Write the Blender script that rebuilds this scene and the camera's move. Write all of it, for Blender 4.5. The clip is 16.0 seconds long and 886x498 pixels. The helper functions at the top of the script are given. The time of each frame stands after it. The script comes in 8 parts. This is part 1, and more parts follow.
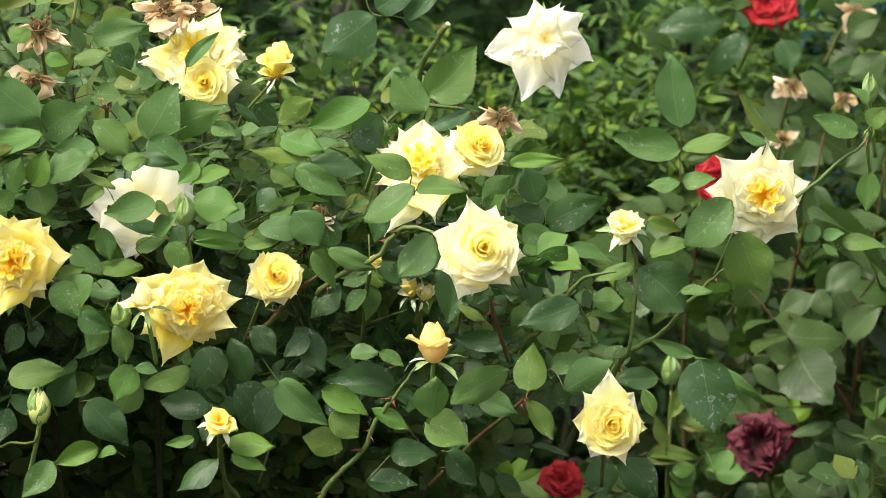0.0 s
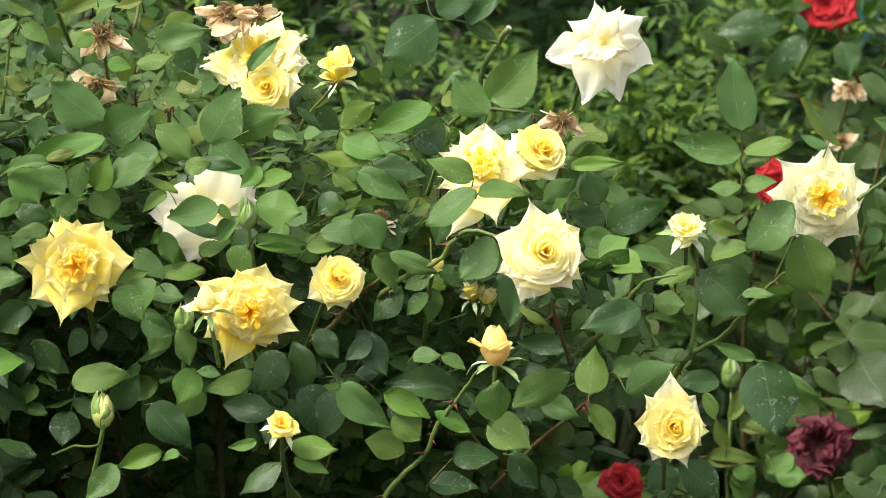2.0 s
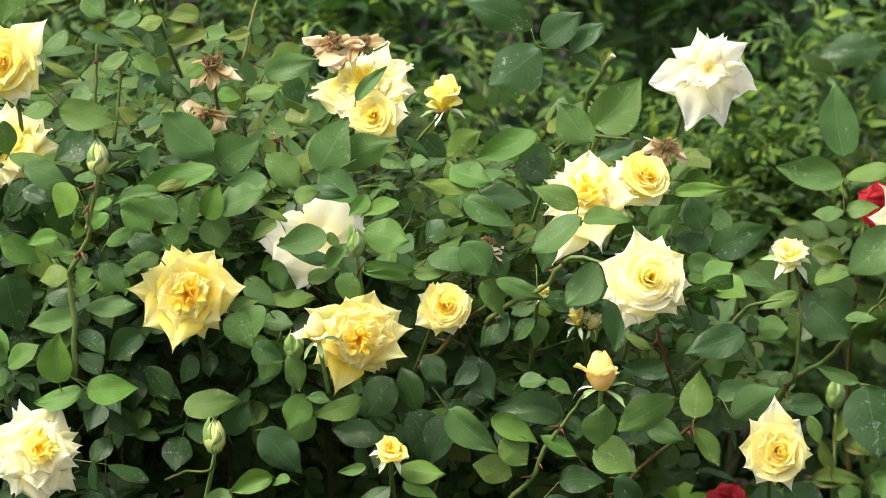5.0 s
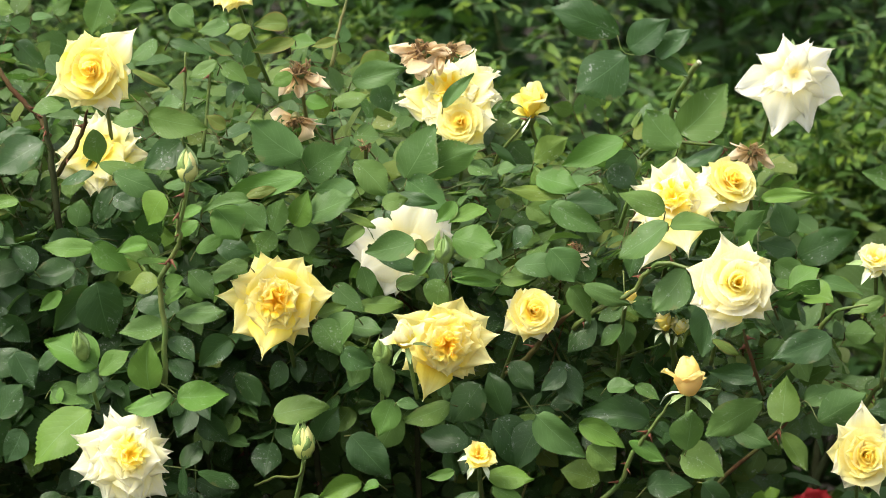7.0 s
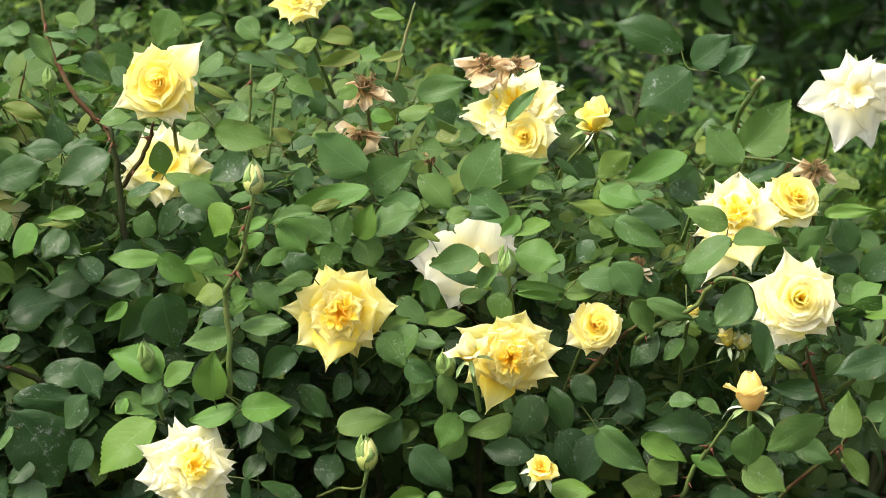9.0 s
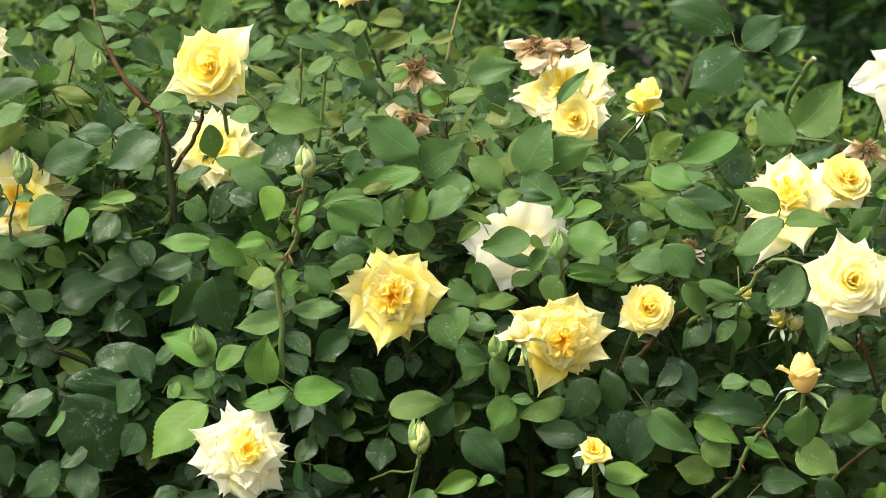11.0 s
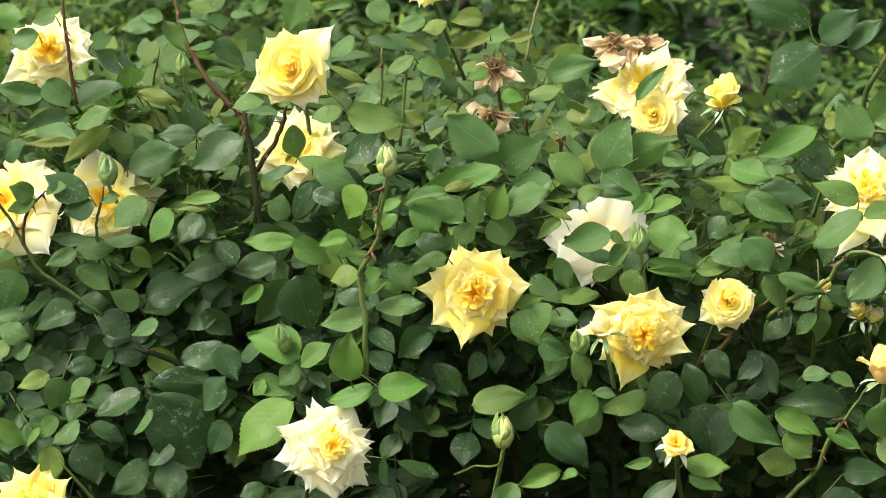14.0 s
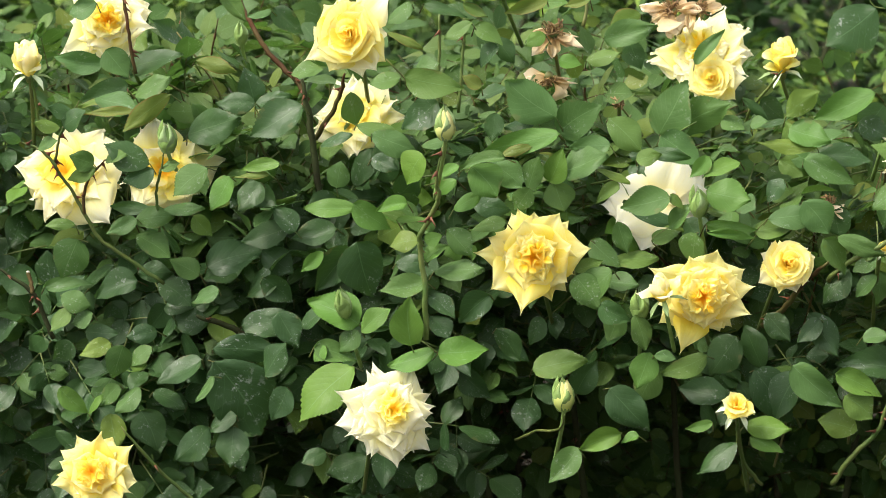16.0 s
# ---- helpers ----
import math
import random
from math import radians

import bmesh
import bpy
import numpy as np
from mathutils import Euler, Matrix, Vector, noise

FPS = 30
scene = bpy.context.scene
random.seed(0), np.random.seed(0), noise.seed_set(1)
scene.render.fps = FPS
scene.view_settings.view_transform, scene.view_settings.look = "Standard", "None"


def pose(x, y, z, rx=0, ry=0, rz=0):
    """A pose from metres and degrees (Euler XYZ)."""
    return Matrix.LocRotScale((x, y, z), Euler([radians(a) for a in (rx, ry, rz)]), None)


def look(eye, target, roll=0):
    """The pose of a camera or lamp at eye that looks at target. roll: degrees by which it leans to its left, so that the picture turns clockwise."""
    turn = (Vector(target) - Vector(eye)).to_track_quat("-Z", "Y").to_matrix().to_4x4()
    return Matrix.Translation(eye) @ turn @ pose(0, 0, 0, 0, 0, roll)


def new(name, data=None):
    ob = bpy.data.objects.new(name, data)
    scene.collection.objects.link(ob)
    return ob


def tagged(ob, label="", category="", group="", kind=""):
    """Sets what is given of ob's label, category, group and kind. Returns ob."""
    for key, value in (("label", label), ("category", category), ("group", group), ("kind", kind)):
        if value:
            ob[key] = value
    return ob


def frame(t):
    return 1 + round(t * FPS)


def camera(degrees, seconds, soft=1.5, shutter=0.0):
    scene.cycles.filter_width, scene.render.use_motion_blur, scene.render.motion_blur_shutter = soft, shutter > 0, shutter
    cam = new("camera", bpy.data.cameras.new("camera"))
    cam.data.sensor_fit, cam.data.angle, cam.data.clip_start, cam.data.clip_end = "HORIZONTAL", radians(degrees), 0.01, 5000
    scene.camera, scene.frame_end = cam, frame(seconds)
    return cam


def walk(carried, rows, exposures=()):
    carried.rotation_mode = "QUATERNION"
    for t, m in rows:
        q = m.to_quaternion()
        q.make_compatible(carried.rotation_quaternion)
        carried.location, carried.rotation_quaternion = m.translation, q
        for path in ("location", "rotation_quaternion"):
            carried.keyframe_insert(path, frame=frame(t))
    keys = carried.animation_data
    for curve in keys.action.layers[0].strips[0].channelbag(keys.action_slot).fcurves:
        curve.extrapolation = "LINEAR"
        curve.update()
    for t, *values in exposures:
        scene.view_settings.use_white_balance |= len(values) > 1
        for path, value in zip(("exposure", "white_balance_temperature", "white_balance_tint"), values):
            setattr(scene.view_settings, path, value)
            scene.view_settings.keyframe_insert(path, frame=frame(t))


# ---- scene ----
# ---- camera and walk ----
cam = camera(14.0, 16.0, soft=0.5)
cam.data.dof.use_dof = True
cam.data.dof.focus_distance = 4.0
cam.data.dof.aperture_fstop = 10.5
ROWS = [
    (0.0, 0.0, 0.0, 1.55, 82.0, -0.0, -0.0),
    (0.5, 0.0045, -0.006, 1.5473, 81.974, 0.036, 0.317),
    (1.0, -0.0068, -0.0077, 1.554, 81.979, 0.008, 0.356),
    (1.5, -0.0151, -0.0051, 1.5483, 82.06, -0.07, 0.56),
    (2.0, -0.0094, -0.0079, 1.5539, 82.016, 0.186, 0.825),
    (2.5, -0.0067, -0.011, 1.5538, 82.025, 0.328, 1.118),
    (3.0, -0.011, -0.0204, 1.5669, 82.02, 0.503, 1.303),
    (3.5, -0.0017, -0.035, 1.5645, 82.172, 0.505, 1.633),
    (4.0, -0.0073, -0.0415, 1.5746, 82.144, 0.408, 1.888),
    (6.5, -0.0074, -0.0762, 1.5772, 82.387, 1.198, 3.436),
    (7.0, -0.0137, -0.0763, 1.5774, 82.372, 1.05, 3.716),
    (7.5, -0.0138, -0.0782, 1.5778, 82.378, 0.98, 3.99),
    (8.0, -0.0206, -0.0874, 1.5825, 82.4, 0.982, 4.155),
    (8.5, -0.0292, -0.0905, 1.5944, 82.372, 0.834, 4.345),
    (9.0, -0.0267, -0.0936, 1.5863, 82.507, 0.775, 4.567),
    (11.5, -0.0493, -0.087, 1.5893, 82.162, 1.226, 5.263),
    (12.0, -0.0552, -0.1025, 1.5946, 82.153, 1.33, 5.371),
    (12.5, -0.0547, -0.1089, 1.6074, 81.994, 1.326, 5.515),
    (13.0, -0.0462, -0.1243, 1.5927, 82.252, 1.688, 5.731),
    (13.5, -0.0298, -0.1278, 1.5869, 82.326, 1.799, 6.209),
    (14.0, -0.0305, -0.1261, 1.5862, 82.286, 1.905, 6.446),
    (14.5, -0.0306, -0.126, 1.5837, 82.267, 2.222, 6.667),
    (15.0, -0.0404, -0.1267, 1.5776, 82.215, 2.429, 6.792),
    (15.5, -0.0362, -0.1341, 1.5688, 82.151, 2.602, 6.982),
    (16.0, -0.0283, -0.1375, 1.5547, 82.232, 2.532, 7.34),
]
walk(cam, [(t, pose(x, y, z, rx, ry, rz)) for t, x, y, z, rx, ry, rz in ROWS])

# ---- overcast daylight ----
SUN_UP, SUN_ROUND = radians(57), radians(232)
world = bpy.data.worlds.new("sky")
scene.world = world
world.use_nodes = True
wt = world.node_tree
sky = wt.nodes.new("ShaderNodeTexSky")
sky.sky_type = "NISHITA"
sky.sun_disc = False
sky.sun_elevation, sky.sun_rotation = SUN_UP, SUN_ROUND
sky.dust_density, sky.air_density, sky.ozone_density = 4.0, 1.0, 1.0
wt.nodes["Background"].inputs["Strength"].default_value = 0.15
# thin cloud takes most of the blue out of the sky
cloud = wt.nodes.new("ShaderNodeHueSaturation")
cloud.inputs["Saturation"].default_value = 0.12
wt.links.new(sky.outputs[0], cloud.inputs["Color"])
wt.links.new(cloud.outputs[0], wt.nodes["Background"].inputs[0])
sun = new("sun", bpy.data.lights.new("sun", "SUN"))
sun.data.energy, sun.data.angle, sun.data.color = 2.2, radians(20), (1.0, 0.92, 0.76)
# the sun stands behind and to one side of the camera, high up
sun_way = Vector((math.sin(SUN_ROUND) * math.cos(SUN_UP), math.cos(SUN_ROUND) * math.cos(SUN_UP), math.sin(SUN_UP)))
sun.matrix_basis = look(sun_way * 20, (0, 0, 0))
scene.view_settings.exposure = 1.25

# ---- materials ----
def nodes_of(name):
    m = bpy.data.materials.new(name)
    m.use_nodes = True
    t = m.node_tree
    return m, t, t.nodes["Principled BSDF"], t.nodes["Material Output"]


def node(t, kind, **values):
    n = t.nodes.new(kind)
    for k, v in values.items():
        n.inputs[k.replace("_", " ")].default_value = v
    return n


def ramp(t, source, *stops):
    r = t.nodes.new("ShaderNodeValToRGB")
    e = r.color_ramp.elements
    e[0].position, e[0].color = stops[0][0], (*stops[0][1], 1)
    e[1].position, e[1].color = stops[-1][0], (*stops[-1][1], 1)
    for p, c in stops[1:-1]:
        x = e.new(p)
        x.color = (*c, 1)
    t.links.new(source, r.inputs[0])
    return r.outputs[0]


def mix(t, fac, a, b, blend="MIX"):
    m = t.nodes.new("ShaderNodeMix")
    m.data_type, m.blend_type = "RGBA", blend
    for socket, v in ((m.inputs[0], fac), (m.inputs[6], a), (m.inputs[7], b)):
        if isinstance(v, bpy.types.NodeSocket):
            t.links.new(v, socket)
        elif isinstance(v, (int, float)):
            socket.default_value = v
        else:
            socket.default_value = (*v, 1)
    return m.outputs[2]


def calc(t, op, a, b=0.0, clamp=False):
    m = t.nodes.new("ShaderNodeMath")
    m.operation, m.use_clamp = op, clamp
    for socket, v in zip(m.inputs, (a, b)):
        if isinstance(v, bpy.types.NodeSocket):
            t.links.new(v, socket)
        else:
            socket.default_value = v
    return m.outputs[0]


def noise_of(t, scale, detail=3.0, coords="Object", rough=0.55):
    c = t.nodes.new("ShaderNodeTexCoord")
    n = node(t, "ShaderNodeTexNoise", Scale=scale, Detail=detail, Roughness=rough)
    t.links.new(c.outputs[coords], n.inputs["Vector"])
    return n.outputs["Fac"]


def unit_noise(t, scale, detail=3.0, rough=0.55):
    """Noise over a piece whose mesh is one long, shifted from piece to piece."""
    c = t.nodes.new("ShaderNodeTexCoord")
    r = t.nodes.new("ShaderNodeObjectInfo")
    far = t.nodes.new("ShaderNodeVectorMath")
    far.operation = "ADD"
    t.links.new(c.outputs["Object"], far.inputs[0])
    t.links.new(calc(t, "MULTIPLY", r.outputs["Random"], 61.0), far.inputs[1])
    n = node(t, "ShaderNodeTexNoise", Scale=scale, Detail=detail, Roughness=rough)
    t.links.new(far.outputs[0], n.inputs["Vector"])
    return n.outputs["Fac"]


def chance(t, islands):
    if islands:
        return t.nodes.new("ShaderNodeNewGeometry").outputs["Random Per Island"]
    return t.nodes.new("ShaderNodeObjectInfo").outputs["Random"]


def bump(t, bsdf, height, strength, distance):
    b = node(t, "ShaderNodeBump", Strength=strength, Distance=distance)
    t.links.new(height, b.inputs["Height"])
    t.links.new(b.outputs[0], bsdf.inputs["Normal"])


def see_through(t, bsdf, out, colour, share):
    """Thin plant tissue: part of the light passes through."""
    tr = t.nodes.new("ShaderNodeBsdfTranslucent")
    t.links.new(colour, tr.inputs[0])
    m = t.nodes.new("ShaderNodeMixShader")
    m.inputs[0].default_value = share
    t.links.new(bsdf.outputs[0], m.inputs[1])
    t.links.new(tr.outputs[0], m.inputs[2])
    t.links.new(m.outputs[0], out.inputs[0])


def leaf_material(name, shades, islands=False, gloss=0.52, mildew=0.4, veins=1.0, through_share=0.3, edge=None):
    m, t, p, out = nodes_of(name)
    uv = t.nodes.new("ShaderNodeUVMap").outputs[0]
    sep = t.nodes.new("ShaderNodeSeparateXYZ")
    t.links.new(uv, sep.inputs[0])
    across = calc(t, "ABSOLUTE", calc(t, "SUBTRACT", sep.outputs[0], 0.5))
    grain = (lambda scale, *rest, **more: noise_of(t, scale * 20, *rest, **more)) if islands else (lambda scale, *rest, **more: unit_noise(t, scale, *rest, **more))
    n = len(shades) - 1
    c = ramp(t, chance(t, islands), *[(i / n, s) for i, s in enumerate(shades)])
    big = grain(2.2, 4)
    c = mix(t, calc(t, "MULTIPLY", big, 0.45), c, (0.52, 0.62, 0.48), "MULTIPLY")
    # side veins run forward from the midrib
    v = calc(t, "SUBTRACT", calc(t, "ADD", calc(t, "MULTIPLY", sep.outputs[1], 8.0), calc(t, "MULTIPLY", big, 0.8)), calc(t, "MULTIPLY", across, 6.0))
    v = quilt = calc(t, "ABSOLUTE", calc(t, "SUBTRACT", calc(t, "FRACT", v), 0.5))
    v = calc(t, "MULTIPLY", calc(t, "GREATER_THAN", v, 0.455), 0.16 * veins)
    rib = calc(t, "MULTIPLY", calc(t, "LESS_THAN", across, 0.011), 0.42 * veins)
    c = mix(t, calc(t, "MAXIMUM", v, rib), c, (0.15, 0.26, 0.11))
    if edge:
        c = mix(t, calc(t, "MULTIPLY", calc(t, "GREATER_THAN", across, 0.44), 0.5), c, edge)
    # pale spots of mildew and dried rain
    spot = ramp(t, grain(11.0, 6, rough=0.75), (0.56, (0, 0, 0)), (0.63, (1, 1, 1)))
    patch = ramp(t, grain(1.6, 2), (0.52, (0, 0, 0)), (0.64, (1, 1, 1)))
    c = mix(t, calc(t, "MULTIPLY", calc(t, "MULTIPLY", spot, patch), mildew), c, (0.55, 0.58, 0.54))
    if not islands:  # scorched patches along the rim
        burnt = ramp(t, calc(t, "ADD", calc(t, "MULTIPLY", across, 0.5), calc(t, "MULTIPLY", grain(2.4, 5), 0.75)), (0.68, (0, 0, 0)), (0.715, (1, 1, 1)))
        c = mix(t, calc(t, "MULTIPLY", burnt, 0.3), c, (0.17, 0.125, 0.055))
    t.links.new(c, p.inputs["Base Color"])
    sheen = ramp(t, grain(3.0, 3), (0.3, (gloss - 0.08,) * 3), (0.7, (gloss + 0.16,) * 3))
    t.links.new(sheen, p.inputs["Roughness"])
    p.inputs["Specular IOR Level"].default_value = 0.27
    bump(t, p, calc(t, "ADD", calc(t, "MULTIPLY", grain(9.0, 4), 0.8), calc(t, "MULTIPLY", calc(t, "MULTIPLY", quilt, quilt), -0.3)), 0.7, 0.0013)
    see_through(t, p, out, mix(t, 0.4, c, (0.14, 0.32, 0.04)), through_share)
    return m


def petal_material(name, deep, mid, pale, stain=0.15, share=0.58):
    """deep at the base, pale towards the edge."""
    m, t, p, out = nodes_of(name)
    uv = t.nodes.new("ShaderNodeUVMap").outputs[0]
    sep = t.nodes.new("ShaderNodeSeparateXYZ")
    t.links.new(uv, sep.inputs[0])
    along = calc(t, "ADD", sep.outputs[1], calc(t, "MULTIPLY", calc(t, "SUBTRACT", unit_noise(t, 2.2, 2), 0.5), 0.3))
    along = calc(t, "ADD", along, calc(t, "MULTIPLY", calc(t, "SUBTRACT", chance(t, False), 0.5), 0.22))
    c = ramp(t, along, (0.15, deep), (0.50, mid), (0.92, pale))
    streak = t.nodes.new("ShaderNodeTexNoise")
    streak.inputs["Scale"].default_value, streak.inputs["Detail"].default_value = 3.0, 3.0
    st = t.nodes.new("ShaderNodeVectorMath")
    st.operation = "MULTIPLY"
    st.inputs[1].default_value = (9.0, 0.7, 1.0)
    t.links.new(uv, st.inputs[0])
    t.links.new(st.outputs[0], streak.inputs["Vector"])
    c = mix(t, calc(t, "MULTIPLY", ramp(t, streak.outputs["Fac"], (0.45, (0, 0, 0)), (0.8, (1, 1, 1))), 0.25), c, deep)
    brown = ramp(t, unit_noise(t, 3.0, 5), (0.66, (0, 0, 0)), (0.76, (1, 1, 1)))
    c = mix(t, calc(t, "MULTIPLY", brown, stain), c, (0.35, 0.17, 0.06))
    t.links.new(c, p.inputs["Base Color"])
    p.inputs["Roughness"].default_value = 0.6
    p.inputs["Specular IOR Level"].default_value = 0.25
    bump(t, p, calc(t, "ADD", streak.outputs["Fac"], calc(t, "MULTIPLY", unit_noise(t, 5.0, 3), 0.6)), 0.45, 0.0022)
    see_through(t, p, out, c, share)
    return m


def bark_material(name, a, b, scale=60, rough=0.55, shine=0.4):
    m, t, p, out = nodes_of(name)
    c = ramp(t, noise_of(t, scale, 5), (0.35, a), (0.65, b))
    fleck = ramp(t, noise_of(t, scale * 9, 3), (0.58, (0, 0, 0)), (0.72, (1, 1, 1)))
    c = mix(t, calc(t, "MULTIPLY", fleck, 0.35), c, tuple(0.35 * v for v in a))
    t.links.new(c, p.inputs["Base Color"])
    p.inputs["Roughness"].default_value = rough
    p.inputs["Specular IOR Level"].default_value = shine
    bump(t, p, noise_of(t, scale * 6, 4), 0.4, 0.001)
    return m


GREENS = ((0.053, 0.113, 0.028), (0.078, 0.153, 0.033), (0.064, 0.131, 0.037), (0.103, 0.175, 0.031), (0.067, 0.145, 0.044), (0.139, 0.197, 0.025))
LEAF = leaf_material("rose_leaf", GREENS, mildew=0.28)
LEAF_FRESH = leaf_material("young_rose_leaf", ((0.090, 0.197, 0.027), (0.074, 0.163, 0.030), (0.114, 0.208, 0.027)), mildew=0.1)
# old leaves' own dark green; low leaves wear it to look shaded
LEAF_OLD_SHADED = leaf_material("old_shaded_rose_leaf", ((0.029, 0.068, 0.023), (0.040, 0.086, 0.025), (0.034, 0.078, 0.025)), mildew=0.4, gloss=0.38, veins=0.6)
LEAF_OLIVE = leaf_material("olive_rose_leaf", ((0.10, 0.165, 0.025), (0.13, 0.155, 0.028), (0.085, 0.15, 0.025)), mildew=0.1, edge=(0.18, 0.09, 0.03))
LEAF_LIME = leaf_material("lime_leaf", ((0.15, 0.28, 0.02), (0.20, 0.34, 0.03)), mildew=0.0)
LEAF_GREY = leaf_material("greyish_rose_leaf", ((0.051, 0.087, 0.027), (0.066, 0.104, 0.032), (0.043, 0.076, 0.024)), mildew=0.15, gloss=0.48)
LEAF_MASS = leaf_material("rose_leaf_mass", ((0.036, 0.078, 0.020), (0.058, 0.112, 0.023), (0.042, 0.094, 0.024), (0.092, 0.142, 0.023), (0.051, 0.104, 0.030), (0.125, 0.157, 0.022)), islands=True)
LEAF_FAR = leaf_material("shrub_leaf", ((0.019, 0.050, 0.008), (0.055, 0.120, 0.011), (0.012, 0.034, 0.006), (0.140, 0.215, 0.015), (0.025, 0.062, 0.009), (0.037, 0.090, 0.011)), islands=True, mildew=0.0, gloss=0.55, through_share=0.16)
LEAF_BLUE = leaf_material("bluish_rose_leaf", ((0.033, 0.069, 0.014), (0.049, 0.087, 0.018), (0.029, 0.058, 0.013), (0.060, 0.096, 0.021)), islands=True, mildew=0.2, gloss=0.4)
LEAF_HEDGE = leaf_material("hedge_leaf", ((0.010, 0.034, 0.008), (0.018, 0.055, 0.012), (0.031, 0.081, 0.014)), islands=True, mildew=0.0)
YELLOW = petal_material("yellow_petal", (0.97, 0.69, 0.035), (0.97, 0.845, 0.14), (0.97, 0.935, 0.52), stain=0.05)
PALE = petal_material("cream_petal", (0.97, 0.79, 0.06), (0.97, 0.90, 0.30), (0.97, 0.95, 0.78), stain=0.07)
GOLD = petal_material("golden_petal", (0.98, 0.60, 0.03), (0.98, 0.78, 0.10), (0.97, 0.90, 0.32), stain=0.05, share=0.66)
WHITE = petal_material("white_petal", (0.96, 0.84, 0.20), (0.95, 0.92, 0.56), (0.95, 0.94, 0.80), stain=0.12)
IVORY = petal_material("ivory_petal", (0.96, 0.86, 0.40), (0.96, 0.94, 0.74), (0.97, 0.96, 0.90), stain=0.16)
BLUSH = petal_material("blushed_petal", (0.97, 0.66, 0.16), (0.97, 0.76, 0.30), (0.97, 0.90, 0.42), stain=0.12)
RED = petal_material("red_petal", (0.20, 0.003, 0.007), (0.30, 0.006, 0.011), (0.38, 0.014, 0.018), stain=0.0, share=0.25)
DARK_RED = petal_material("faded_dark_red_petal", (0.020, 0.002, 0.004), (0.055, 0.006, 0.012), (0.13, 0.022, 0.036), stain=0.2, share=0.15)
DEAD = petal_material("withered_petal", (0.42, 0.26, 0.10), (0.72, 0.55, 0.32), (0.93, 0.83, 0.64), stain=0.8, share=0.4)
GREEN_STEM = bark_material("green_cane", (0.050, 0.100, 0.016), (0.110, 0.130, 0.032), 25)
LEAF_STALK = bark_material("leaf_stalk", (0.085, 0.150, 0.030), (0.150, 0.150, 0.045), 60)
RED_STEM = bark_material("reddish_cane", (0.075, 0.032, 0.013), (0.052, 0.066, 0.015), 22, 0.7, 0.2)
# olive brown of old canes, darkened to stand for shade under leaves
OLD_STEM_SHADED = bark_material("old_shaded_cane", (0.026, 0.026, 0.010), (0.030, 0.044, 0.012), 25, 0.75, 0.2)
THORN = bark_material("thorn", (0.095, 0.020, 0.010), (0.17, 0.065, 0.028))
LIME_PETAL = petal_material("unripe_petal", (0.42, 0.52, 0.10), (0.60, 0.66, 0.20), (0.80, 0.72, 0.36), stain=0.2, share=0.35)
SEPAL = bark_material("sepal", (0.16, 0.25, 0.09), (0.24, 0.33, 0.14), 90)
PALE_SEPAL = bark_material("pale_sepal", (0.45, 0.55, 0.36), (0.62, 0.68, 0.5), 90)
BUD_GREEN = bark_material("bud_green", (0.13, 0.22, 0.05), (0.2, 0.30, 0.08), 70)
TWIG = bark_material("olive_twig", (0.15, 0.13, 0.04), (0.085, 0.125, 0.03), 30)
STRAW = bark_material("dry_stamens", (0.13, 0.07, 0.03), (0.34, 0.21, 0.08), 200)
SOIL = bark_material("soil", (0.014, 0.012, 0.010), (0.034, 0.029, 0.023), 8, 1.0, 0.05)
# near-black tones, matched to the dark gap behind the bushes
PAVING = bark_material("paving", (0.006, 0.006, 0.005), (0.030, 0.030, 0.027), 8, 1.0, 0.05)

# ---- mesh helpers ----
PLACE = {}  # world matrix of every object built here


def thing(name, m, label, category, group="", kind="", data=None):
    ob = new(name, data)
    ob.matrix_basis = m
    PLACE[ob.name] = m
    return tagged(ob, label, category, group, kind)


def part(name, mesh, parent, m, label="", kind=""):
    ob = new(name, mesh)
    ob.parent = parent
    ob.matrix_basis = PLACE[parent.name].inverted() @ m
    PLACE[ob.name] = m
    return tagged(ob, label, kind=kind)


def mesh_from(name, verts, faces, material, uvs=None, smooth=True):
    me = bpy.data.meshes.new(name)
    me.from_pydata([tuple(v) for v in verts], [], faces)
    for mat in material if isinstance(material, (list, tuple)) else [material]:
        me.materials.append(mat)
    if uvs is not None:
        layer = me.uv_layers.new(name="UVMap")
        idx = np.empty(len(me.loops), dtype=np.int32)
        me.loops.foreach_get("vertex_index", idx)
        layer.data.foreach_set("uv", np.asarray(uvs, dtype=np.float32)[idx].ravel())
    if smooth:
        me.polygons.foreach_set("use_smooth", [True] * len(me.polygons))
    me.update()
    return me


def grid_faces(rows, cols):
    return [(r * cols + c, r * cols + c + 1, (r + 1) * cols + c + 1, (r + 1) * cols + c) for r in range(rows - 1) for c in range(cols - 1)]


def smooth_line(points, steps=5):
    """Catmull-Rom through the points."""
    p = [Vector(q) for q in points]
    if len(p) < 3:
        return [p[0].lerp(p[-1], i / steps) for i in range(steps + 1)]
    p = [2 * p[0] - p[1]] + p + [2 * p[-1] - p[-2]]
    out = []
    for i in range(1, len(p) - 2):
        for k in range(steps):
            t = k / steps
            a, b, c, d = p[i - 1:i + 3]
            out.append(0.5 * (2 * b + (c - a) * t + (2 * a - 5 * b + 4 * c - d) * t * t + (3 * b - a - 3 * c + d) * t ** 3))
    return out + [p[-2]]


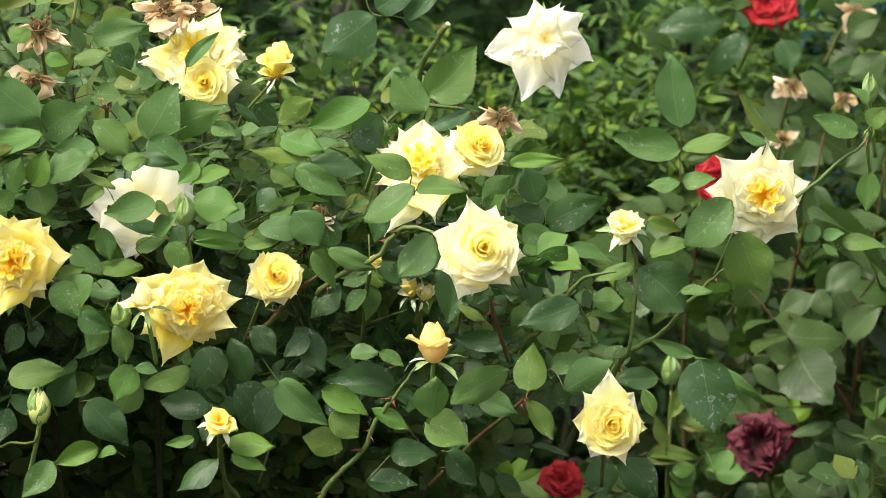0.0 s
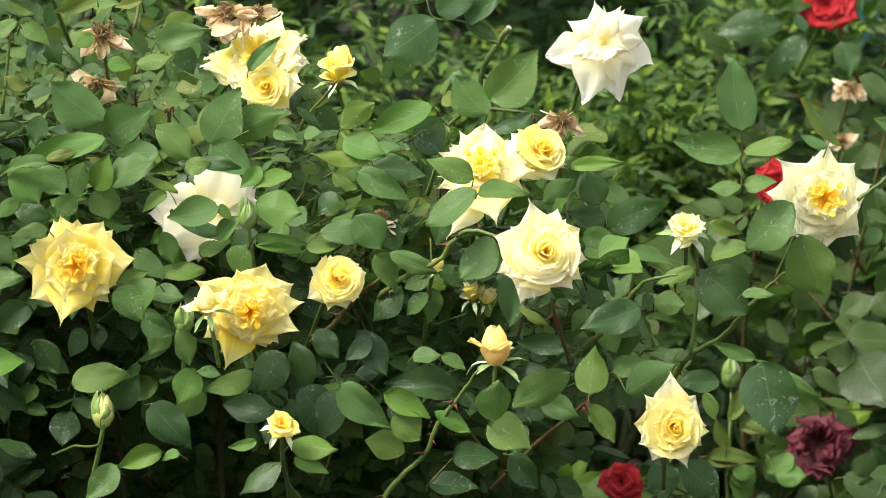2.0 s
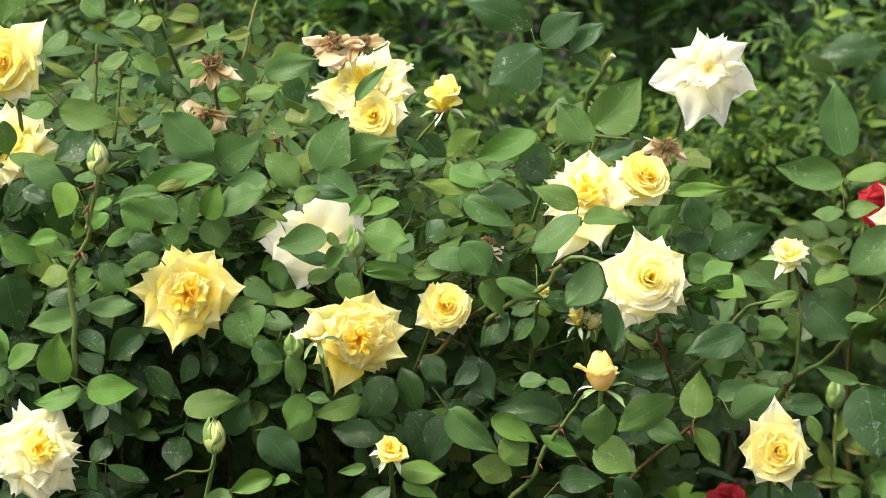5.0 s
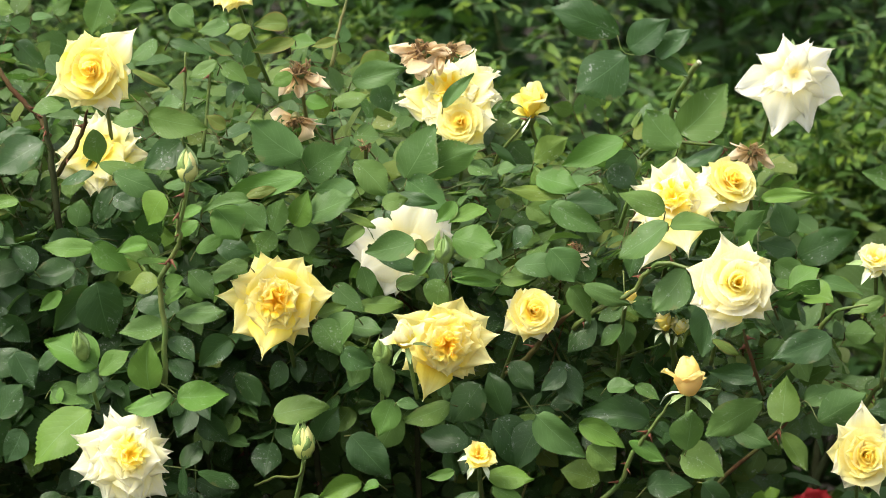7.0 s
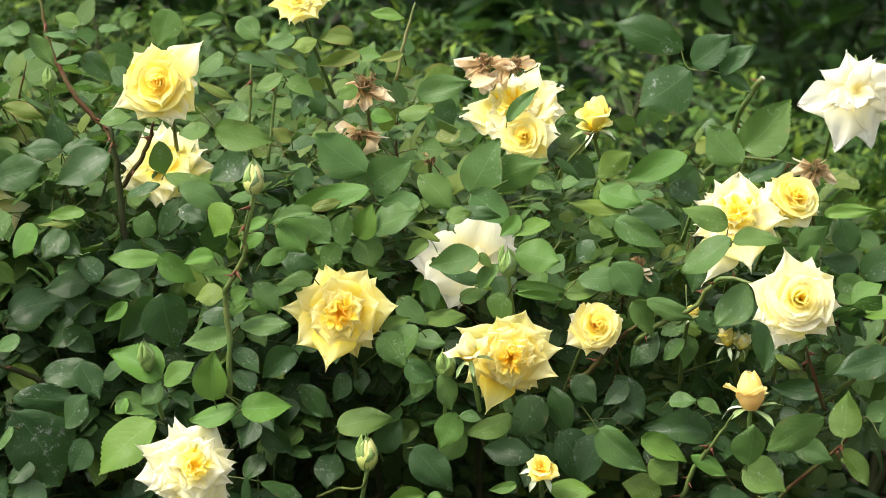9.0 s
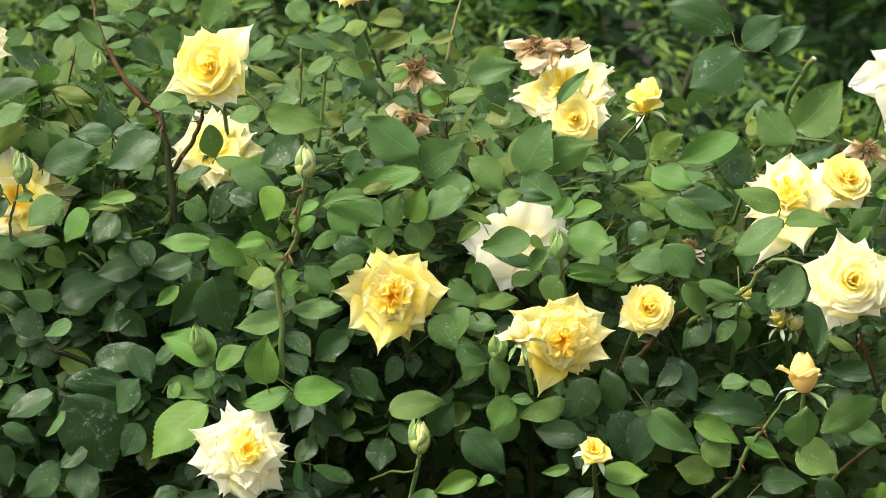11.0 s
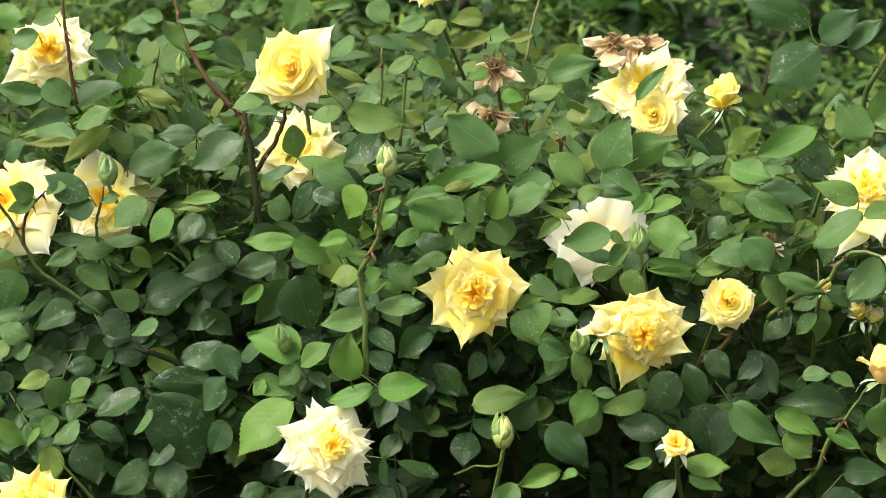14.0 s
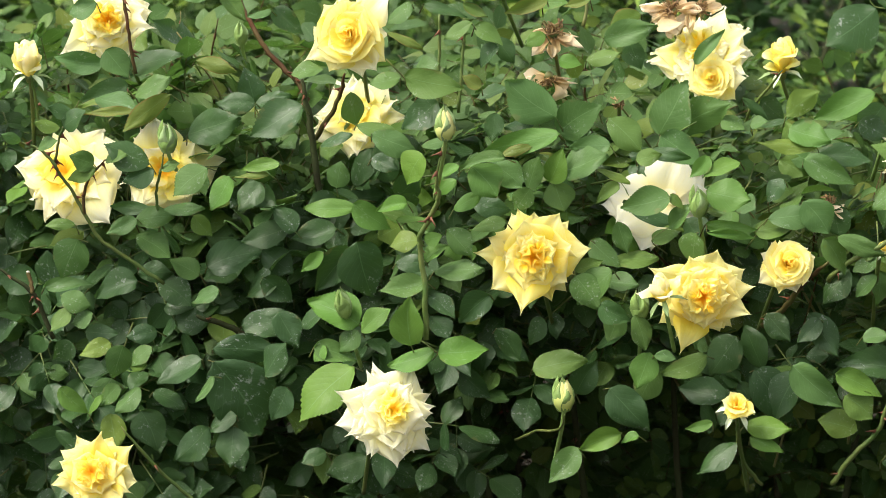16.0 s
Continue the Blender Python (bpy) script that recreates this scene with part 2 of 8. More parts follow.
def tube(line, radius, end=None, sides=6, fine=False):
    """Vertices and faces of a tapered, closed tube along a line."""
    end = radius if end is None else end
    verts, faces = [], []
    n = len(line)
    side = Vector((0.3, 0.8, 0.5))
    for i, p in enumerate(line):
        way = (line[min(i + 1, n - 1)] - line[max(i - 1, 0)]).normalized()
        a = way.cross(side).normalized()
        b = way.cross(a)
        r = radius + (end - radius) * i / max(1, n - 1)
        if fine and i > 0.7 * n:
            r *= 1 - 0.62 * (i / n - 0.7) / 0.3
        for k in range(sides):
            g = 2 * math.pi * k / sides
            verts.append(p + (a * math.cos(g) + b * math.sin(g)) * r)
    for i in range(n - 1):
        for k in range(sides):
            q = (k + 1) % sides
            faces.append((i * sides + k, i * sides + q, (i + 1) * sides + q, (i + 1) * sides + k))
    faces.append(tuple(range(sides - 1, -1, -1)))
    faces.append(tuple((n - 1) * sides + k for k in range(sides)))
    return verts, faces


def merged(*bits):
    verts, faces = [], []
    for v, f in bits:
        o = len(verts)
        verts += v
        faces += [tuple(i + o for i in q) for q in f]
    return verts, faces


def frame_of(origin, way, up):
    """Pose with y along way and z as near to up as can be."""
    y = Vector(way).normalized()
    x = y.cross(Vector(up)).normalized()
    z = x.cross(y)
    m = Matrix((x, y, z)).transposed().to_4x4()
    m.translation = origin
    return m


def facing_pose(origin, turn, lift, spin=0.0):
    """Pose whose z points to the viewer's side, turned to its right and lifted, in degrees."""
    a, e = radians(turn), radians(lift)
    z = Vector((math.sin(a) * math.cos(e), -math.cos(a) * math.cos(e), math.sin(e)))
    x = Vector((0, 0, 1)).cross(z).normalized()
    y = z.cross(x)
    m = Matrix((x, y, z)).transposed().to_4x4()
    m.translation = origin
    return m @ pose(0, 0, 0, 0, 0, spin)


# ---- leaves ----
def leaflet_shape(seed, rows=17, half_cols=2, wide=0.32, fold=0.12, droop=0.12, teeth=True, lance=False, curl=0.0):
    """A leaflet one long, along y, its face to z: serrate edge, folded midrib, bent tip."""
    rnd = random.Random(seed)
    verts, uvs = [], []
    cols = 2 * half_cols + 1
    twist, wave, ph = rnd.uniform(-0.3, 0.3), rnd.uniform(0.02, 0.055), rnd.uniform(0, 6)
    fullest = rnd.uniform(0.38, 0.50)
    bow, lop, ph2 = rnd.uniform(-0.05, 0.05), rnd.uniform(-0.12, 0.12), rnd.uniform(0, 6)
    for r in range(rows):
        t = r / (rows - 1)
        if lance:
            w = wide * math.sin(math.pi * t ** 0.75) ** 0.9
        else:
            w = wide * math.sin(math.pi * min(1, t ** (math.log(0.5) / math.log(fullest)))) ** (0.66 + 0.62 * t * t)
            w += wide * 0.05 * max(0, 1 - abs(t - 0.93) / 0.07)
        if r == rows - 1:
            w = 0.004
        if r == 0:
            w = 0.012
        for c in range(cols):
            s = (c - half_cols) / half_cols
            x = w * s * (1 + lop * s + 0.05 * math.sin(7 * t + ph2 + 2 * s)) + bow * math.sin(math.pi * t)
            y = t
            if teeth and abs(s) == 1 and 0 < r < rows - 1:
                tooth = (0.029 if r % 2 else -0.012) * math.sin(math.pi * t) ** 0.3
                x += math.copysign(tooth * wide / 0.32, s)
                y += 0.016 if r % 2 else -0.004
            z = fold * abs(w * s) - droop * t * t + wave * math.sin(5 * t + ph + 1.5 * s) * abs(s) + twist * x * t
            z -= curl * max(0.0, abs(s) - 0.35) ** 2 * (0.5 + t)
            z += 0.010 * math.sin(14 * t + ph) * abs(s)
            z += 0.007 * math.sin(9 * t + 2 * ph + 3 * s) + rnd.uniform(-0.0006, 0.0006)
            verts.append((x, y, z))
            uvs.append((0.5 + 0.5 * s, t))
    return verts, grid_faces(rows, cols), uvs


LEAFLETS = []
for k in range(14):
    v, f, u = leaflet_shape(k, 43, 3, wide=0.36 - 0.02 * (k % 3), fold=(0.03, 0.12, 0.28, -0.10, 0.18)[k % 5], droop=(0.03, 0.14, 0.26, -0.06)[k % 4], curl=(0.0, 0.05, -0.06, 0.09)[k % 4])
    LEAFLETS.append({m: mesh_from("leaflet", v, f, m, u) for m in (LEAF, LEAF_FRESH, LEAF_OLD_SHADED, LEAF_OLIVE, LEAF_LIME, LEAF_GREY)})


def leaf(parent, feet, blades, seed=0, material=None, stalk=0.0009):
    """A compound leaf: its stalk through feet, and leaflets (base, tip, half width as a share of length)."""
    material = material or LEAF
    rnd = random.Random(seed)
    base = Vector(feet[0])
    if len(feet) == 2:  # a single leaflet sits on a short stalk
        base = base.lerp(Vector(feet[1]), 0.5)
        feet = [base, feet[1]]
    line = smooth_line([Vector(p) - base for p in feet], 4)
    v, f = tube(line, stalk, stalk * 0.6, 5)
    stem = part("leaf", mesh_from("leaf_stalk", v, f, LEAF_STALK if rnd.random() < 0.8 else RED_STEM), parent, Matrix.Translation(base))
    for b, tip, wide in blades:
        b, tip = Vector(b), Vector(tip)
        way = tip - b
        n = Vector((rnd.uniform(-0.5, 0.5), -0.85, rnd.uniform(0.1, 0.95)))
        m = frame_of(b, way, n) @ Matrix.Diagonal((way.length * wide / 0.39, way.length, way.length, 1))
        part("leaflet", rnd.choice(LEAFLETS)[material], stem, m)
    return stem


def spray(rnd, count, length, way, up):
    """Leaflet poses of a compound leaf with its foot at the origin, and the line of its stalk."""
    way, up = Vector(way).normalized(), Vector(up)
    side = way.cross(up).normalized()
    up = side.cross(way).normalized()
    total = length * 1.55
    line = [way * (total * k / 4) - up * (0.10 * total * (k / 4) ** 2) for k in range(5)]
    out = []

    def put(at, ahead, size):
        n = (up + Vector((rnd.uniform(-1, 1), rnd.uniform(-1, 1), rnd.uniform(-1, 1))) * 0.62).normalized()
        out.append(frame_of(at, ahead, n) @ Matrix.Diagonal((size * rnd.uniform(0.88, 1.12), size, size, 1)))

    put(line[4], way - up * rnd.uniform(0, 0.4), length)
    for k in range((count - 1) // 2):
        at = line[3 - k] if k < 3 else line[1]
        for s in (-1, 1):
            put(at, side * s + way * rnd.uniform(0.3, 0.7) + up * rnd.uniform(-0.25, 0.25), length * rnd.uniform(0.72, 0.95) * (1 - 0.12 * k))
    return out, line


def leaf_mass(name, parent, m, sprays, material, shape, stalk_material=None, label="", rough=0.0):
    """Many leaves in one mesh. sprays: (foot, way, up, length, count); shape: verts, faces, uvs of one leaflet."""
    rnd = random.Random(len(sprays))
    lv = np.array(shape[0])
    lv = np.c_[lv, np.ones(len(lv))]
    lf = np.array(shape[1])
    allv, allf, allu, off = [], [], [], 0
    sv, sf = [], []
    for foot, way, up, length, count in sprays:
        poses, line = spray(rnd, count, length, way, up)
        for q in poses:
            a = np.array(Matrix.Translation(foot) @ q)
            allv.append((lv @ a.T)[:, :3])
            allf.append(lf + off)
            allu.append(shape[2])
            off += len(lv)
        sv.append([Vector(foot) + p for p in line])
    bits = [tube(l, length * 0.022, length * 0.012, 3) for l in sv]
    tv, tf = [], []
    for v, f in bits:
        o = off + len(tv)
        tv += v
        tf += [tuple(i + o for i in q) for q in f]
    verts = np.vstack(allv + [np.array([tuple(v) for v in tv])])
    inv = np.array(m.inverted())
    verts = (np.c_[verts, np.ones(len(verts))] @ inv.T)[:, :3]
    faces = np.vstack(allf).tolist() + tf
    uvs = np.vstack([np.array(u) for u in allu] + [np.full((len(tv), 2), 0.3)])
    me = mesh_from(name, verts.tolist(), faces, [material, stalk_material or GREEN_STEM], uvs)
    idx = np.zeros(len(faces), dtype=np.int32)
    idx[-len(tf):] = 1
    me.polygons.foreach_set("material_index", idx)
    return part(name, me, parent, m, label, "stuff")


# ---- canes ----
def cane(parent, points, r0, r1, seed=0, material=None, thorns=6, cut=False):
    """A thorny cane through the points; each thorn is a part of it."""
    rnd = random.Random(seed)
    base = Vector(points[0])
    line = smooth_line([Vector(p) - base for p in points], 5)
    line = [p + Vector((rnd.uniform(-1, 1), rnd.uniform(-1, 1), rnd.uniform(-1, 1))) * r0 * 0.25 for p in line]
    r0, r1 = r0 * 0.76, r1 * 0.76
    v, f = tube(line, r0, r1, 8, not cut)
    ob = part("cane", mesh_from("cane", v, f, material or GREEN_STEM), parent, Matrix.Translation(base))
    for k in range(thorns):
        i = rnd.randrange(1, len(line) - 1)
        way = (line[i + 1] - line[i - 1]).normalized()
        a = rnd.uniform(0, 6.28)
        side = (way.cross(Vector((0, 1, 0.1))).normalized() * math.cos(a) + Vector((0, -1, 0)) * math.sin(a)).normalized()
        r = r0 + (r1 - r0) * i / len(line)
        s = rnd.uniform(0.008, 0.014)
        m = frame_of(base + line[i] + side * r * 0.6, side - way * 0.25, way) @ Matrix.Diagonal((s, s, s, 1))
        part("thorn", THORN_MESH, ob, m)
    if cut:
        m = frame_of(base + line[-1], line[-1] - line[-2], (0, -1, 0.3)) @ Matrix.Diagonal((r1, r1, r1, 1))
        part("cut_end", CUT_MESH, ob, m, "pale freshly cut end")
    return ob


def thorn_shape():
    line = [Vector((0, 0, 0)), Vector((0, 0.35, 0.0)), Vector((0, 0.7, -0.06)), Vector((0, 1.0, -0.2))]
    v, f = tube(line, 0.13, 0.012, 6)
    for p in v[:6]:
        p.z *= 2.4
    return v, f


TEAL = bark_material("teal_paint", (0.010, 0.050, 0.048), (0.018, 0.075, 0.070), 12)
THORN_MESH = mesh_from("thorn", *thorn_shape(), THORN)
CUT_WOOD = bark_material("cut_wood", (0.6, 0.58, 0.45), (0.75, 0.72, 0.6), 300)
CUT_MESH = mesh_from("cut_end", *tube([Vector((0, -0.5, 0)), Vector((0, 0.12, 0)), Vector((0, 0.2, 0))], 1.04, 0.75, 10), CUT_WOOD)


# ---- flowers ----
def petal_shape(seed, a0, a1, bend=1.0, wide=0.5, cup=0.5, point=0.7, ruffle=0.03, roll=0.0, rows=10, cols=9):
    """A petal one long. a0, a1: its lean from the flower's axis (z) at base and tip, degrees; it leans towards y."""
    rnd = random.Random(seed)
    verts, uvs = [], []
    r = z = 0.0
    ph, ph2 = rnd.uniform(0, 6), rnd.uniform(0, 6)
    skew = rnd.uniform(-0.16, 0.16)
    crease = rnd.uniform(-0.05, 0.07)
    prof = []
    fine = 40
    for i in range(fine + 1):
        t = i / fine
        prof.append((r, z))
        a = radians(a0 + (a1 - a0) * t ** bend)
        r += math.sin(a) / fine
        z += math.cos(a) / fine
    for i in range(rows):
        t = i / (rows - 1)
        pr, pz = prof[round(t * fine)]
        a = radians(a0 + (a1 - a0) * t ** bend)
        body = wide * (0.22 + 0.78 * min(1, t / 0.6) ** 0.8)
        if t > 0.6:
            q = (t - 0.6) / 0.4
            body *= max(0.0, 1 - q ** (2.4 - 1.1 * point)) ** (0.45 + 0.75 * point) * 0.98 + 0.02
        for c in range(cols):
            s = 2 * c / (cols - 1) - 1
            x = body * s + skew * t * t * wide
            inward = cup * x * x / wide
            out = -roll * max(0, abs(s) - 0.5) * t * 0.5
            lift = ruffle * math.sin(4 * s + ph + 3 * t) * t + ruffle * 0.8 * math.sin(7 * s + ph2 + 5 * t) * t * t + crease * max(0, 1 - abs(s - 0.2) * 4) * t
            nr, nz = math.cos(a), -math.sin(a)
            d = -inward + lift - out
            verts.append((x, pr + nr * d, pz + nz * d))
            uvs.append((0.5 + 0.5 * s, t))
    return verts, grid_faces(rows, cols), uvs


PETAL_KINDS = {
    "outer": [petal_shape(20 + k, 34 + 5 * k, 98 + 6 * k, 1.5, 0.47, 0.15, 0.75, 0.04, 0.4) for k in range(4)],
    "mid": [petal_shape(30 + k, 16 + 5 * k, 62 + 6 * k, 1.4, 0.50, 0.45, 0.45, 0.04, 0.2) for k in range(4)],
    "fold": [petal_shape(90 + k, 4 + 2 * k, 16 + 8 * k, 1.2, 0.40, 1.5, 0.35, 0.06) for k in range(4)],
    "ruffle": [petal_shape(60 + k, 12 + 6 * k, 40 + 10 * k, 1.0, 0.36, 1.1 - 0.9 * (k % 2), 0.35, 0.09) for k in range(5)],
    "crisp": [petal_shape(80 + k, 20 + 18 * k, 110 + 45 * (k % 3), 0.8, 0.40, 1.6 - 0.6 * (k % 3), 0.3, 0.36, rows=14, cols=13) for k in range(5)],
}


def wrap_shape(seed, rho, high, span, flare, lobe=0.0, rows=7, cols=9, taper=0.0, foot=0.3):
    """A petal that wraps round the flower's axis at radius rho, its face outward to y."""
    rnd = random.Random(seed)
    ph = rnd.uniform(0, 6)
    verts, uvs = [], []
    for i in range(rows):
        t = i / (rows - 1)
        for c in range(cols):
            q = 2 * c / (cols - 1) - 1
            g = radians(span) * q * (1 - taper * t ** 2.2)
            r = rho * (foot + (1 - foot) * min(1, 1.5 * t) ** 0.8) + flare * max(0, t - 0.45) ** 1.6 * 2.4
            r *= 1 + 0.11 * q + 0.04 * math.sin(3 * q + ph) * t
            r *= 1 - lobe * (0.5 - 0.5 * math.cos(math.pi * q)) * (0.4 + 0.6 * t)
            z = high * t * (1 - 0.30 * abs(q) ** 3) + 0.02 * math.sin(5 * q + ph) * t
            verts.append((r * math.sin(g), r * math.cos(g), z))
            uvs.append((0.5 + 0.5 * q, 0.34 + 0.56 * t))
    return verts, grid_faces(rows, cols), uvs


RINGS = ((0.055, 0.44, 100, 0.02), (0.11, 0.43, 85, 0.06), (0.17, 0.40, 75, 0.10), (0.24, 0.36, 66, 0.15), (0.32, 0.32, 58, 0.19), (0.40, 0.28, 52, 0.24))
for k, (rho, high, span, flare) in enumerate(RINGS):
    PETAL_KINDS["ring%d" % k] = [wrap_shape(200 + 10 * k + j, rho, high, span, flare) for j in range(2)]
PETAL_KINDS["closed"] = [wrap_shape(400 + j, 0.27, 1.0, 80, -0.22, 0.0, 9) for j in range(3)]
PETAL_KINDS["loose"] = [wrap_shape(410 + j, 0.30, 0.95, 75, -0.10, 0.0, 9) for j in range(3)]
def rolled_petal(seed, a0, a1, bend=1.2, wide=0.46, cup=0.5, roll=0.8, tip=0.1, ruffle=0.03, start=0.4, rows=13, half=6, keen=0.5):
    """A broad petal one long whose margins roll back towards the end, so that it ends in a point."""
    rnd = random.Random(seed)
    ph, ph2, skew = rnd.uniform(0, 6), rnd.uniform(0, 6), rnd.uniform(-0.12, 0.12)
    lop = rnd.uniform(0.75, 1.25), rnd.uniform(0.75, 1.25)
    fine, prof, r, z = 48, [], 0.0, 0.0
    for i in range(fine + 1):
        prof.append((r, z))
        a = radians(a0 + (a1 - a0) * (i / fine) ** bend)
        r += math.sin(a) / fine
        z += math.cos(a) / fine
    verts, uvs = [], []
    for i in range(rows):
        t = i / (rows - 1)
        pr, pz = prof[round(t * fine)]
        a = radians(a0 + (a1 - a0) * t ** bend)
        way, back = (math.sin(a), math.cos(a)), (math.cos(a), -math.sin(a))
        body = wide * (0.20 + 0.80 * min(1, t / 0.58) ** 0.85)
        q = max(0.0, (t - 0.58) / 0.42)
        body *= max(0.02, (1 - q ** (2.5 - 1.2 * keen))) ** (0.5 + 0.45 * keen)
        curl = roll * max(0.0, (t - start) / (1 - start)) ** 0.8
        row = {0: (0.0, 0.0)}
        for side in (-1, 1):
            x = d = 0.0
            for k in range(1, half + 1):
                sv = (k - 0.5) / half
                th = -cup * sv * body / wide + curl * lop[side > 0] * max(0.0, sv - 0.3) / 0.7 * 2.4
                x += math.cos(th) * body / half
                d += math.sin(th) * body / half
                row[side * k] = (side * x, d)
        for k in range(-half, half + 1):
            sv = k / half
            x, d = row[k]
            d += ruffle * t * (math.sin(3.5 * sv + ph + 3 * t) + 0.6 * t * math.sin(8 * sv + ph2 + 4 * t)) + 0.03 * t * max(0, 1 - 4 * abs(sv))
            ahead = tip * max(0.0, q) ** 2 * (1 - abs(sv)) - 0.05 * abs(sv) ** 2 * t
            verts.append((x + skew * t * t * wide, pr + back[0] * d + way[0] * ahead, pz + back[1] * d + way[1] * ahead))
            uvs.append((0.5 + 0.5 * sv, t))
    return verts, grid_faces(rows, 2 * half + 1), uvs


def vee_petal(seed, inner, outer, high, spread, lean=0.25, rows=6, half=6):
    """A small petal folded in two, its crease towards the flower's axis, its arms outward to y."""
    rnd = random.Random(seed)
    ph = rnd.uniform(0, 6)
    verts, uvs = [], []
    for i in range(rows):
        t = i / (rows - 1)
        for k in range(-half, half + 1):
            sv = k / half
            u = abs(sv)
            rho = inner + (outer - inner) * u ** 1.25
            g = radians(spread) * math.copysign(u ** 0.8, sv) * (inner + 0.12) / (rho + 0.02) * 1.9
            g = max(-radians(spread) * 1.15, min(radians(spread) * 1.15, g))
            rho = rho * (0.45 + 0.55 * t ** 0.7) + lean * t * t * (0.35 + 0.65 * u) * (outer - 0.5 * inner)
            rho += 0.018 * math.sin(5 * sv + ph) * t
            g += 0.05 * math.sin(7 * sv + 2 * ph) * t
            zz = high * t * (1 - 0.42 * u ** 2.2) + 0.018 * math.sin(6 * sv + ph) * t
            verts.append((rho * math.sin(g), rho * math.cos(g), zz))
            uvs.append((0.5 + 0.5 * sv, 0.34 + 0.44 * t + 0.16 * u * t))
    return verts, grid_faces(rows, 2 * half + 1), uvs


PETAL_KINDS["star"] = [rolled_petal(500 + k, 58 + 4 * k, 100 + 5 * k, 1.3, 0.47, 0.25, 0.58, 0.07, 0.035, 0.35, keen=0.45 + 0.1 * k) for k in range(5)]
PETAL_KINDS["spike"] = [rolled_petal(510 + k, 48 + 5 * k, 88 + 5 * k, 1.3, 0.36, 0.35, 0.75, 0.12, 0.04, 0.3, keen=0.75) for k in range(5)]
PETAL_KINDS["shell"] = [rolled_petal(520 + k, 38 + 4 * k, 86 + 5 * k, 1.6, 0.60, 0.5, 0.55, 0.07, 0.025, 0.5) for k in range(5)]
PETAL_KINDS["inner"] = [rolled_petal(530 + k, 20 + 4 * k, 66 + 6 * k, 1.6, 0.52, 0.8, 0.5, 0.06, 0.03, 0.55) for k in range(5)]
PETAL_KINDS["tongue"] = [rolled_petal(540 + k, 62 + 6 * k, 128 + 9 * k, 1.1, 0.36, 0.3, 0.8, 0.15, 0.07, 0.25) for k in range(5)]
PETAL_KINDS["flap"] = [rolled_petal(550 + k, 30 + 8 * k, 70 + 10 * k, 1.2, 0.42, 0.6, 0.5, 0.08, 0.06, 0.4) for k in range(5)]
for k in (1, 2):
    PETAL_KINDS["vee%d" % k] = [vee_petal(560 + 10 * k + j, 0.05 + 0.085 * k, 0.34 + 0.075 * k, 0.36 - 0.035 * k, 24 + 4 * k + 3 * j, 0.26 + 0.05 * k) for j in range(3)]
PETALS = {}


def petal_mesh(kind, rnd, material):
    k = rnd.randrange(len(PETAL_KINDS[kind]))
    key = (kind, k, material.name)
    if key not in PETALS:
        v, f, u = PETAL_KINDS[kind][k]
        PETALS[key] = mesh_from("petal", v, f, material, u)
    return PETALS[key]


def sepal_shape(a0, a1, wide=0.13):
    v, f, u = petal_shape(5, a0, a1, 1.0, wide, 0.6, 1.0, 0.01, 0.0, 7, 5)
    return v, f, u


SEPALS = {k: [mesh_from("sepal", *sepal_shape(a0, a1)[:2], mat) for a0, a1, mat in rows] for k, rows in {
    "down": ((80, 165, PALE_SEPAL), (70, 140, PALE_SEPAL), (90, 120, SEPAL)),
    "under": ((85, 130, SEPAL), (95, 120, SEPAL)),
}.items()}
SEPALS["up"] = [mesh_from("sepal", *wrap_shape(430 + j, 0.34, 1.05 + 0.1 * j, 57, -0.345 + 0.025 * j, 0.0, 9, 5, 0.96, 0.55)[:2], mat) for j, mat in enumerate((BUD_GREEN, SEPAL, BUD_GREEN))]


# about the middle of the camera's path
CAMERA_SPOT = Vector((-0.03, -0.06, 1.56))
CLEAR = []  # blooms that no leaf may hide from the camera


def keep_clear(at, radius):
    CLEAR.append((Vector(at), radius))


# fitted to the view: leaves are dropped from the camera's line to blooms
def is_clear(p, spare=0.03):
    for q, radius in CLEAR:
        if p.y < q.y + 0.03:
            way = (CAMERA_SPOT - q).normalized()
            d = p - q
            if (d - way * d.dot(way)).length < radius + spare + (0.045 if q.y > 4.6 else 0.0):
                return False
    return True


def stem_of(m, size, drop, rnd, aim=None):
    """Swollen base of the flower and its stem, in the flower's own space."""
    inv = m.to_3x3().inverted()
    down = inv @ Vector((rnd.uniform(-0.3, 0.3), 0.8, -0.8))
    lines = [Vector((0, 0, 0)), Vector((0, 0, -0.25 * size)), Vector((0, 0, -0.6 * size)) + down * drop * 0.25, down * drop * 0.65 + Vector((0, 0, -0.7 * size)), down * drop + Vector((0, 0, -0.75 * size))]
    if aim is not None:
        end = m.inverted() @ Vector(aim)
        lines = [Vector((0, 0, 0)), Vector((0, 0, -0.25 * size)), end * 0.4 + Vector((0, 0, -0.3 * size)), end]
    stem = tube(smooth_line(lines, 4), 0.0024, 0.0026, 6)
    wide = min(0.0065, 0.3 * size)
    hip = tube([Vector((0, 0, -0.26 * size)), Vector((0, 0, -0.2 * size)), Vector((0, 0, -0.08 * size)), Vector((0, 0, 0.02 * size))], wide * 0.6, wide, 8)
    return merged(stem, hip)


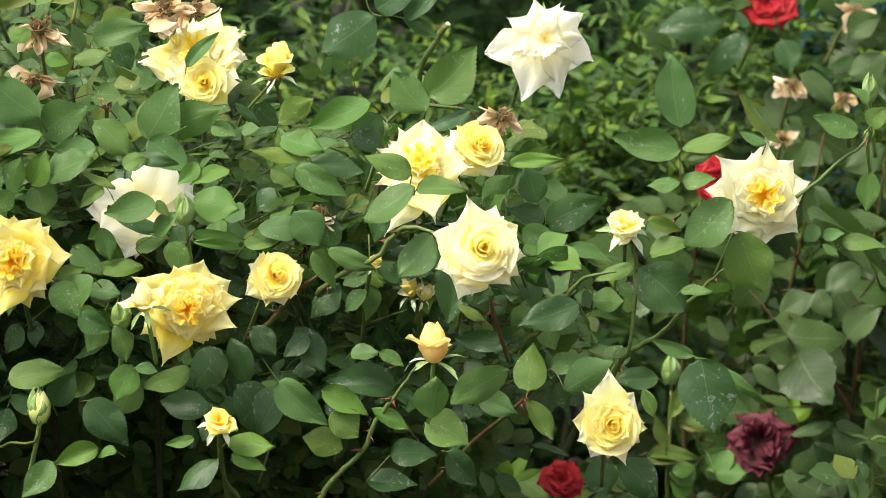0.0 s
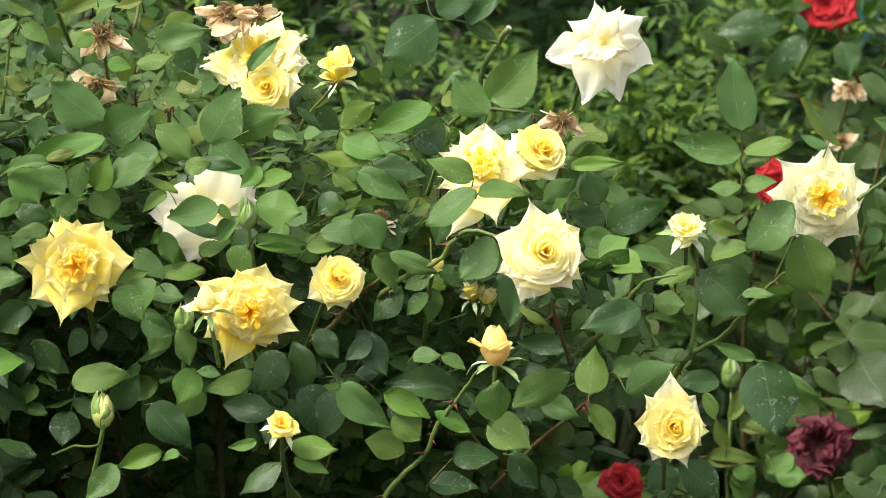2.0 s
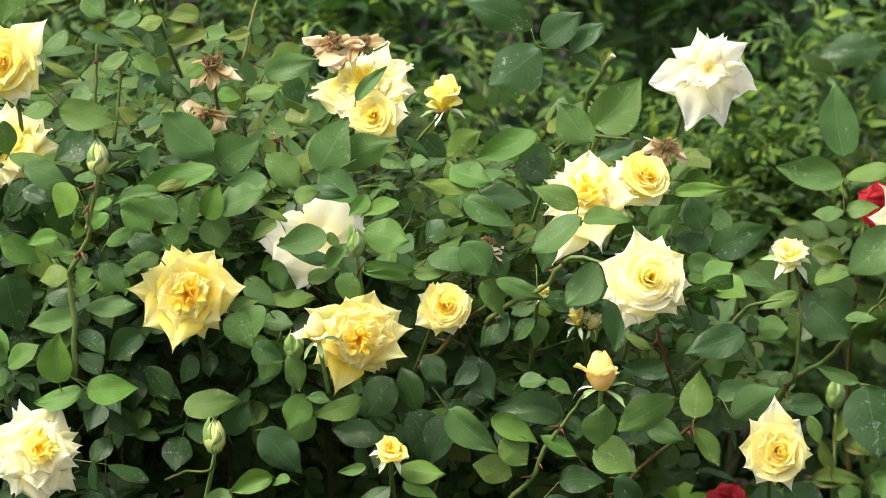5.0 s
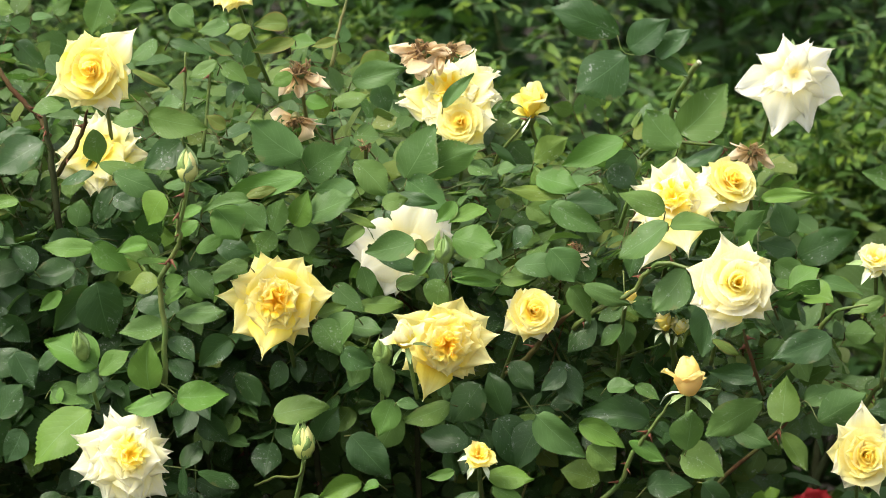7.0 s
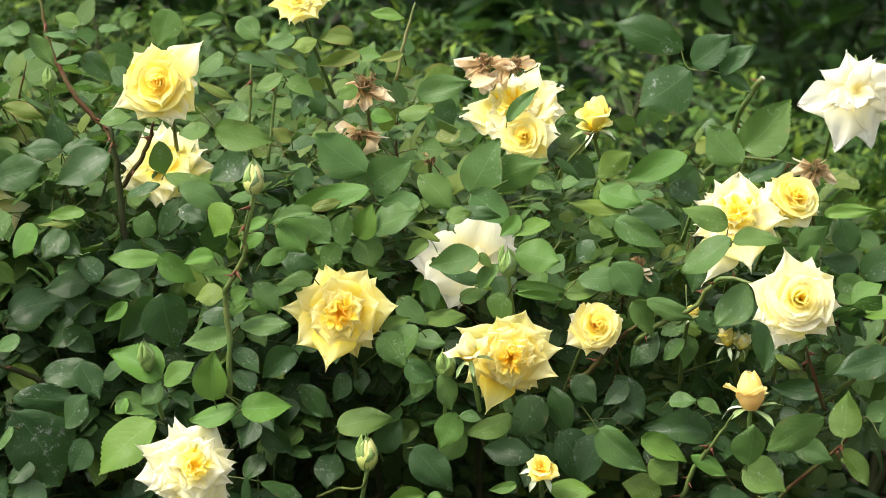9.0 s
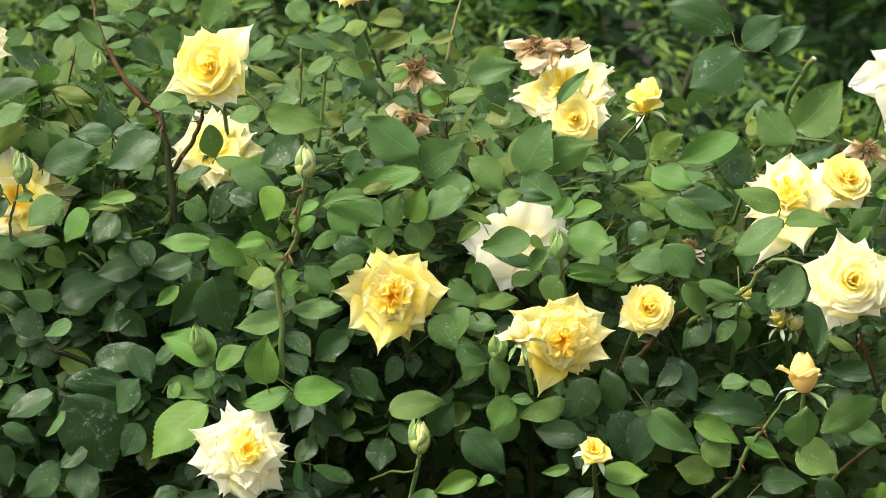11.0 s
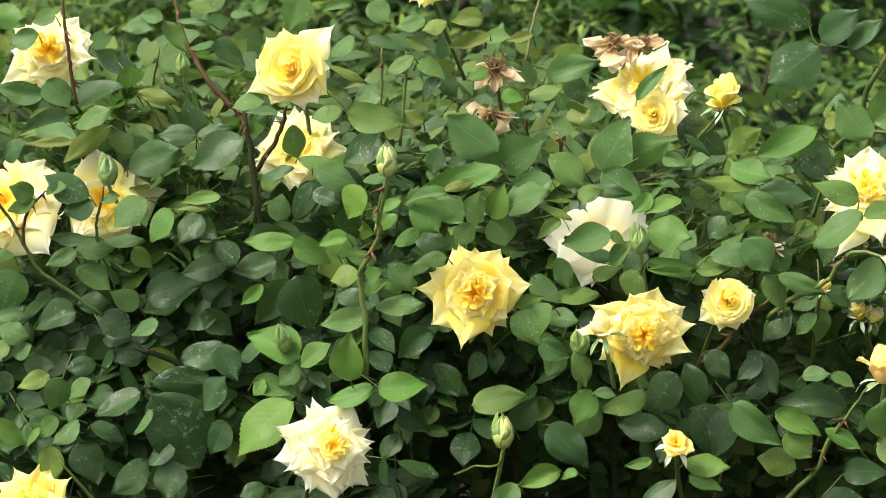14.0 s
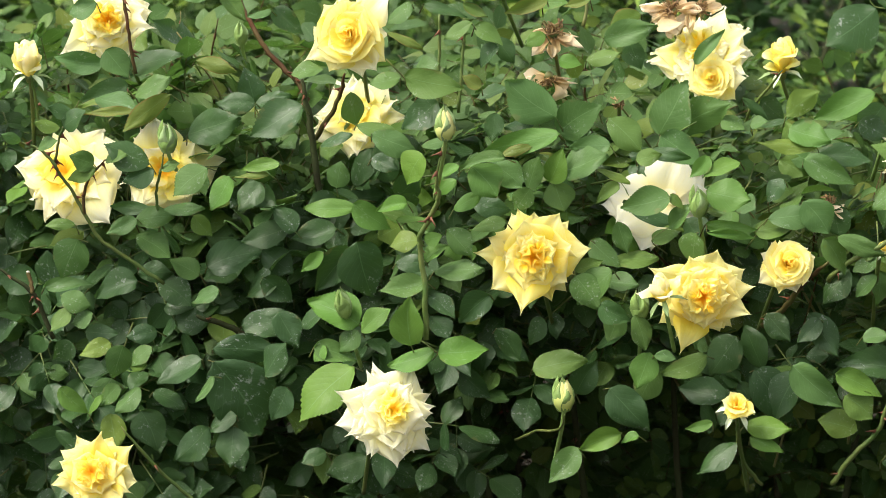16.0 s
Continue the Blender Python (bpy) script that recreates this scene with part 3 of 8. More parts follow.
def rose(parent, at, width, turn, lift, style="open", paint=None, spin=0, seed=0, drop=0.12, aim=None, label="", heart=None, sepals="under", tips=None):
    """A rose with its face's middle at `at`. Each petal and sepal is a part of its own."""
    rnd = random.Random(seed * 7 + 3)
    paint = paint or YELLOW
    heart = heart or GOLD
    R = width / 2 * (0.9 if style == "half" else 1.0)
    m = facing_pose(at, turn, lift, spin)
    depth = {"open": 0.45, "quartered": 0.4, "half": 0.9, "limp": 0.3, "ball": 0.5, "puff": 0.6, "blown": 0.4, "ruffled": 0.5, "ragged": 0.35, "sagging": 0.3}[style] * R
    m = m @ pose(0, 0, -depth)
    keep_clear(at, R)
    ob = part("rose", mesh_from("rose_base", *stem_of(m, R * 1.6, drop, rnd, aim), GREEN_STEM), parent, m, label)
    rings = [("ring%d" % k, (2, 3, 3, 4, 4, 4)[k], 1.0, 0.42, heart if k < 3 else paint) for k in range(5, -1, -1)]
    shape = {
        "open": [("star", 4, 0.94, 0.05, paint), ("shell", 5, 0.90, 0.14, paint), ("inner", 5, 0.80, 0.20, paint)] + [(kind, n, 1.22, rise, mat) for kind, n, size, rise, mat in rings] + [("fold", 3, 0.36, 0.8, heart)],
        "quartered": [("star", 7, 0.90, 0.06, paint), ("shell", 7, 0.78, 0.16, paint), ("inner", 7, 0.68, 0.26, paint), ("flap", 8, 0.54, 0.50, paint), ("flap", 8, 0.46, 0.68, paint), ("flap", 6, 0.36, 0.82, heart), ("vee2", 5, 0.56, 0.92, heart), ("vee1", 5, 0.56, 0.98, heart), ("ruffle", 6, 0.22, 1.1, heart)],
        "blown": [("star", 8, 0.98, 0.04, paint), ("spike", 7, 0.90, 0.12, paint), ("star", 7, 0.78, 0.20, paint), ("shell", 7, 0.66, 0.26, paint), ("flap", 8, 0.54, 0.44, paint), ("flap", 8, 0.44, 0.62, heart), ("flap", 6, 0.34, 0.8, heart), ("vee2", 4, 0.50, 0.9, heart), ("ruffle", 6, 0.22, 1.05, heart)],
        "ragged": [("spike", 5, 0.98, 0.05, paint), ("flap", 6, 0.86, 0.10, paint), ("tongue", 3, 0.8, 0.16, paint), ("spike", 4, 0.66, 0.22, paint), ("flap", 5, 0.62, 0.24, heart), ("flap", 5, 0.44, 0.34, heart)],
        "sagging": [("flap", 3, 0.62, 0.1, paint), ("tongue", 3, 0.6, 0.05, heart)],
        "half": [("mid", 2, 1.7, 0.0, paint), ("outer", 2, 1.3, 0.0, paint), ("loose", 5, 2.1, 0.0, paint), ("closed", 4, 1.9, 0.08, paint), ("ring2", 4, 2.6, 0.9, heart), ("ring1", 3, 2.7, 0.9, heart)],
        "ball": [("shell", 7, 0.96, 0.04, paint), ("shell", 6, 0.86, 0.12, paint), ("inner", 6, 0.78, 0.2, paint), ("flap", 7, 0.62, 0.3, heart), ("flap", 5, 0.42, 0.5, heart)],
        "ruffled": [("flap", 8, 1.1, 0.0, paint), ("shell", 6, 0.8, 0.15, paint), ("flap", 8, 0.85, 0.3, paint), ("flap", 7, 0.7, 0.55, heart), ("ruffle", 8, 0.5, 0.8, heart)],
        "puff": [("inner", 6, 1.25, 0.0, paint), ("flap", 6, 1.05, 0.1, paint), ("flap", 6, 0.9, 0.3, heart), ("ruffle", 9, 0.55, 0.7, heart)],
        "limp": [("tongue", 7, 0.85, 0.08, paint), ("tongue", 6, 0.72, 0.2, paint), ("flap", 5, 0.6, 0.28, paint), ("tongue", 4, 0.5, 0.4, heart), ("flap", 3, 0.4, 0.45, heart)],
    }
    layers = shape[style]
    guard = {"limp": "tongue", "blown": "spike", "ball": "shell", "ruffled": "flap"}.get(style, "star")
    rim = PALE if paint is YELLOW and style == "open" else paint
    spread = [("spike" if reach > 1.12 and style in ("open", "quartered") else guard, 1, reach * 0.98, 0.0, rim, turned - 90) for turned, reach in (tips or [])]
    if not tips and style not in ("half", "puff"):
        spread = [(guard, 7, 1.06, 0.0, rim, None)]
    layers = spread + [(*row, None) for row in layers]
    pushed = {"open": 0.30, "quartered": 0.22, "blown": 0.24, "half": 0.05, "limp": 0.15, "ball": 0.2, "puff": 0.1, "ruffled": 0.2, "ragged": 0.2, "sagging": 0.15}[style]
    a = rnd.uniform(0, 360)
    for i, (kind, n, length, rise, mat, fixed) in enumerate(layers):
        a += rnd.uniform(-9, 9) if kind.startswith("vee") else rnd.uniform(15, 40)
        if fixed is not None:
            a = fixed
        for k in range(n):
            s = R * length * (1.0 if fixed is not None else rnd.uniform(0.88, 1.10))
            off = R * pushed * 0.12 * rnd.uniform(0.3, 1.0)
            if kind == "ruffle":
                off = R * 0.30 * math.sqrt(rnd.random())
            wrapped = kind[:3] in ("rin", "vee", "clo", "loo")
            if wrapped:
                off = R * rnd.uniform(0.0, 0.05) if kind.startswith("vee") else 0.0
            tip = rnd.uniform(-11, 10) + (rnd.uniform(-15, 15) if style == "limp" else 0)
            if wrapped:
                tip *= 0.4
            elif style == "half":
                tip += 8
            ang = a + 360 * k / n + rnd.uniform(-12, 12) * (0.3 if fixed is not None else 0.5 if wrapped else 1)
            w = rnd.uniform(0.93, 1.07)
            q = m @ pose(0, 0, 0, 0, 0, ang) @ pose(0, off, R * rise * 0.6, tip, 0, rnd.uniform(-18, 18) * (2.2 if kind == "ruffle" else 0.6 if kind.startswith("vee") else 0.5 if wrapped else 1)) @ Matrix.Diagonal((s * w, s, s, 1))
            part("petal", petal_mesh(kind, rnd, mat), ob, q)
    long = 1.5 if style in ("half", "puff") else 0.8
    for k in range(5):
        q = m @ pose(0, 0, 0, 0, 0, 72 * k + rnd.uniform(-15, 15)) @ pose(0, 0, 0, rnd.uniform(-12, 12)) @ Matrix.Diagonal((R * long, R * long, R * long, 1))
        part("sepal", rnd.choice(SEPALS[sepals]), ob, q)
    return ob


def bud(parent, at, height, turn, lift, paint=None, show=0.4, sepals="up", seed=0, drop=0.08, aim=None, label=""):
    """A bud of that height with its middle at `at`; show: how far the petals stand out of the sepals."""
    rnd = random.Random(seed * 5 + 1)
    paint = paint or YELLOW
    m = facing_pose(at, turn, lift) @ pose(0, 0, -0.35 * height)
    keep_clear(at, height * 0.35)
    ob = part("rose_bud", mesh_from("bud_base", *stem_of(m, height * 0.5, drop, rnd, aim), BUD_GREEN), parent, m, label)
    plump = 1.35 if show > 0.55 else 1.2
    rows, cols = 10, 12
    v = []
    for i in range(rows):
        t = i / (rows - 1)
        r = height * 0.35 * math.sin(math.pi * min(1, 0.12 + 0.88 * t ** 0.85)) ** 0.8 + (0.002 if i in (0, rows - 1) else 0)
        for k in range(cols):
            g = 2 * math.pi * k / cols
            rr = r * (1 + 0.05 * math.sin(3 * g + 4 * t))
            v.append((rr * math.cos(g), rr * math.sin(g), -0.12 * height + t * height * 0.95))
    f = [(i * cols + k, i * cols + (k + 1) % cols, (i + 1) * cols + (k + 1) % cols, (i + 1) * cols + k) for i in range(rows - 1) for k in range(cols)]
    uv = [(0.5, 0.35 + 0.5 * (i // cols) / rows) for i in range(rows * cols)]
    part("bud_heart", mesh_from("bud_heart", v, f, paint if show > 0.15 else BUD_GREEN, uv), ob, m)
    if show > 0.15:
        for k in range(6):
            kind = "loose" if show > 0.65 and k % 3 == 0 else "closed"
            q = m @ pose(0, 0, 0, 0, 0, 60 * k + rnd.uniform(-20, 20)) @ pose(0, 0, -0.1 * height, rnd.uniform(-5, 3)) @ Matrix.Diagonal((height * plump, height * plump, height * rnd.uniform(0.9, 1.05), 1))
            part("petal", petal_mesh(kind, rnd, paint), ob, q)
        if show > 0.65:  # outer petals that have begun to peel away
            for side in (100, 215, 330):
                q = m @ pose(0, 0, 0, 0, 0, side + rnd.uniform(-20, 20)) @ pose(0, 0.1 * height, -0.08 * height, rnd.uniform(4, 14)) @ Matrix.Diagonal((height * 0.8, height * 0.9, height * 0.9, 1))
                part("petal", petal_mesh("flap", rnd, paint), ob, q)
    for k in range(5):
        ang = 72 * k + rnd.uniform(-8, 8)
        if sepals == "up":
            q = m @ pose(0, 0, 0, 0, 0, ang) @ pose(0, 0, -0.13 * height, rnd.uniform(-4, 2)) @ Matrix.Diagonal((height * 1.16, height * 1.16, height * rnd.uniform(0.95, 1.1), 1))
        else:
            q = m @ pose(0, 0, 0, 0, 0, ang) @ pose(0, height * 0.1, -0.12 * height, rnd.uniform(-25, 15)) @ Matrix.Diagonal((height * 0.9, height * 0.85, height * 0.85, 1))
        part("sepal", rnd.choice(SEPALS[sepals]), ob, q)
    return ob


def dead_rose(parent, at, width, turn, lift, seed=0, drop=0.1, label="withered brown rose with curled petals", petals=8):
    """A spent bloom: dry curled petals round a tuft of stamens."""
    rnd = random.Random(seed * 11 + 2)
    R = width / 2
    m = facing_pose(at, turn, lift)
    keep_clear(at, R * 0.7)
    ob = part("withered_rose", mesh_from("rose_base", *stem_of(m, R * 1.4, drop, rnd), TWIG), parent, m, label)
    hang = facing_pose(at, turn * 0.4, 0)
    for k in range(petals):
        side = (194, 350, 262, 222, 318, 285, 168, 20)[k % 8] + rnd.uniform(-14, 14)
        size = R * rnd.uniform(0.95, 1.35)
        q = hang @ pose(0, 0, -0.2 * R, 0, 0, side - 90) @ pose(0, 0.1 * R, 0, rnd.uniform(-30, 35), rnd.uniform(-60, 60), 0) @ Matrix.Diagonal((size * rnd.uniform(0.4, 0.8), size, size * rnd.uniform(0.8, 1.3), 1))
        part("petal", petal_mesh("crisp", rnd, DEAD), ob, q)
    for k in range(34):
        way = Vector((rnd.uniform(-1, 1), rnd.uniform(-1, 1), rnd.uniform(0.2, 1))).normalized() * R * rnd.uniform(0.4, 0.75)
        bend = Vector((rnd.uniform(-1, 1), rnd.uniform(-1, 1), rnd.uniform(-1, 1))) * R * 0.25
        part("stamen", mesh_from("stamen", *tube(smooth_line([Vector((0, 0, 0)), way * 0.5 + bend, way], 3), R * 0.03, R * 0.035, 4), STRAW), ob, m)
    return ob


# ---- ground ----
def sheet(name, x0, x1, y0, y1, z, material, label, category, cells=60, rough=0.03):
    verts, n = [], cells + 1
    for j in range(n):
        for i in range(n):
            x, y = x0 + (x1 - x0) * i / cells, y0 + (y1 - y0) * j / cells
            verts.append((x, y, z + rough * noise.noise((x * 1.7, y * 1.7, 0)) + rough * 0.4 * noise.noise((x * 9, y * 9, 3))))
    thing(name, Matrix(), label, category, kind="structure", data=mesh_from(name, verts, grid_faces(n, n), material))


sheet("ground", -400, 400, -200, 600, -0.06, SOIL, "bare dark garden soil", "ground", 80, 0.0)
sheet("flower_bed", -6, 6, 2.6, 6.6, 0.0, SOIL, "loose dark soil of the flower bed", "ground", 120, 0.05)
sheet("path", -14, 14, 9.2, 10.9, -0.03, PAVING, "near-black paved garden path", "path", 50, 0.004)

YELLOW_BUSH = thing("rose_bush", pose(-0.35, 4.25, 0), "large yellow rose bush with thorny canes and many blooms", "rose bush")
RED_BUSH = thing("rose_bush", pose(0.55, 5.2, 0), "red rose bush with bluish green leaves in the flower bed", "rose bush")


# ---- the yellow rose bush: blooms ----
rose(YELLOW_BUSH, (-0.460, 3.811, 1.001), 0.112, 4, 8, "quartered", heart=GOLD, label="fully open golden yellow rose with ruffled heart", seed=1, tips=[(183, 1.15), (215, 1.12), (243, 0.95), (270, 1.3), (300, 0.95), (353, 1.12), (42, 1.0), (78, 0.88), (118, 0.95), (150, 1.0), (325, 0.85)])
rose(YELLOW_BUSH, (-0.328, 3.946, 1.042), 0.100, 4, 26, "sagging", IVORY, heart=GOLD, label="cream rose sagging open behind leaves", seed=2, tips=[(78, 1.35), (62, 1.2), (24, 1.45), (8, 1.2), (150, 1.2), (166, 1.35), (182, 1.3), (200, 1.2), (218, 1.3), (240, 1.25), (268, 1.1)])
rose(YELLOW_BUSH, (-0.274, 3.814, 0.951), 0.103, 12, 2, "quartered", YELLOW, heart=GOLD, label="open yellow rose with folded golden heart", seed=3, tips=[(138, 1.25), (102, 0.95), (66, 1.05), (40, 1.1), (13, 1.14), (340, 1.14), (316, 1.0), (288, 0.9), (257, 1.3), (234, 1.05), (205, 1.08), (178, 0.95)])
rose(YELLOW_BUSH, (-0.180, 3.858, 0.979), 0.068, 15, 18, "open", YELLOW, label="half-open yellow rose on a reddish cane", seed=4, tips=[(200, 1.08), (115, 0.9), (40, 1.0), (5, 1.0), (270, 0.95), (320, 0.9), (155, 0.9), (235, 0.9)])
rose(YELLOW_BUSH, (-0.287, 4.161, 1.195), 0.125, -10, 40, "blown", PALE, heart=YELLOW, label="pale yellow rose with spiky petal tips", seed=5, tips=[(84, 1.1), (112, 1.0), (55, 1.0), (30, 1.05), (5, 1.0), (335, 1.1), (175, 1.0), (200, 1.05), (140, 0.95), (260, 0.9)])
rose(YELLOW_BUSH, (-0.270, 4.060, 1.170), 0.066, -4, 14, "open", YELLOW, label="small yellow rose with furled heart", seed=6)
rose(YELLOW_BUSH, (-0.188, 4.080, 1.189), 0.045, 10, 70, "half", YELLOW, sepals="down", label="yellow rose just opening", seed=7)
rose(YELLOW_BUSH, (-0.025, 3.994, 1.085), 0.108, 0, 32, "blown", PALE, heart=YELLOW, label="blown pale yellow rose with golden heart", seed=8, tips=[(90, 0.95), (160, 0.95), (345, 1.1), (247, 1.5), (275, 1.5), (120, 0.88), (200, 0.9), (40, 0.85), (65, 0.9)])
rose(YELLOW_BUSH, (0.042, 4.027, 1.101), 0.073, 30, 35, "open", YELLOW, label="yellow rose turned aside", seed=9)
rose(YELLOW_BUSH, (0.042, 3.753, 1.023), 0.100, 8, 14, "open", PALE, heart=YELLOW, label="open pale yellow rose with spiral heart", seed=10, tips=[(117, 1.2), (68, 1.0), (25, 0.97), (330, 0.97), (290, 0.97), (252, 1.1), (215, 0.97), (173, 1.06)])
rose(YELLOW_BUSH, (0.122, 4.300, 1.200), 0.112, 14, 6, "limp", IVORY, heart=IVORY, label="fading cream rose with limp drooping petals", seed=11, tips=[(185, 1.3), (228, 1.15), (256, 1.35), (282, 1.3), (340, 1.5), (33, 1.05), (12, 1.0), (55, 0.8), (75, 0.62), (100, 0.6), (125, 0.62), (205, 0.85), (240, 0.9), (268, 1.0), (300, 0.9), (20, 0.8), (150, 0.7), (320, 0.8)])
rose(YELLOW_BUSH, (0.357, 4.009, 1.046), 0.113, 8, 14, "quartered", WHITE, heart=GOLD, label="open cream yellow rose with swirled heart", seed=12, tips=[(145, 1.2), (84, 1.2), (50, 1.05), (6, 1.08), (315, 1.05), (285, 1.12), (228, 0.98), (177, 1.05), (255, 0.9), (340, 0.95)])
rose(YELLOW_BUSH, (0.182, 3.816, 0.823), 0.080, 6, 4, "open", YELLOW, label="open yellow rose with pointed petals", seed=13, tips=[(93, 1.4), (50, 1.05), (10, 0.95), (320, 0.95), (287, 1.15), (200, 1.05), (143, 1.15), (250, 1.05)])
rose(YELLOW_BUSH, (0.205, 4.014, 1.014), 0.048, 0, 52, "puff", PALE, heart=WHITE, sepals="down", drop=0.03, label="pale half-open rose with browned edges", seed=14)
bud(YELLOW_BUSH, (-0.010, 3.858, 0.905), 0.043, 5, 80, BLUSH, 0.7, "down", label="yellow bud flushed pink with folded back sepals", seed=15)
rose(YELLOW_BUSH, (-0.037, 3.955, 0.952), 0.031, -30, 65, "half", PALE, sepals="down", label="pale bud just opening", seed=16)
rose(YELLOW_BUSH, (-0.019, 3.954, 0.944), 0.023, 40, 50, "half", PALE, sepals="down", label="pale bud just opening", seed=17)
bud(YELLOW_BUSH, (-0.431, 3.789, 0.846), 0.034, 0, 80, LIME_PETAL, 0.2, "up", label="green bud just showing yellow", seed=18)
rose(YELLOW_BUSH, (-0.238, 3.787, 0.833), 0.036, 10, 50, "puff", YELLOW, sepals="down", label="spent yellow bud with pale open sepals", seed=19)
bud(YELLOW_BUSH, (-0.318, 3.776, 0.967), 0.030, -20, 60, PALE, 0.7, "under", label="round cream bud", seed=20)
bud(RED_BUSH, (0.312, 4.869, 0.697), 0.036, 0, 88, PALE, 0.1, "up", label="green bud on a straight stem", seed=21)
bud(YELLOW_BUSH, (0.485, 4.085, 1.158), 0.027, 0, 80, PALE, 0.1, "up", label="small green bud", seed=22)
bud(YELLOW_BUSH, (0.484, 4.078, 1.107), 0.017, 20, 60, PALE, 0.1, "up", label="small green bud", seed=23)
bud(YELLOW_BUSH, (-0.070, 4.079, 1.114), 0.022, -10, 75, PALE, 0.1, "up", label="small green bud", seed=24)
bud(YELLOW_BUSH, (-0.277, 3.848, 1.050), 0.030, 0, 70, PALE, 0.1, "up", label="small green bud", seed=25)
bud(YELLOW_BUSH, (-0.345, 3.822, 0.940), 0.029, 0, 75, PALE, 0.1, "up", label="small green bud", seed=26)
rose(YELLOW_BUSH, (-0.075, 3.909, 0.986), 0.019, 40, 50, "half", YELLOW, sepals="down", label="small yellow bud just opening", seed=27)
dead_rose(YELLOW_BUSH, (-0.447, 4.005, 1.234), 0.050, 10, 40, petals=5, seed=28)
dead_rose(YELLOW_BUSH, (-0.456, 4.018, 1.180), 0.040, 0, -60, petals=4, seed=29)
dead_rose(YELLOW_BUSH, (-0.373, 3.983, 1.151), 0.035, 0, 30, petals=0, seed=30)
dead_rose(YELLOW_BUSH, (-0.320, 4.148, 1.245), 0.045, -30, 30, seed=31)
dead_rose(YELLOW_BUSH, (-0.289, 4.148, 1.245), 0.045, 70, 10, petals=4, seed=32)
dead_rose(YELLOW_BUSH, (0.068, 4.131, 1.124), 0.036, 40, 30, seed=33)
dead_rose(YELLOW_BUSH, (-0.133, 3.947, 1.035), 0.037, -40, 10, petals=5, seed=34)
rose(RED_BUSH, (0.439, 4.914, 0.590), 0.100, -10, 24, "ruffled", DARK_RED, heart=DARK_RED, label="faded dark red rose past its best", seed=35)
rose(RED_BUSH, (0.164, 4.907, 0.539), 0.067, 0, 40, "ball", RED, heart=RED, label="bright red rose low in the bush", seed=36)
rose(RED_BUSH, (0.363, 4.716, 0.977), 0.071, 0, 20, "ball", RED, heart=RED, label="bright red rose half hidden", seed=37)
rose(RED_BUSH, (0.486, 5.369, 1.168), 0.091, 0, 20, "ball", RED, heart=RED, label="bright red rose", seed=38)
rose(YELLOW_BUSH, (-0.670, 3.896, 1.249), 0.097, -2, 10, "open", YELLOW, label="open yellow rose with spiral heart", seed=39, tips=[(60, 1.32), (325, 1.05), (262, 1.0), (203, 1.2), (140, 0.95), (100, 0.9), (15, 0.9), (290, 0.95)])
rose(YELLOW_BUSH, (-0.690, 4.043, 1.143), 0.100, 0, 30, "ragged", PALE, heart=YELLOW, label="yellow rose half hidden under leaves", seed=40)
bud(YELLOW_BUSH, (-0.536, 3.682, 1.163), 0.032, 0, 78, LIME_PETAL, 0.3, "up", label="fat green bud tipped with yellow", seed=41)
bud(YELLOW_BUSH, (-0.669, 3.764, 0.958), 0.027, -15, 65, PALE, 0.1, "up", label="small green bud", seed=42)
rose(YELLOW_BUSH, (-0.612, 3.708, 0.848), 0.111, 26, 20, "blown", WHITE, heart=YELLOW, label="large cream rose with yellow heart", seed=43, tips=[(147, 1.12), (106, 1.0), (70, 0.85), (186, 1.05), (5, 0.95), (215, 0.95), (250, 0.95), (285, 0.95), (320, 0.9), (35, 0.85), (125, 0.95), (167, 1.0)])
rose(YELLOW_BUSH, (-0.523, 4.010, 1.338), 0.066, 0, 40, "blown", YELLOW, label="yellow rose high on the bush", seed=44)
rose(YELLOW_BUSH, (-0.959, 3.949, 1.269), 0.106, 5, 16, "quartered", PALE, heart=GOLD, label="open yellow rose with golden heart", seed=45, tips=[(203, 1.2), (338, 1.15), (358, 1.0), (60, 1.0), (100, 0.9), (140, 1.0), (240, 0.8), (290, 0.8), (170, 0.9)])
rose(YELLOW_BUSH, (-1.012, 3.910, 1.101), 0.120, -10, 22, "ragged", PALE, heart=GOLD, label="loose pale yellow rose behind a thorny cane", seed=46, tips=[(183, 1.2), (166, 1.0), (203, 0.95), (226, 1.0), (306, 1.35), (282, 0.95), (52, 1.1), (40, 1.3), (78, 1.0), (108, 0.9), (138, 0.95), (345, 1.0), (12, 0.95)])
rose(YELLOW_BUSH, (-0.900, 3.930, 1.098), 0.095, 10, 28, "ragged", PALE, heart=GOLD, label="pale yellow rose under leaves", seed=47, tips=[(28, 1.55), (345, 1.1), (82, 1.4), (100, 1.3), (150, 1.1), (250, 1.15), (285, 1.2), (205, 1.1), (55, 1.1), (315, 1.2)])
rose(YELLOW_BUSH, (-1.048, 3.913, 1.229), 0.045, 0, 70, "half", PALE, sepals="down", label="pale yellow bud opening", seed=48)
bud(YELLOW_BUSH, (-0.865, 3.801, 1.144), 0.029, 10, 75, PALE, 0.1, "up", drop=0.02, label="green bud on a long stem", seed=49)
bud(YELLOW_BUSH, (-0.816, 4.016, 1.243), 0.023, 0, 80, PALE, 0.1, "up", label="small green bud", seed=50)
rose(YELLOW_BUSH, (-0.943, 3.680, 0.791), 0.093, -4, 16, "blown", YELLOW, heart=GOLD, label="yellow rose with crowded petals", seed=51)
dead_rose(RED_BUSH, (0.503, 5.182, 1.059), 0.037, 0, 20, petals=7, seed=52)
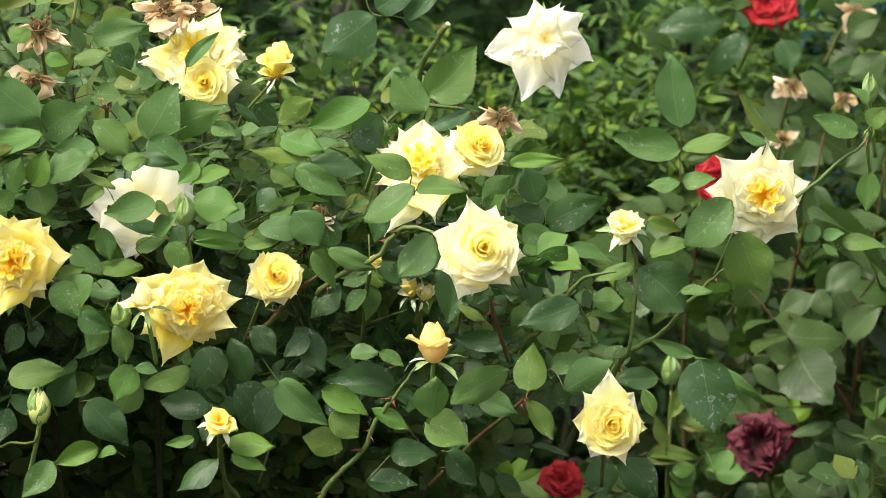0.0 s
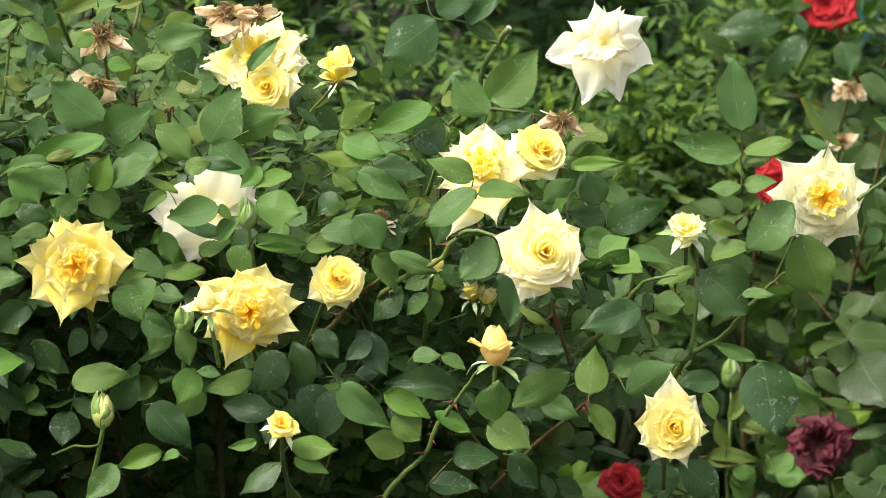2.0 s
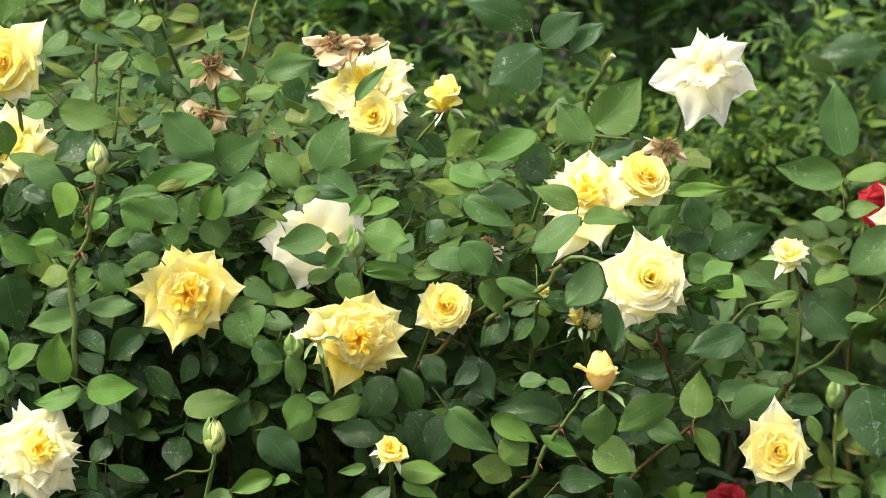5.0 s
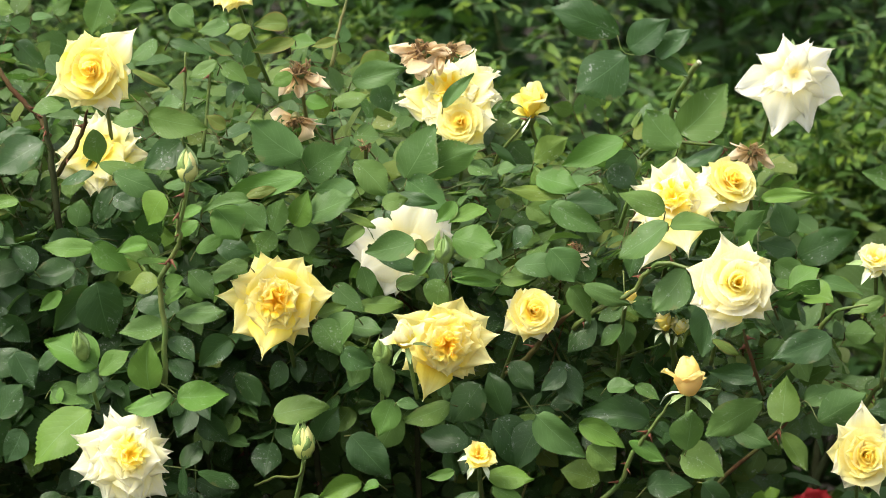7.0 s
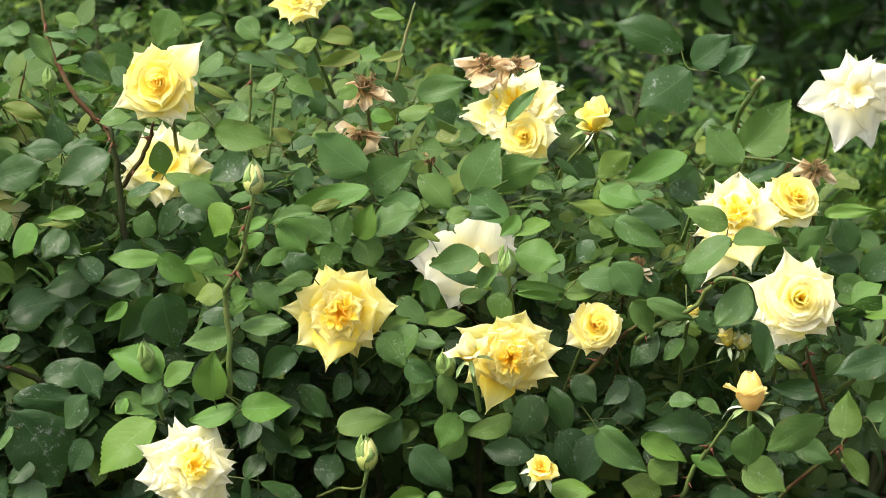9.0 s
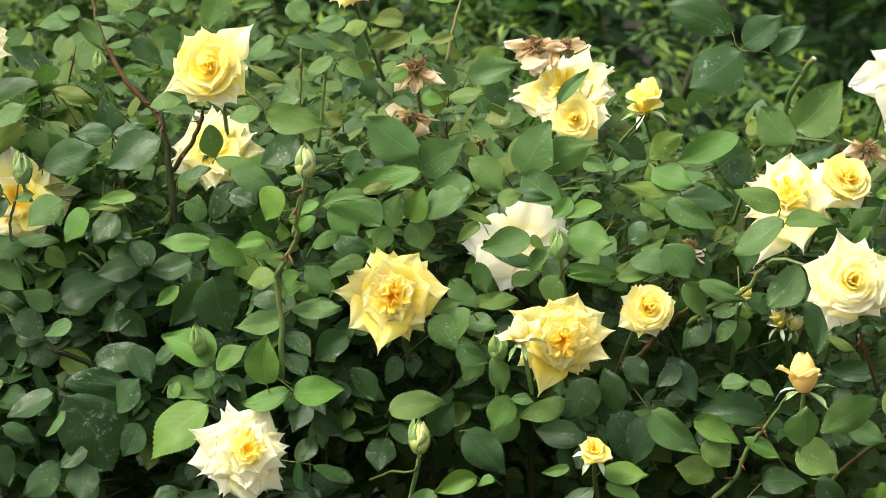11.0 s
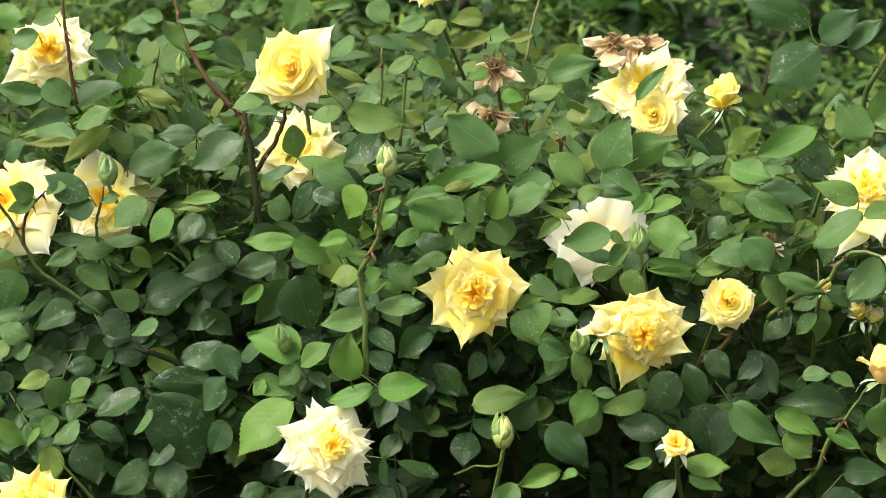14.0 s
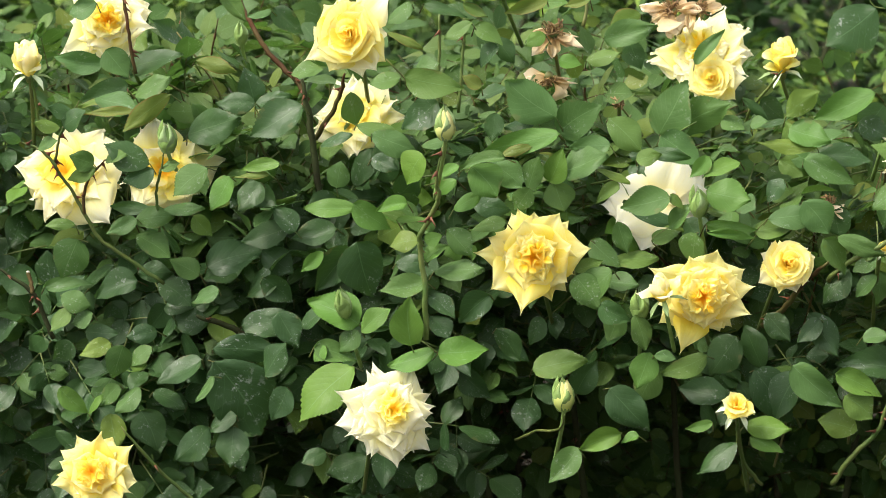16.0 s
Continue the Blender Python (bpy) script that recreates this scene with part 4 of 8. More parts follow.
dead_rose(RED_BUSH, (0.607, 5.297, 1.157), 0.042, 30, 20, petals=7, seed=53)
dead_rose(RED_BUSH, (0.489, 5.172, 0.987), 0.029, 0, 40, petals=6, seed=54)
dead_rose(RED_BUSH, (0.588, 5.279, 1.033), 0.033, -30, 10, petals=6, seed=55)

# ---- canes ----
cane(YELLOW_BUSH, [(-0.025, 4.132, 1.134), (-0.027, 4.121, 1.174), (-0.015, 4.108, 1.201), (0.006, 4.096, 1.233)], 0.004, 0.0045, 1, GREEN_STEM, 3, True)
cane(YELLOW_BUSH, [(-0.139, 3.915, 0.950), (-0.111, 3.904, 0.974), (-0.073, 3.894, 0.994), (-0.058, 3.883, 1.014), (-0.038, 3.872, 1.030), (-0.009, 3.858, 1.026), (0.046, 3.844, 1.023)], 0.0042, 0.0028, 2, GREEN_STEM, 6)
cane(YELLOW_BUSH, [(-0.214, 3.927, 0.898), (-0.185, 3.911, 0.923), (-0.163, 3.895, 0.953), (-0.136, 3.878, 0.976)], 0.0045, 0.004, 3, RED_STEM, 6)
cane(YELLOW_BUSH, [(0.182, 4.133, 0.777), (0.200, 4.120, 0.830), (0.219, 4.103, 0.856), (0.250, 4.086, 0.878), (0.268, 4.069, 0.901), (0.302, 4.055, 0.942), (0.330, 4.038, 0.967)], 0.0045, 0.0035, 4, GREEN_STEM, 7)
cane(YELLOW_BUSH, [(0.036, 4.039, 0.827), (0.055, 4.017, 0.851), (0.086, 3.995, 0.879), (0.114, 3.974, 0.906), (0.135, 3.953, 0.938), (0.153, 3.932, 0.963), (0.189, 3.908, 0.976)], 0.0045, 0.0035, 5, GREEN_STEM, 6)
cane(YELLOW_BUSH, [(0.071, 3.845, 0.887), (0.061, 3.809, 0.921), (0.049, 3.776, 0.969)], 0.003, 0.003, 6, RED_STEM, 3)
cane(YELLOW_BUSH, [(-0.015, 3.925, 0.733), (0.032, 3.915, 0.783), (0.072, 3.903, 0.820), (0.100, 3.890, 0.848)], 0.0035, 0.003, 7, RED_STEM, 3)
cane(YELLOW_BUSH, [(-0.139, 3.873, 0.725), (-0.120, 3.863, 0.753), (-0.088, 3.853, 0.786), (-0.076, 3.843, 0.816), (-0.051, 3.834, 0.852), (-0.030, 3.825, 0.884)], 0.0042, 0.003, 8, GREEN_STEM, 7)
cane(YELLOW_BUSH, [(-0.126, 4.086, 0.878), (-0.079, 4.009, 0.904), (-0.040, 3.932, 0.930)], 0.002, 0.0015, 9, GREEN_STEM, 0)
cane(YELLOW_BUSH, [(0.397, 4.019, 1.044), (0.424, 4.034, 1.062), (0.447, 4.049, 1.081), (0.478, 4.065, 1.102), (0.489, 4.083, 1.139)], 0.003, 0.0022, 10, GREEN_STEM, 3)
cane(YELLOW_BUSH, [(-0.497, 3.881, 0.780), (-0.468, 3.846, 0.797), (-0.440, 3.810, 0.805), (-0.428, 3.776, 0.829)], 0.0021, 0.0017, 11, GREEN_STEM, 0)
cane(YELLOW_BUSH, [(-0.282, 4.120, 1.044), (-0.261, 4.091, 1.073), (-0.236, 4.064, 1.109), (-0.225, 4.035, 1.134), (-0.198, 4.007, 1.166), (-0.185, 3.978, 1.184)], 0.0026, 0.0022, 12, GREEN_STEM, 3)
cane(YELLOW_BUSH, [(-0.383, 4.093, 1.067), (-0.349, 4.038, 1.086), (-0.323, 3.984, 1.106), (-0.281, 3.930, 1.133)], 0.0024, 0.002, 13, GREEN_STEM, 2)
cane(YELLOW_BUSH, [(-0.446, 4.069, 1.040), (-0.412, 3.990, 1.057), (-0.376, 3.912, 1.073)], 0.0022, 0.0018, 14, GREEN_STEM, 0)
cane(YELLOW_BUSH, [(-0.219, 3.873, 0.725), (-0.236, 3.844, 0.756), (-0.241, 3.815, 0.793), (-0.238, 3.785, 0.818)], 0.003, 0.0025, 15, GREEN_STEM, 1)
cane(YELLOW_BUSH, [(-0.086, 4.097, 1.099), (-0.041, 4.096, 1.138), (0.010, 4.089, 1.138), (0.042, 4.082, 1.133)], 0.003, 0.0025, 16, GREEN_STEM, 3)
cane(YELLOW_BUSH, [(0.211, 4.043, 0.858), (0.218, 4.040, 0.931), (0.216, 4.034, 0.984), (0.207, 4.022, 0.998)], 0.003, 0.0026, 17, GREEN_STEM, 2)
cane(YELLOW_BUSH, [(0.141, 4.071, 0.910), (0.147, 4.070, 0.953), (0.141, 4.066, 0.976), (0.139, 4.062, 0.993)], 0.003, 0.0024, 18, GREEN_STEM, 3)
cane(YELLOW_BUSH, [(0.276, 4.090, 0.976), (0.260, 4.054, 1.007), (0.267, 4.016, 1.025)], 0.0028, 0.0024, 19, RED_STEM, 2)
cane(YELLOW_BUSH, [(-0.574, 3.729, 0.923), (-0.571, 3.724, 0.973), (-0.573, 3.720, 1.023), (-0.571, 3.711, 1.043), (-0.557, 3.703, 1.065), (-0.547, 3.694, 1.087), (-0.548, 3.686, 1.106), (-0.538, 3.679, 1.140)], 0.0044, 0.0028, 20, GREEN_STEM, 9)
cane(YELLOW_BUSH, [(-0.721, 3.965, 1.020), (-0.724, 3.962, 1.053), (-0.727, 3.963, 1.112), (-0.732, 3.961, 1.157), (-0.735, 3.959, 1.193)], 0.0056, 0.005, 21, OLD_STEM_SHADED, 3)
cane(YELLOW_BUSH, [(-0.728, 3.979, 1.123), (-0.705, 3.967, 1.153), (-0.690, 3.954, 1.180), (-0.683, 3.940, 1.200)], 0.004, 0.003, 22, RED_STEM, 2)
cane(YELLOW_BUSH, [(-0.732, 3.965, 1.167), (-0.742, 3.974, 1.186), (-0.759, 3.982, 1.202), (-0.783, 3.991, 1.229), (-0.800, 4.001, 1.255), (-0.814, 4.010, 1.281), (-0.823, 4.022, 1.323), (-0.831, 4.033, 1.363)], 0.0042, 0.0034, 23, RED_STEM, 6)
cane(YELLOW_BUSH, [(-0.891, 3.860, 0.974), (-0.933, 3.852, 1.007), (-0.960, 3.844, 1.031), (-0.974, 3.836, 1.062), (-0.985, 3.828, 1.089), (-0.995, 3.820, 1.108), (-0.998, 3.812, 1.120), (-0.992, 3.804, 1.137), (-0.985, 3.796, 1.157), (-0.971, 3.788, 1.176), (-0.958, 3.780, 1.193)], 0.0030, 0.0018, 24, GREEN_STEM, 7)
cane(YELLOW_BUSH, [(-0.993, 3.800, 1.116), (-1.003, 3.797, 1.132), (-1.016, 3.793, 1.142), (-1.033, 3.790, 1.149)], 0.0026, 0.0018, 41, GREEN_STEM, 3)
cane(YELLOW_BUSH, [(-0.969, 3.820, 1.061), (-0.967, 3.815, 1.084), (-0.959, 3.810, 1.103), (-0.948, 3.805, 1.114), (-0.937, 3.800, 1.124)], 0.0026, 0.0018, 25, RED_STEM, 4)
cane(YELLOW_BUSH, [(-0.921, 3.911, 1.211), (-0.924, 3.905, 1.237), (-0.924, 3.898, 1.264), (-0.927, 3.894, 1.303), (-0.927, 3.890, 1.348)], 0.0028, 0.0025, 26, RED_STEM, 5)
cane(YELLOW_BUSH, [(-1.006, 3.790, 0.924), (-1.015, 3.781, 0.958), (-1.024, 3.771, 0.982), (-1.062, 3.762, 1.013)], 0.0036, 0.003, 27, OLD_STEM_SHADED, 4)
cane(YELLOW_BUSH, [(-1.018, 3.757, 0.981), (-1.020, 3.759, 0.993), (-1.023, 3.761, 1.005)], 0.003, 0.003, 28, RED_STEM, 0, True)
cane(YELLOW_BUSH, [(-0.841, 3.744, 0.742), (-0.868, 3.728, 0.772), (-0.889, 3.712, 0.802), (-0.912, 3.697, 0.839)], 0.0028, 0.0024, 29, GREEN_STEM, 1)
cane(YELLOW_BUSH, [(-0.888, 3.840, 1.017), (-0.886, 3.830, 1.054), (-0.885, 3.820, 1.083), (-0.877, 3.810, 1.107), (-0.869, 3.800, 1.132)], 0.0024, 0.002, 30, GREEN_STEM, 0)
cane(YELLOW_BUSH, [(-1.043, 3.933, 1.150), (-1.044, 3.923, 1.188), (-1.044, 3.911, 1.212)], 0.0024, 0.002, 31, GREEN_STEM, 0)
cane(YELLOW_BUSH, [(-0.592, 4.040, 1.127), (-0.587, 4.041, 1.199), (-0.583, 4.039, 1.261)], 0.003, 0.0025, 32, GREEN_STEM, 1)
cane(YELLOW_BUSH, [(-0.567, 4.042, 1.140), (-0.558, 4.043, 1.218), (-0.555, 4.038, 1.251)], 0.0028, 0.0024, 33, GREEN_STEM, 1)
cane(YELLOW_BUSH, [(-0.417, 4.046, 1.236), (-0.407, 4.052, 1.281), (-0.394, 4.058, 1.326)], 0.003, 0.002, 34, TWIG, 1)
cane(YELLOW_BUSH, [(-0.784, 3.896, 0.888), (-0.824, 3.875, 0.922), (-0.852, 3.852, 0.936)], 0.005, 0.004, 35, OLD_STEM_SHADED, 3)
cane(RED_BUSH, [(0.306, 4.843, 0.511), (0.309, 4.855, 0.603), (0.312, 4.865, 0.672)], 0.004, 0.003, 36, GREEN_STEM, 2)
cane(RED_BUSH, [(0.586, 5.066, 0.594), (0.544, 5.026, 0.667), (0.511, 4.983, 0.723), (0.478, 4.938, 0.762)], 0.005, 0.004, 37, RED_STEM, 4)
cane(RED_BUSH, [(0.586, 4.853, 0.516), (0.589, 4.841, 0.606), (0.590, 4.826, 0.679)], 0.004, 0.003, 38, GREEN_STEM, 2)
cane(RED_BUSH, [(0.569, 5.235, 0.715), (0.539, 5.192, 0.771), (0.502, 5.150, 0.827)], 0.005, 0.004, 39, RED_STEM, 4)
cane(RED_BUSH, [(0.555, 5.378, 1.017), (0.520, 5.335, 1.072), (0.486, 5.296, 1.150)], 0.004, 0.003, 40, RED_STEM, 3)

# ---- leaves that stand out of the mass ----
leaf(YELLOW_BUSH, [(-0.296, 4.090, 1.153), (-0.289, 4.050, 1.188)], [((-0.289, 4.050, 1.188), (-0.253, 4.066, 1.226), 0.16)], 60, LEAF)
leaf(YELLOW_BUSH, [(0.265, 4.006, 1.057), (0.265, 3.964, 1.068), (0.262, 3.953, 1.069), (0.262, 3.968, 1.103), (0.264, 3.970, 1.105), (0.262, 3.969, 1.128)], [((0.262, 3.969, 1.128), (0.254, 3.986, 1.208), 0.35), ((0.262, 3.968, 1.103), (0.191, 3.952, 1.122), 0.25), ((0.264, 3.970, 1.105), (0.316, 3.955, 1.122), 0.28), ((0.262, 3.953, 1.069), (0.225, 3.952, 1.069), 0.3), ((0.265, 3.964, 1.068), (0.302, 3.956, 1.073), 0.34)], 150, LEAF)
leaf(YELLOW_BUSH, [(-0.318, 3.902, 0.987), (-0.332, 3.863, 1.008), (-0.312, 3.868, 1.022)], [((-0.312, 3.868, 1.022), (-0.289, 3.856, 1.051), 0.38), ((-0.332, 3.863, 1.008), (-0.299, 3.875, 1.017), 0.3)], 200, LEAF)
leaf(YELLOW_BUSH, [(-0.277, 3.852, 1.017), (-0.279, 3.824, 1.020)], [((-0.279, 3.824, 1.020), (-0.289, 3.831, 0.980), 0.44)], 230, LEAF)
leaf(YELLOW_BUSH, [(-0.406, 3.922, 0.968), (-0.402, 3.876, 1.008), (-0.383, 3.882, 0.983)], [((-0.383, 3.882, 0.983), (-0.328, 3.878, 0.992), 0.3), ((-0.402, 3.876, 1.008), (-0.369, 3.862, 0.982), 0.33)], 240, LEAF)
leaf(YELLOW_BUSH, [(-0.375, 3.909, 1.023), (-0.371, 3.879, 1.028)], [((-0.371, 3.879, 1.028), (-0.361, 3.877, 0.992), 0.36)], 241, LEAF)
leaf(YELLOW_BUSH, [(-0.427, 3.875, 0.950), (-0.419, 3.844, 0.978), (-0.416, 3.826, 0.976)], [((-0.416, 3.826, 0.976), (-0.388, 3.814, 0.943), 0.48), ((-0.419, 3.844, 0.978), (-0.386, 3.856, 0.991), 0.28)], 250, LEAF)
leaf(YELLOW_BUSH, [(-0.394, 3.894, 0.950), (-0.383, 3.861, 0.964)], [((-0.383, 3.861, 0.964), (-0.347, 3.851, 0.959), 0.38)], 260, LEAF)
leaf(YELLOW_BUSH, [(-0.286, 3.890, 0.993), (-0.271, 3.855, 1.025), (-0.269, 3.842, 1.018)], [((-0.269, 3.842, 1.018), (-0.214, 3.846, 1.010), 0.1), ((-0.271, 3.855, 1.025), (-0.214, 3.846, 1.020), 0.16)], 270, LEAF_FRESH)
leaf(YELLOW_BUSH, [(-0.232, 3.946, 0.983), (-0.203, 3.903, 1.024), (-0.219, 3.907, 1.008)], [((-0.219, 3.907, 1.008), (-0.168, 3.914, 1.024), 0.3), ((-0.203, 3.903, 1.024), (-0.148, 3.907, 1.030), 0.32)], 280, LEAF)
leaf(YELLOW_BUSH, [(0.126, 4.069, 0.977), (0.141, 4.037, 0.987)], [((0.141, 4.037, 0.987), (0.191, 4.029, 0.968), 0.2)], 370, LEAF)
leaf(YELLOW_BUSH, [(-0.404, 3.808, 0.762), (-0.415, 3.773, 0.791)], [((-0.415, 3.773, 0.791), (-0.448, 3.760, 0.755), 0.3)], 470, LEAF)
leaf(YELLOW_BUSH, [(-0.243, 3.855, 0.748), (-0.242, 3.817, 0.786)], [((-0.242, 3.817, 0.786), (-0.288, 3.801, 0.758), 0.3)], 530, LEAF_OLD_SHADED)
leaf(YELLOW_BUSH, [(-0.128, 3.900, 0.794), (-0.109, 3.851, 0.789)], [((-0.109, 3.851, 0.789), (-0.151, 3.844, 0.803), 0.42)], 540, LEAF)
leaf(YELLOW_BUSH, [(0.100, 3.918, 0.818), (0.093, 3.877, 0.838), (0.093, 3.879, 0.848), (0.118, 3.891, 0.871), (0.133, 3.871, 0.851)], [((0.093, 3.879, 0.848), (0.098, 3.896, 0.899), 0.4), ((0.118, 3.891, 0.871), (0.158, 3.891, 0.885), 0.32), ((0.133, 3.871, 0.851), (0.186, 3.880, 0.881), 0.32), ((0.093, 3.877, 0.838), (0.120, 3.870, 0.796), 0.26)], 560, LEAF)
leaf(YELLOW_BUSH, [(-0.086, 3.925, 0.731), (-0.083, 3.878, 0.749), (-0.058, 3.889, 0.775)], [((-0.058, 3.889, 0.775), (-0.006, 3.892, 0.779), 0.34), ((-0.083, 3.878, 0.749), (-0.030, 3.867, 0.753), 0.33)], 590, LEAF_OLD_SHADED)
leaf(YELLOW_BUSH, [(-0.007, 3.918, 0.775), (0.004, 3.889, 0.779)], [((0.004, 3.889, 0.779), (0.041, 3.893, 0.740), 0.34)], 591, LEAF_OLD_SHADED)
leaf(RED_BUSH, [(0.259, 4.859, 0.578), (0.280, 4.832, 0.590)], [((0.280, 4.832, 0.590), (0.351, 4.843, 0.580), 0.18)], 620, LEAF_OLIVE)
leaf(RED_BUSH, [(0.303, 4.870, 0.635), (0.319, 4.834, 0.645)], [((0.319, 4.834, 0.645), (0.371, 4.813, 0.625), 0.2)], 621, LEAF_OLIVE)
leaf(RED_BUSH, [(0.302, 4.849, 0.556), (0.312, 4.819, 0.571)], [((0.312, 4.819, 0.571), (0.344, 4.819, 0.569), 0.42)], 630, LEAF_FRESH)
leaf(RED_BUSH, [(0.352, 4.868, 0.553), (0.358, 4.836, 0.591), (0.370, 4.816, 0.567)], [((0.358, 4.836, 0.591), (0.395, 4.836, 0.566), 0.38), ((0.370, 4.816, 0.567), (0.413, 4.806, 0.566), 0.4)], 631, LEAF_FRESH)
leaf(YELLOW_BUSH, [(-0.692, 3.912, 1.051), (-0.690, 3.884, 1.075)], [((-0.690, 3.884, 1.075), (-0.684, 3.889, 1.105), 0.46)], 760, LEAF)
leaf(RED_BUSH, [(0.090, 4.930, 0.502), (0.095, 4.896, 0.538), (0.094, 4.891, 0.539), (0.090, 4.888, 0.541), (0.094, 4.882, 0.541)], [((0.094, 4.882, 0.541), (0.073, 4.879, 0.582), 0.24), ((0.095, 4.896, 0.538), (0.121, 4.913, 0.585), 0.2), ((0.094, 4.891, 0.539), (0.131, 4.881, 0.560), 0.22), ((0.090, 4.888, 0.541), (0.094, 4.877, 0.526), 0.24)], 1000, LEAF_LIME)
leaf(RED_BUSH, [(0.500, 5.143, 0.547), (0.499, 5.101, 0.580), (0.502, 5.115, 0.581), (0.500, 5.100, 0.584), (0.500, 5.099, 0.584)], [((0.500, 5.099, 0.584), (0.477, 5.100, 0.606), 0.28), ((0.502, 5.115, 0.581), (0.508, 5.124, 0.625), 0.24), ((0.500, 5.100, 0.584), (0.532, 5.100, 0.603), 0.24), ((0.499, 5.101, 0.580), (0.488, 5.101, 0.559), 0.3)], 1010, LEAF_LIME)
leaf(RED_BUSH, [(0.306, 4.855, 0.577), (0.303, 4.805, 0.605), (0.310, 4.827, 0.640)], [((0.310, 4.827, 0.640), (0.332, 4.840, 0.696), 0.2), ((0.303, 4.805, 0.605), (0.287, 4.802, 0.648), 0.22)], 1020, LEAF_OLIVE)
leaf(RED_BUSH, [(0.600, 4.973, 0.579), (0.599, 4.933, 0.616), (0.600, 4.934, 0.619)], [((0.600, 4.934, 0.619), (0.615, 4.933, 0.652), 0.2), ((0.599, 4.933, 0.616), (0.579, 4.941, 0.638), 0.22)], 1030, LEAF_FRESH)
leaf(RED_BUSH, [(0.448, 5.299, 1.110), (0.441, 5.252, 1.137), (0.442, 5.262, 1.128), (0.409, 5.263, 1.143)], [((0.409, 5.263, 1.143), (0.311, 5.273, 1.135), 0.28), ((0.442, 5.262, 1.128), (0.382, 5.237, 1.068), 0.22), ((0.441, 5.252, 1.137), (0.430, 5.267, 1.161), 0.4)], 1040, LEAF_OLD_SHADED)
leaf(RED_BUSH, [(0.493, 5.299, 1.119), (0.496, 5.265, 1.119)], [((0.496, 5.265, 1.119), (0.508, 5.252, 1.071), 0.4)], 1041, LEAF_OLD_SHADED)
leaf(RED_BUSH, [(0.603, 4.874, 0.547), (0.588, 4.844, 0.574)], [((0.588, 4.844, 0.574), (0.537, 4.845, 0.613), 0.33)], 1050, LEAF_OLD_SHADED)
leaf(RED_BUSH, [(0.548, 4.876, 0.510), (0.538, 4.846, 0.542)], [((0.538, 4.846, 0.542), (0.507, 4.846, 0.597), 0.34)], 1051, LEAF_OLD_SHADED)
leaf(RED_BUSH, [(0.462, 4.863, 0.504), (0.475, 4.831, 0.529)], [((0.475, 4.831, 0.529), (0.520, 4.824, 0.562), 0.34)], 1052, LEAF_OLD_SHADED)
leaf(YELLOW_BUSH, [(-0.715, 3.911, 1.090), (-0.703, 3.864, 1.126)], [((-0.703, 3.864, 1.126), (-0.668, 3.854, 1.143), 0.3)], 1061, LEAF_OLD_SHADED)
leaf(YELLOW_BUSH, [(-0.600, 3.865, 1.176), (-0.598, 3.827, 1.204)], [((-0.598, 3.827, 1.204), (-0.534, 3.813, 1.192), 0.28)], 2001, LEAF)
leaf(YELLOW_BUSH, [(-0.616, 3.914, 1.177), (-0.610, 3.877, 1.199)], [((-0.610, 3.877, 1.199), (-0.643, 3.866, 1.197), 0.39)], 2002, LEAF)
leaf(YELLOW_BUSH, [(-0.551, 3.892, 1.160), (-0.566, 3.855, 1.173)], [((-0.566, 3.855, 1.173), (-0.606, 3.841, 1.145), 0.39)], 2003, LEAF_OLD_SHADED)
leaf(YELLOW_BUSH, [(-0.647, 3.880, 1.119), (-0.641, 3.845, 1.140)], [((-0.641, 3.845, 1.140), (-0.591, 3.843, 1.121), 0.34)], 2004, LEAF)
leaf(YELLOW_BUSH, [(-0.578, 3.824, 1.097), (-0.576, 3.790, 1.121)], [((-0.576, 3.790, 1.121), (-0.601, 3.793, 1.089), 0.5)], 2005, LEAF_FRESH)
leaf(YELLOW_BUSH, [(-0.572, 3.810, 1.114), (-0.575, 3.775, 1.132)], [((-0.575, 3.775, 1.132), (-0.547, 3.773, 1.139), 0.36)], 2006, LEAF)
leaf(YELLOW_BUSH, [(-0.539, 3.791, 1.083), (-0.531, 3.756, 1.110)], [((-0.531, 3.756, 1.110), (-0.557, 3.755, 1.105), 0.28)], 2007, LEAF_FRESH)
leaf(YELLOW_BUSH, [(-0.521, 3.804, 1.067), (-0.537, 3.770, 1.093)], [((-0.537, 3.770, 1.093), (-0.565, 3.771, 1.079), 0.25)], 2008, LEAF_FRESH)
leaf(YELLOW_BUSH, [(-0.586, 3.800, 1.045), (-0.592, 3.764, 1.070)], [((-0.592, 3.764, 1.070), (-0.626, 3.755, 1.067), 0.31)], 2009, LEAF_FRESH)
leaf(YELLOW_BUSH, [(-0.426, 3.934, 1.110), (-0.438, 3.897, 1.147)], [((-0.438, 3.897, 1.147), (-0.491, 3.881, 1.192), 0.4)], 2010, LEAF)
leaf(YELLOW_BUSH, [(-0.449, 3.952, 1.105), (-0.438, 3.916, 1.127)], [((-0.438, 3.916, 1.127), (-0.387, 3.908, 1.157), 0.4)], 2011, LEAF)
leaf(YELLOW_BUSH, [(-0.419, 3.867, 1.112), (-0.427, 3.833, 1.134)], [((-0.427, 3.833, 1.134), (-0.514, 3.842, 1.118), 0.16)], 2012, LEAF_FRESH)
leaf(YELLOW_BUSH, [(-0.456, 3.869, 1.103), (-0.459, 3.834, 1.121)], [((-0.459, 3.834, 1.121), (-0.499, 3.830, 1.113), 0.17)], 2013, LEAF_OLIVE)
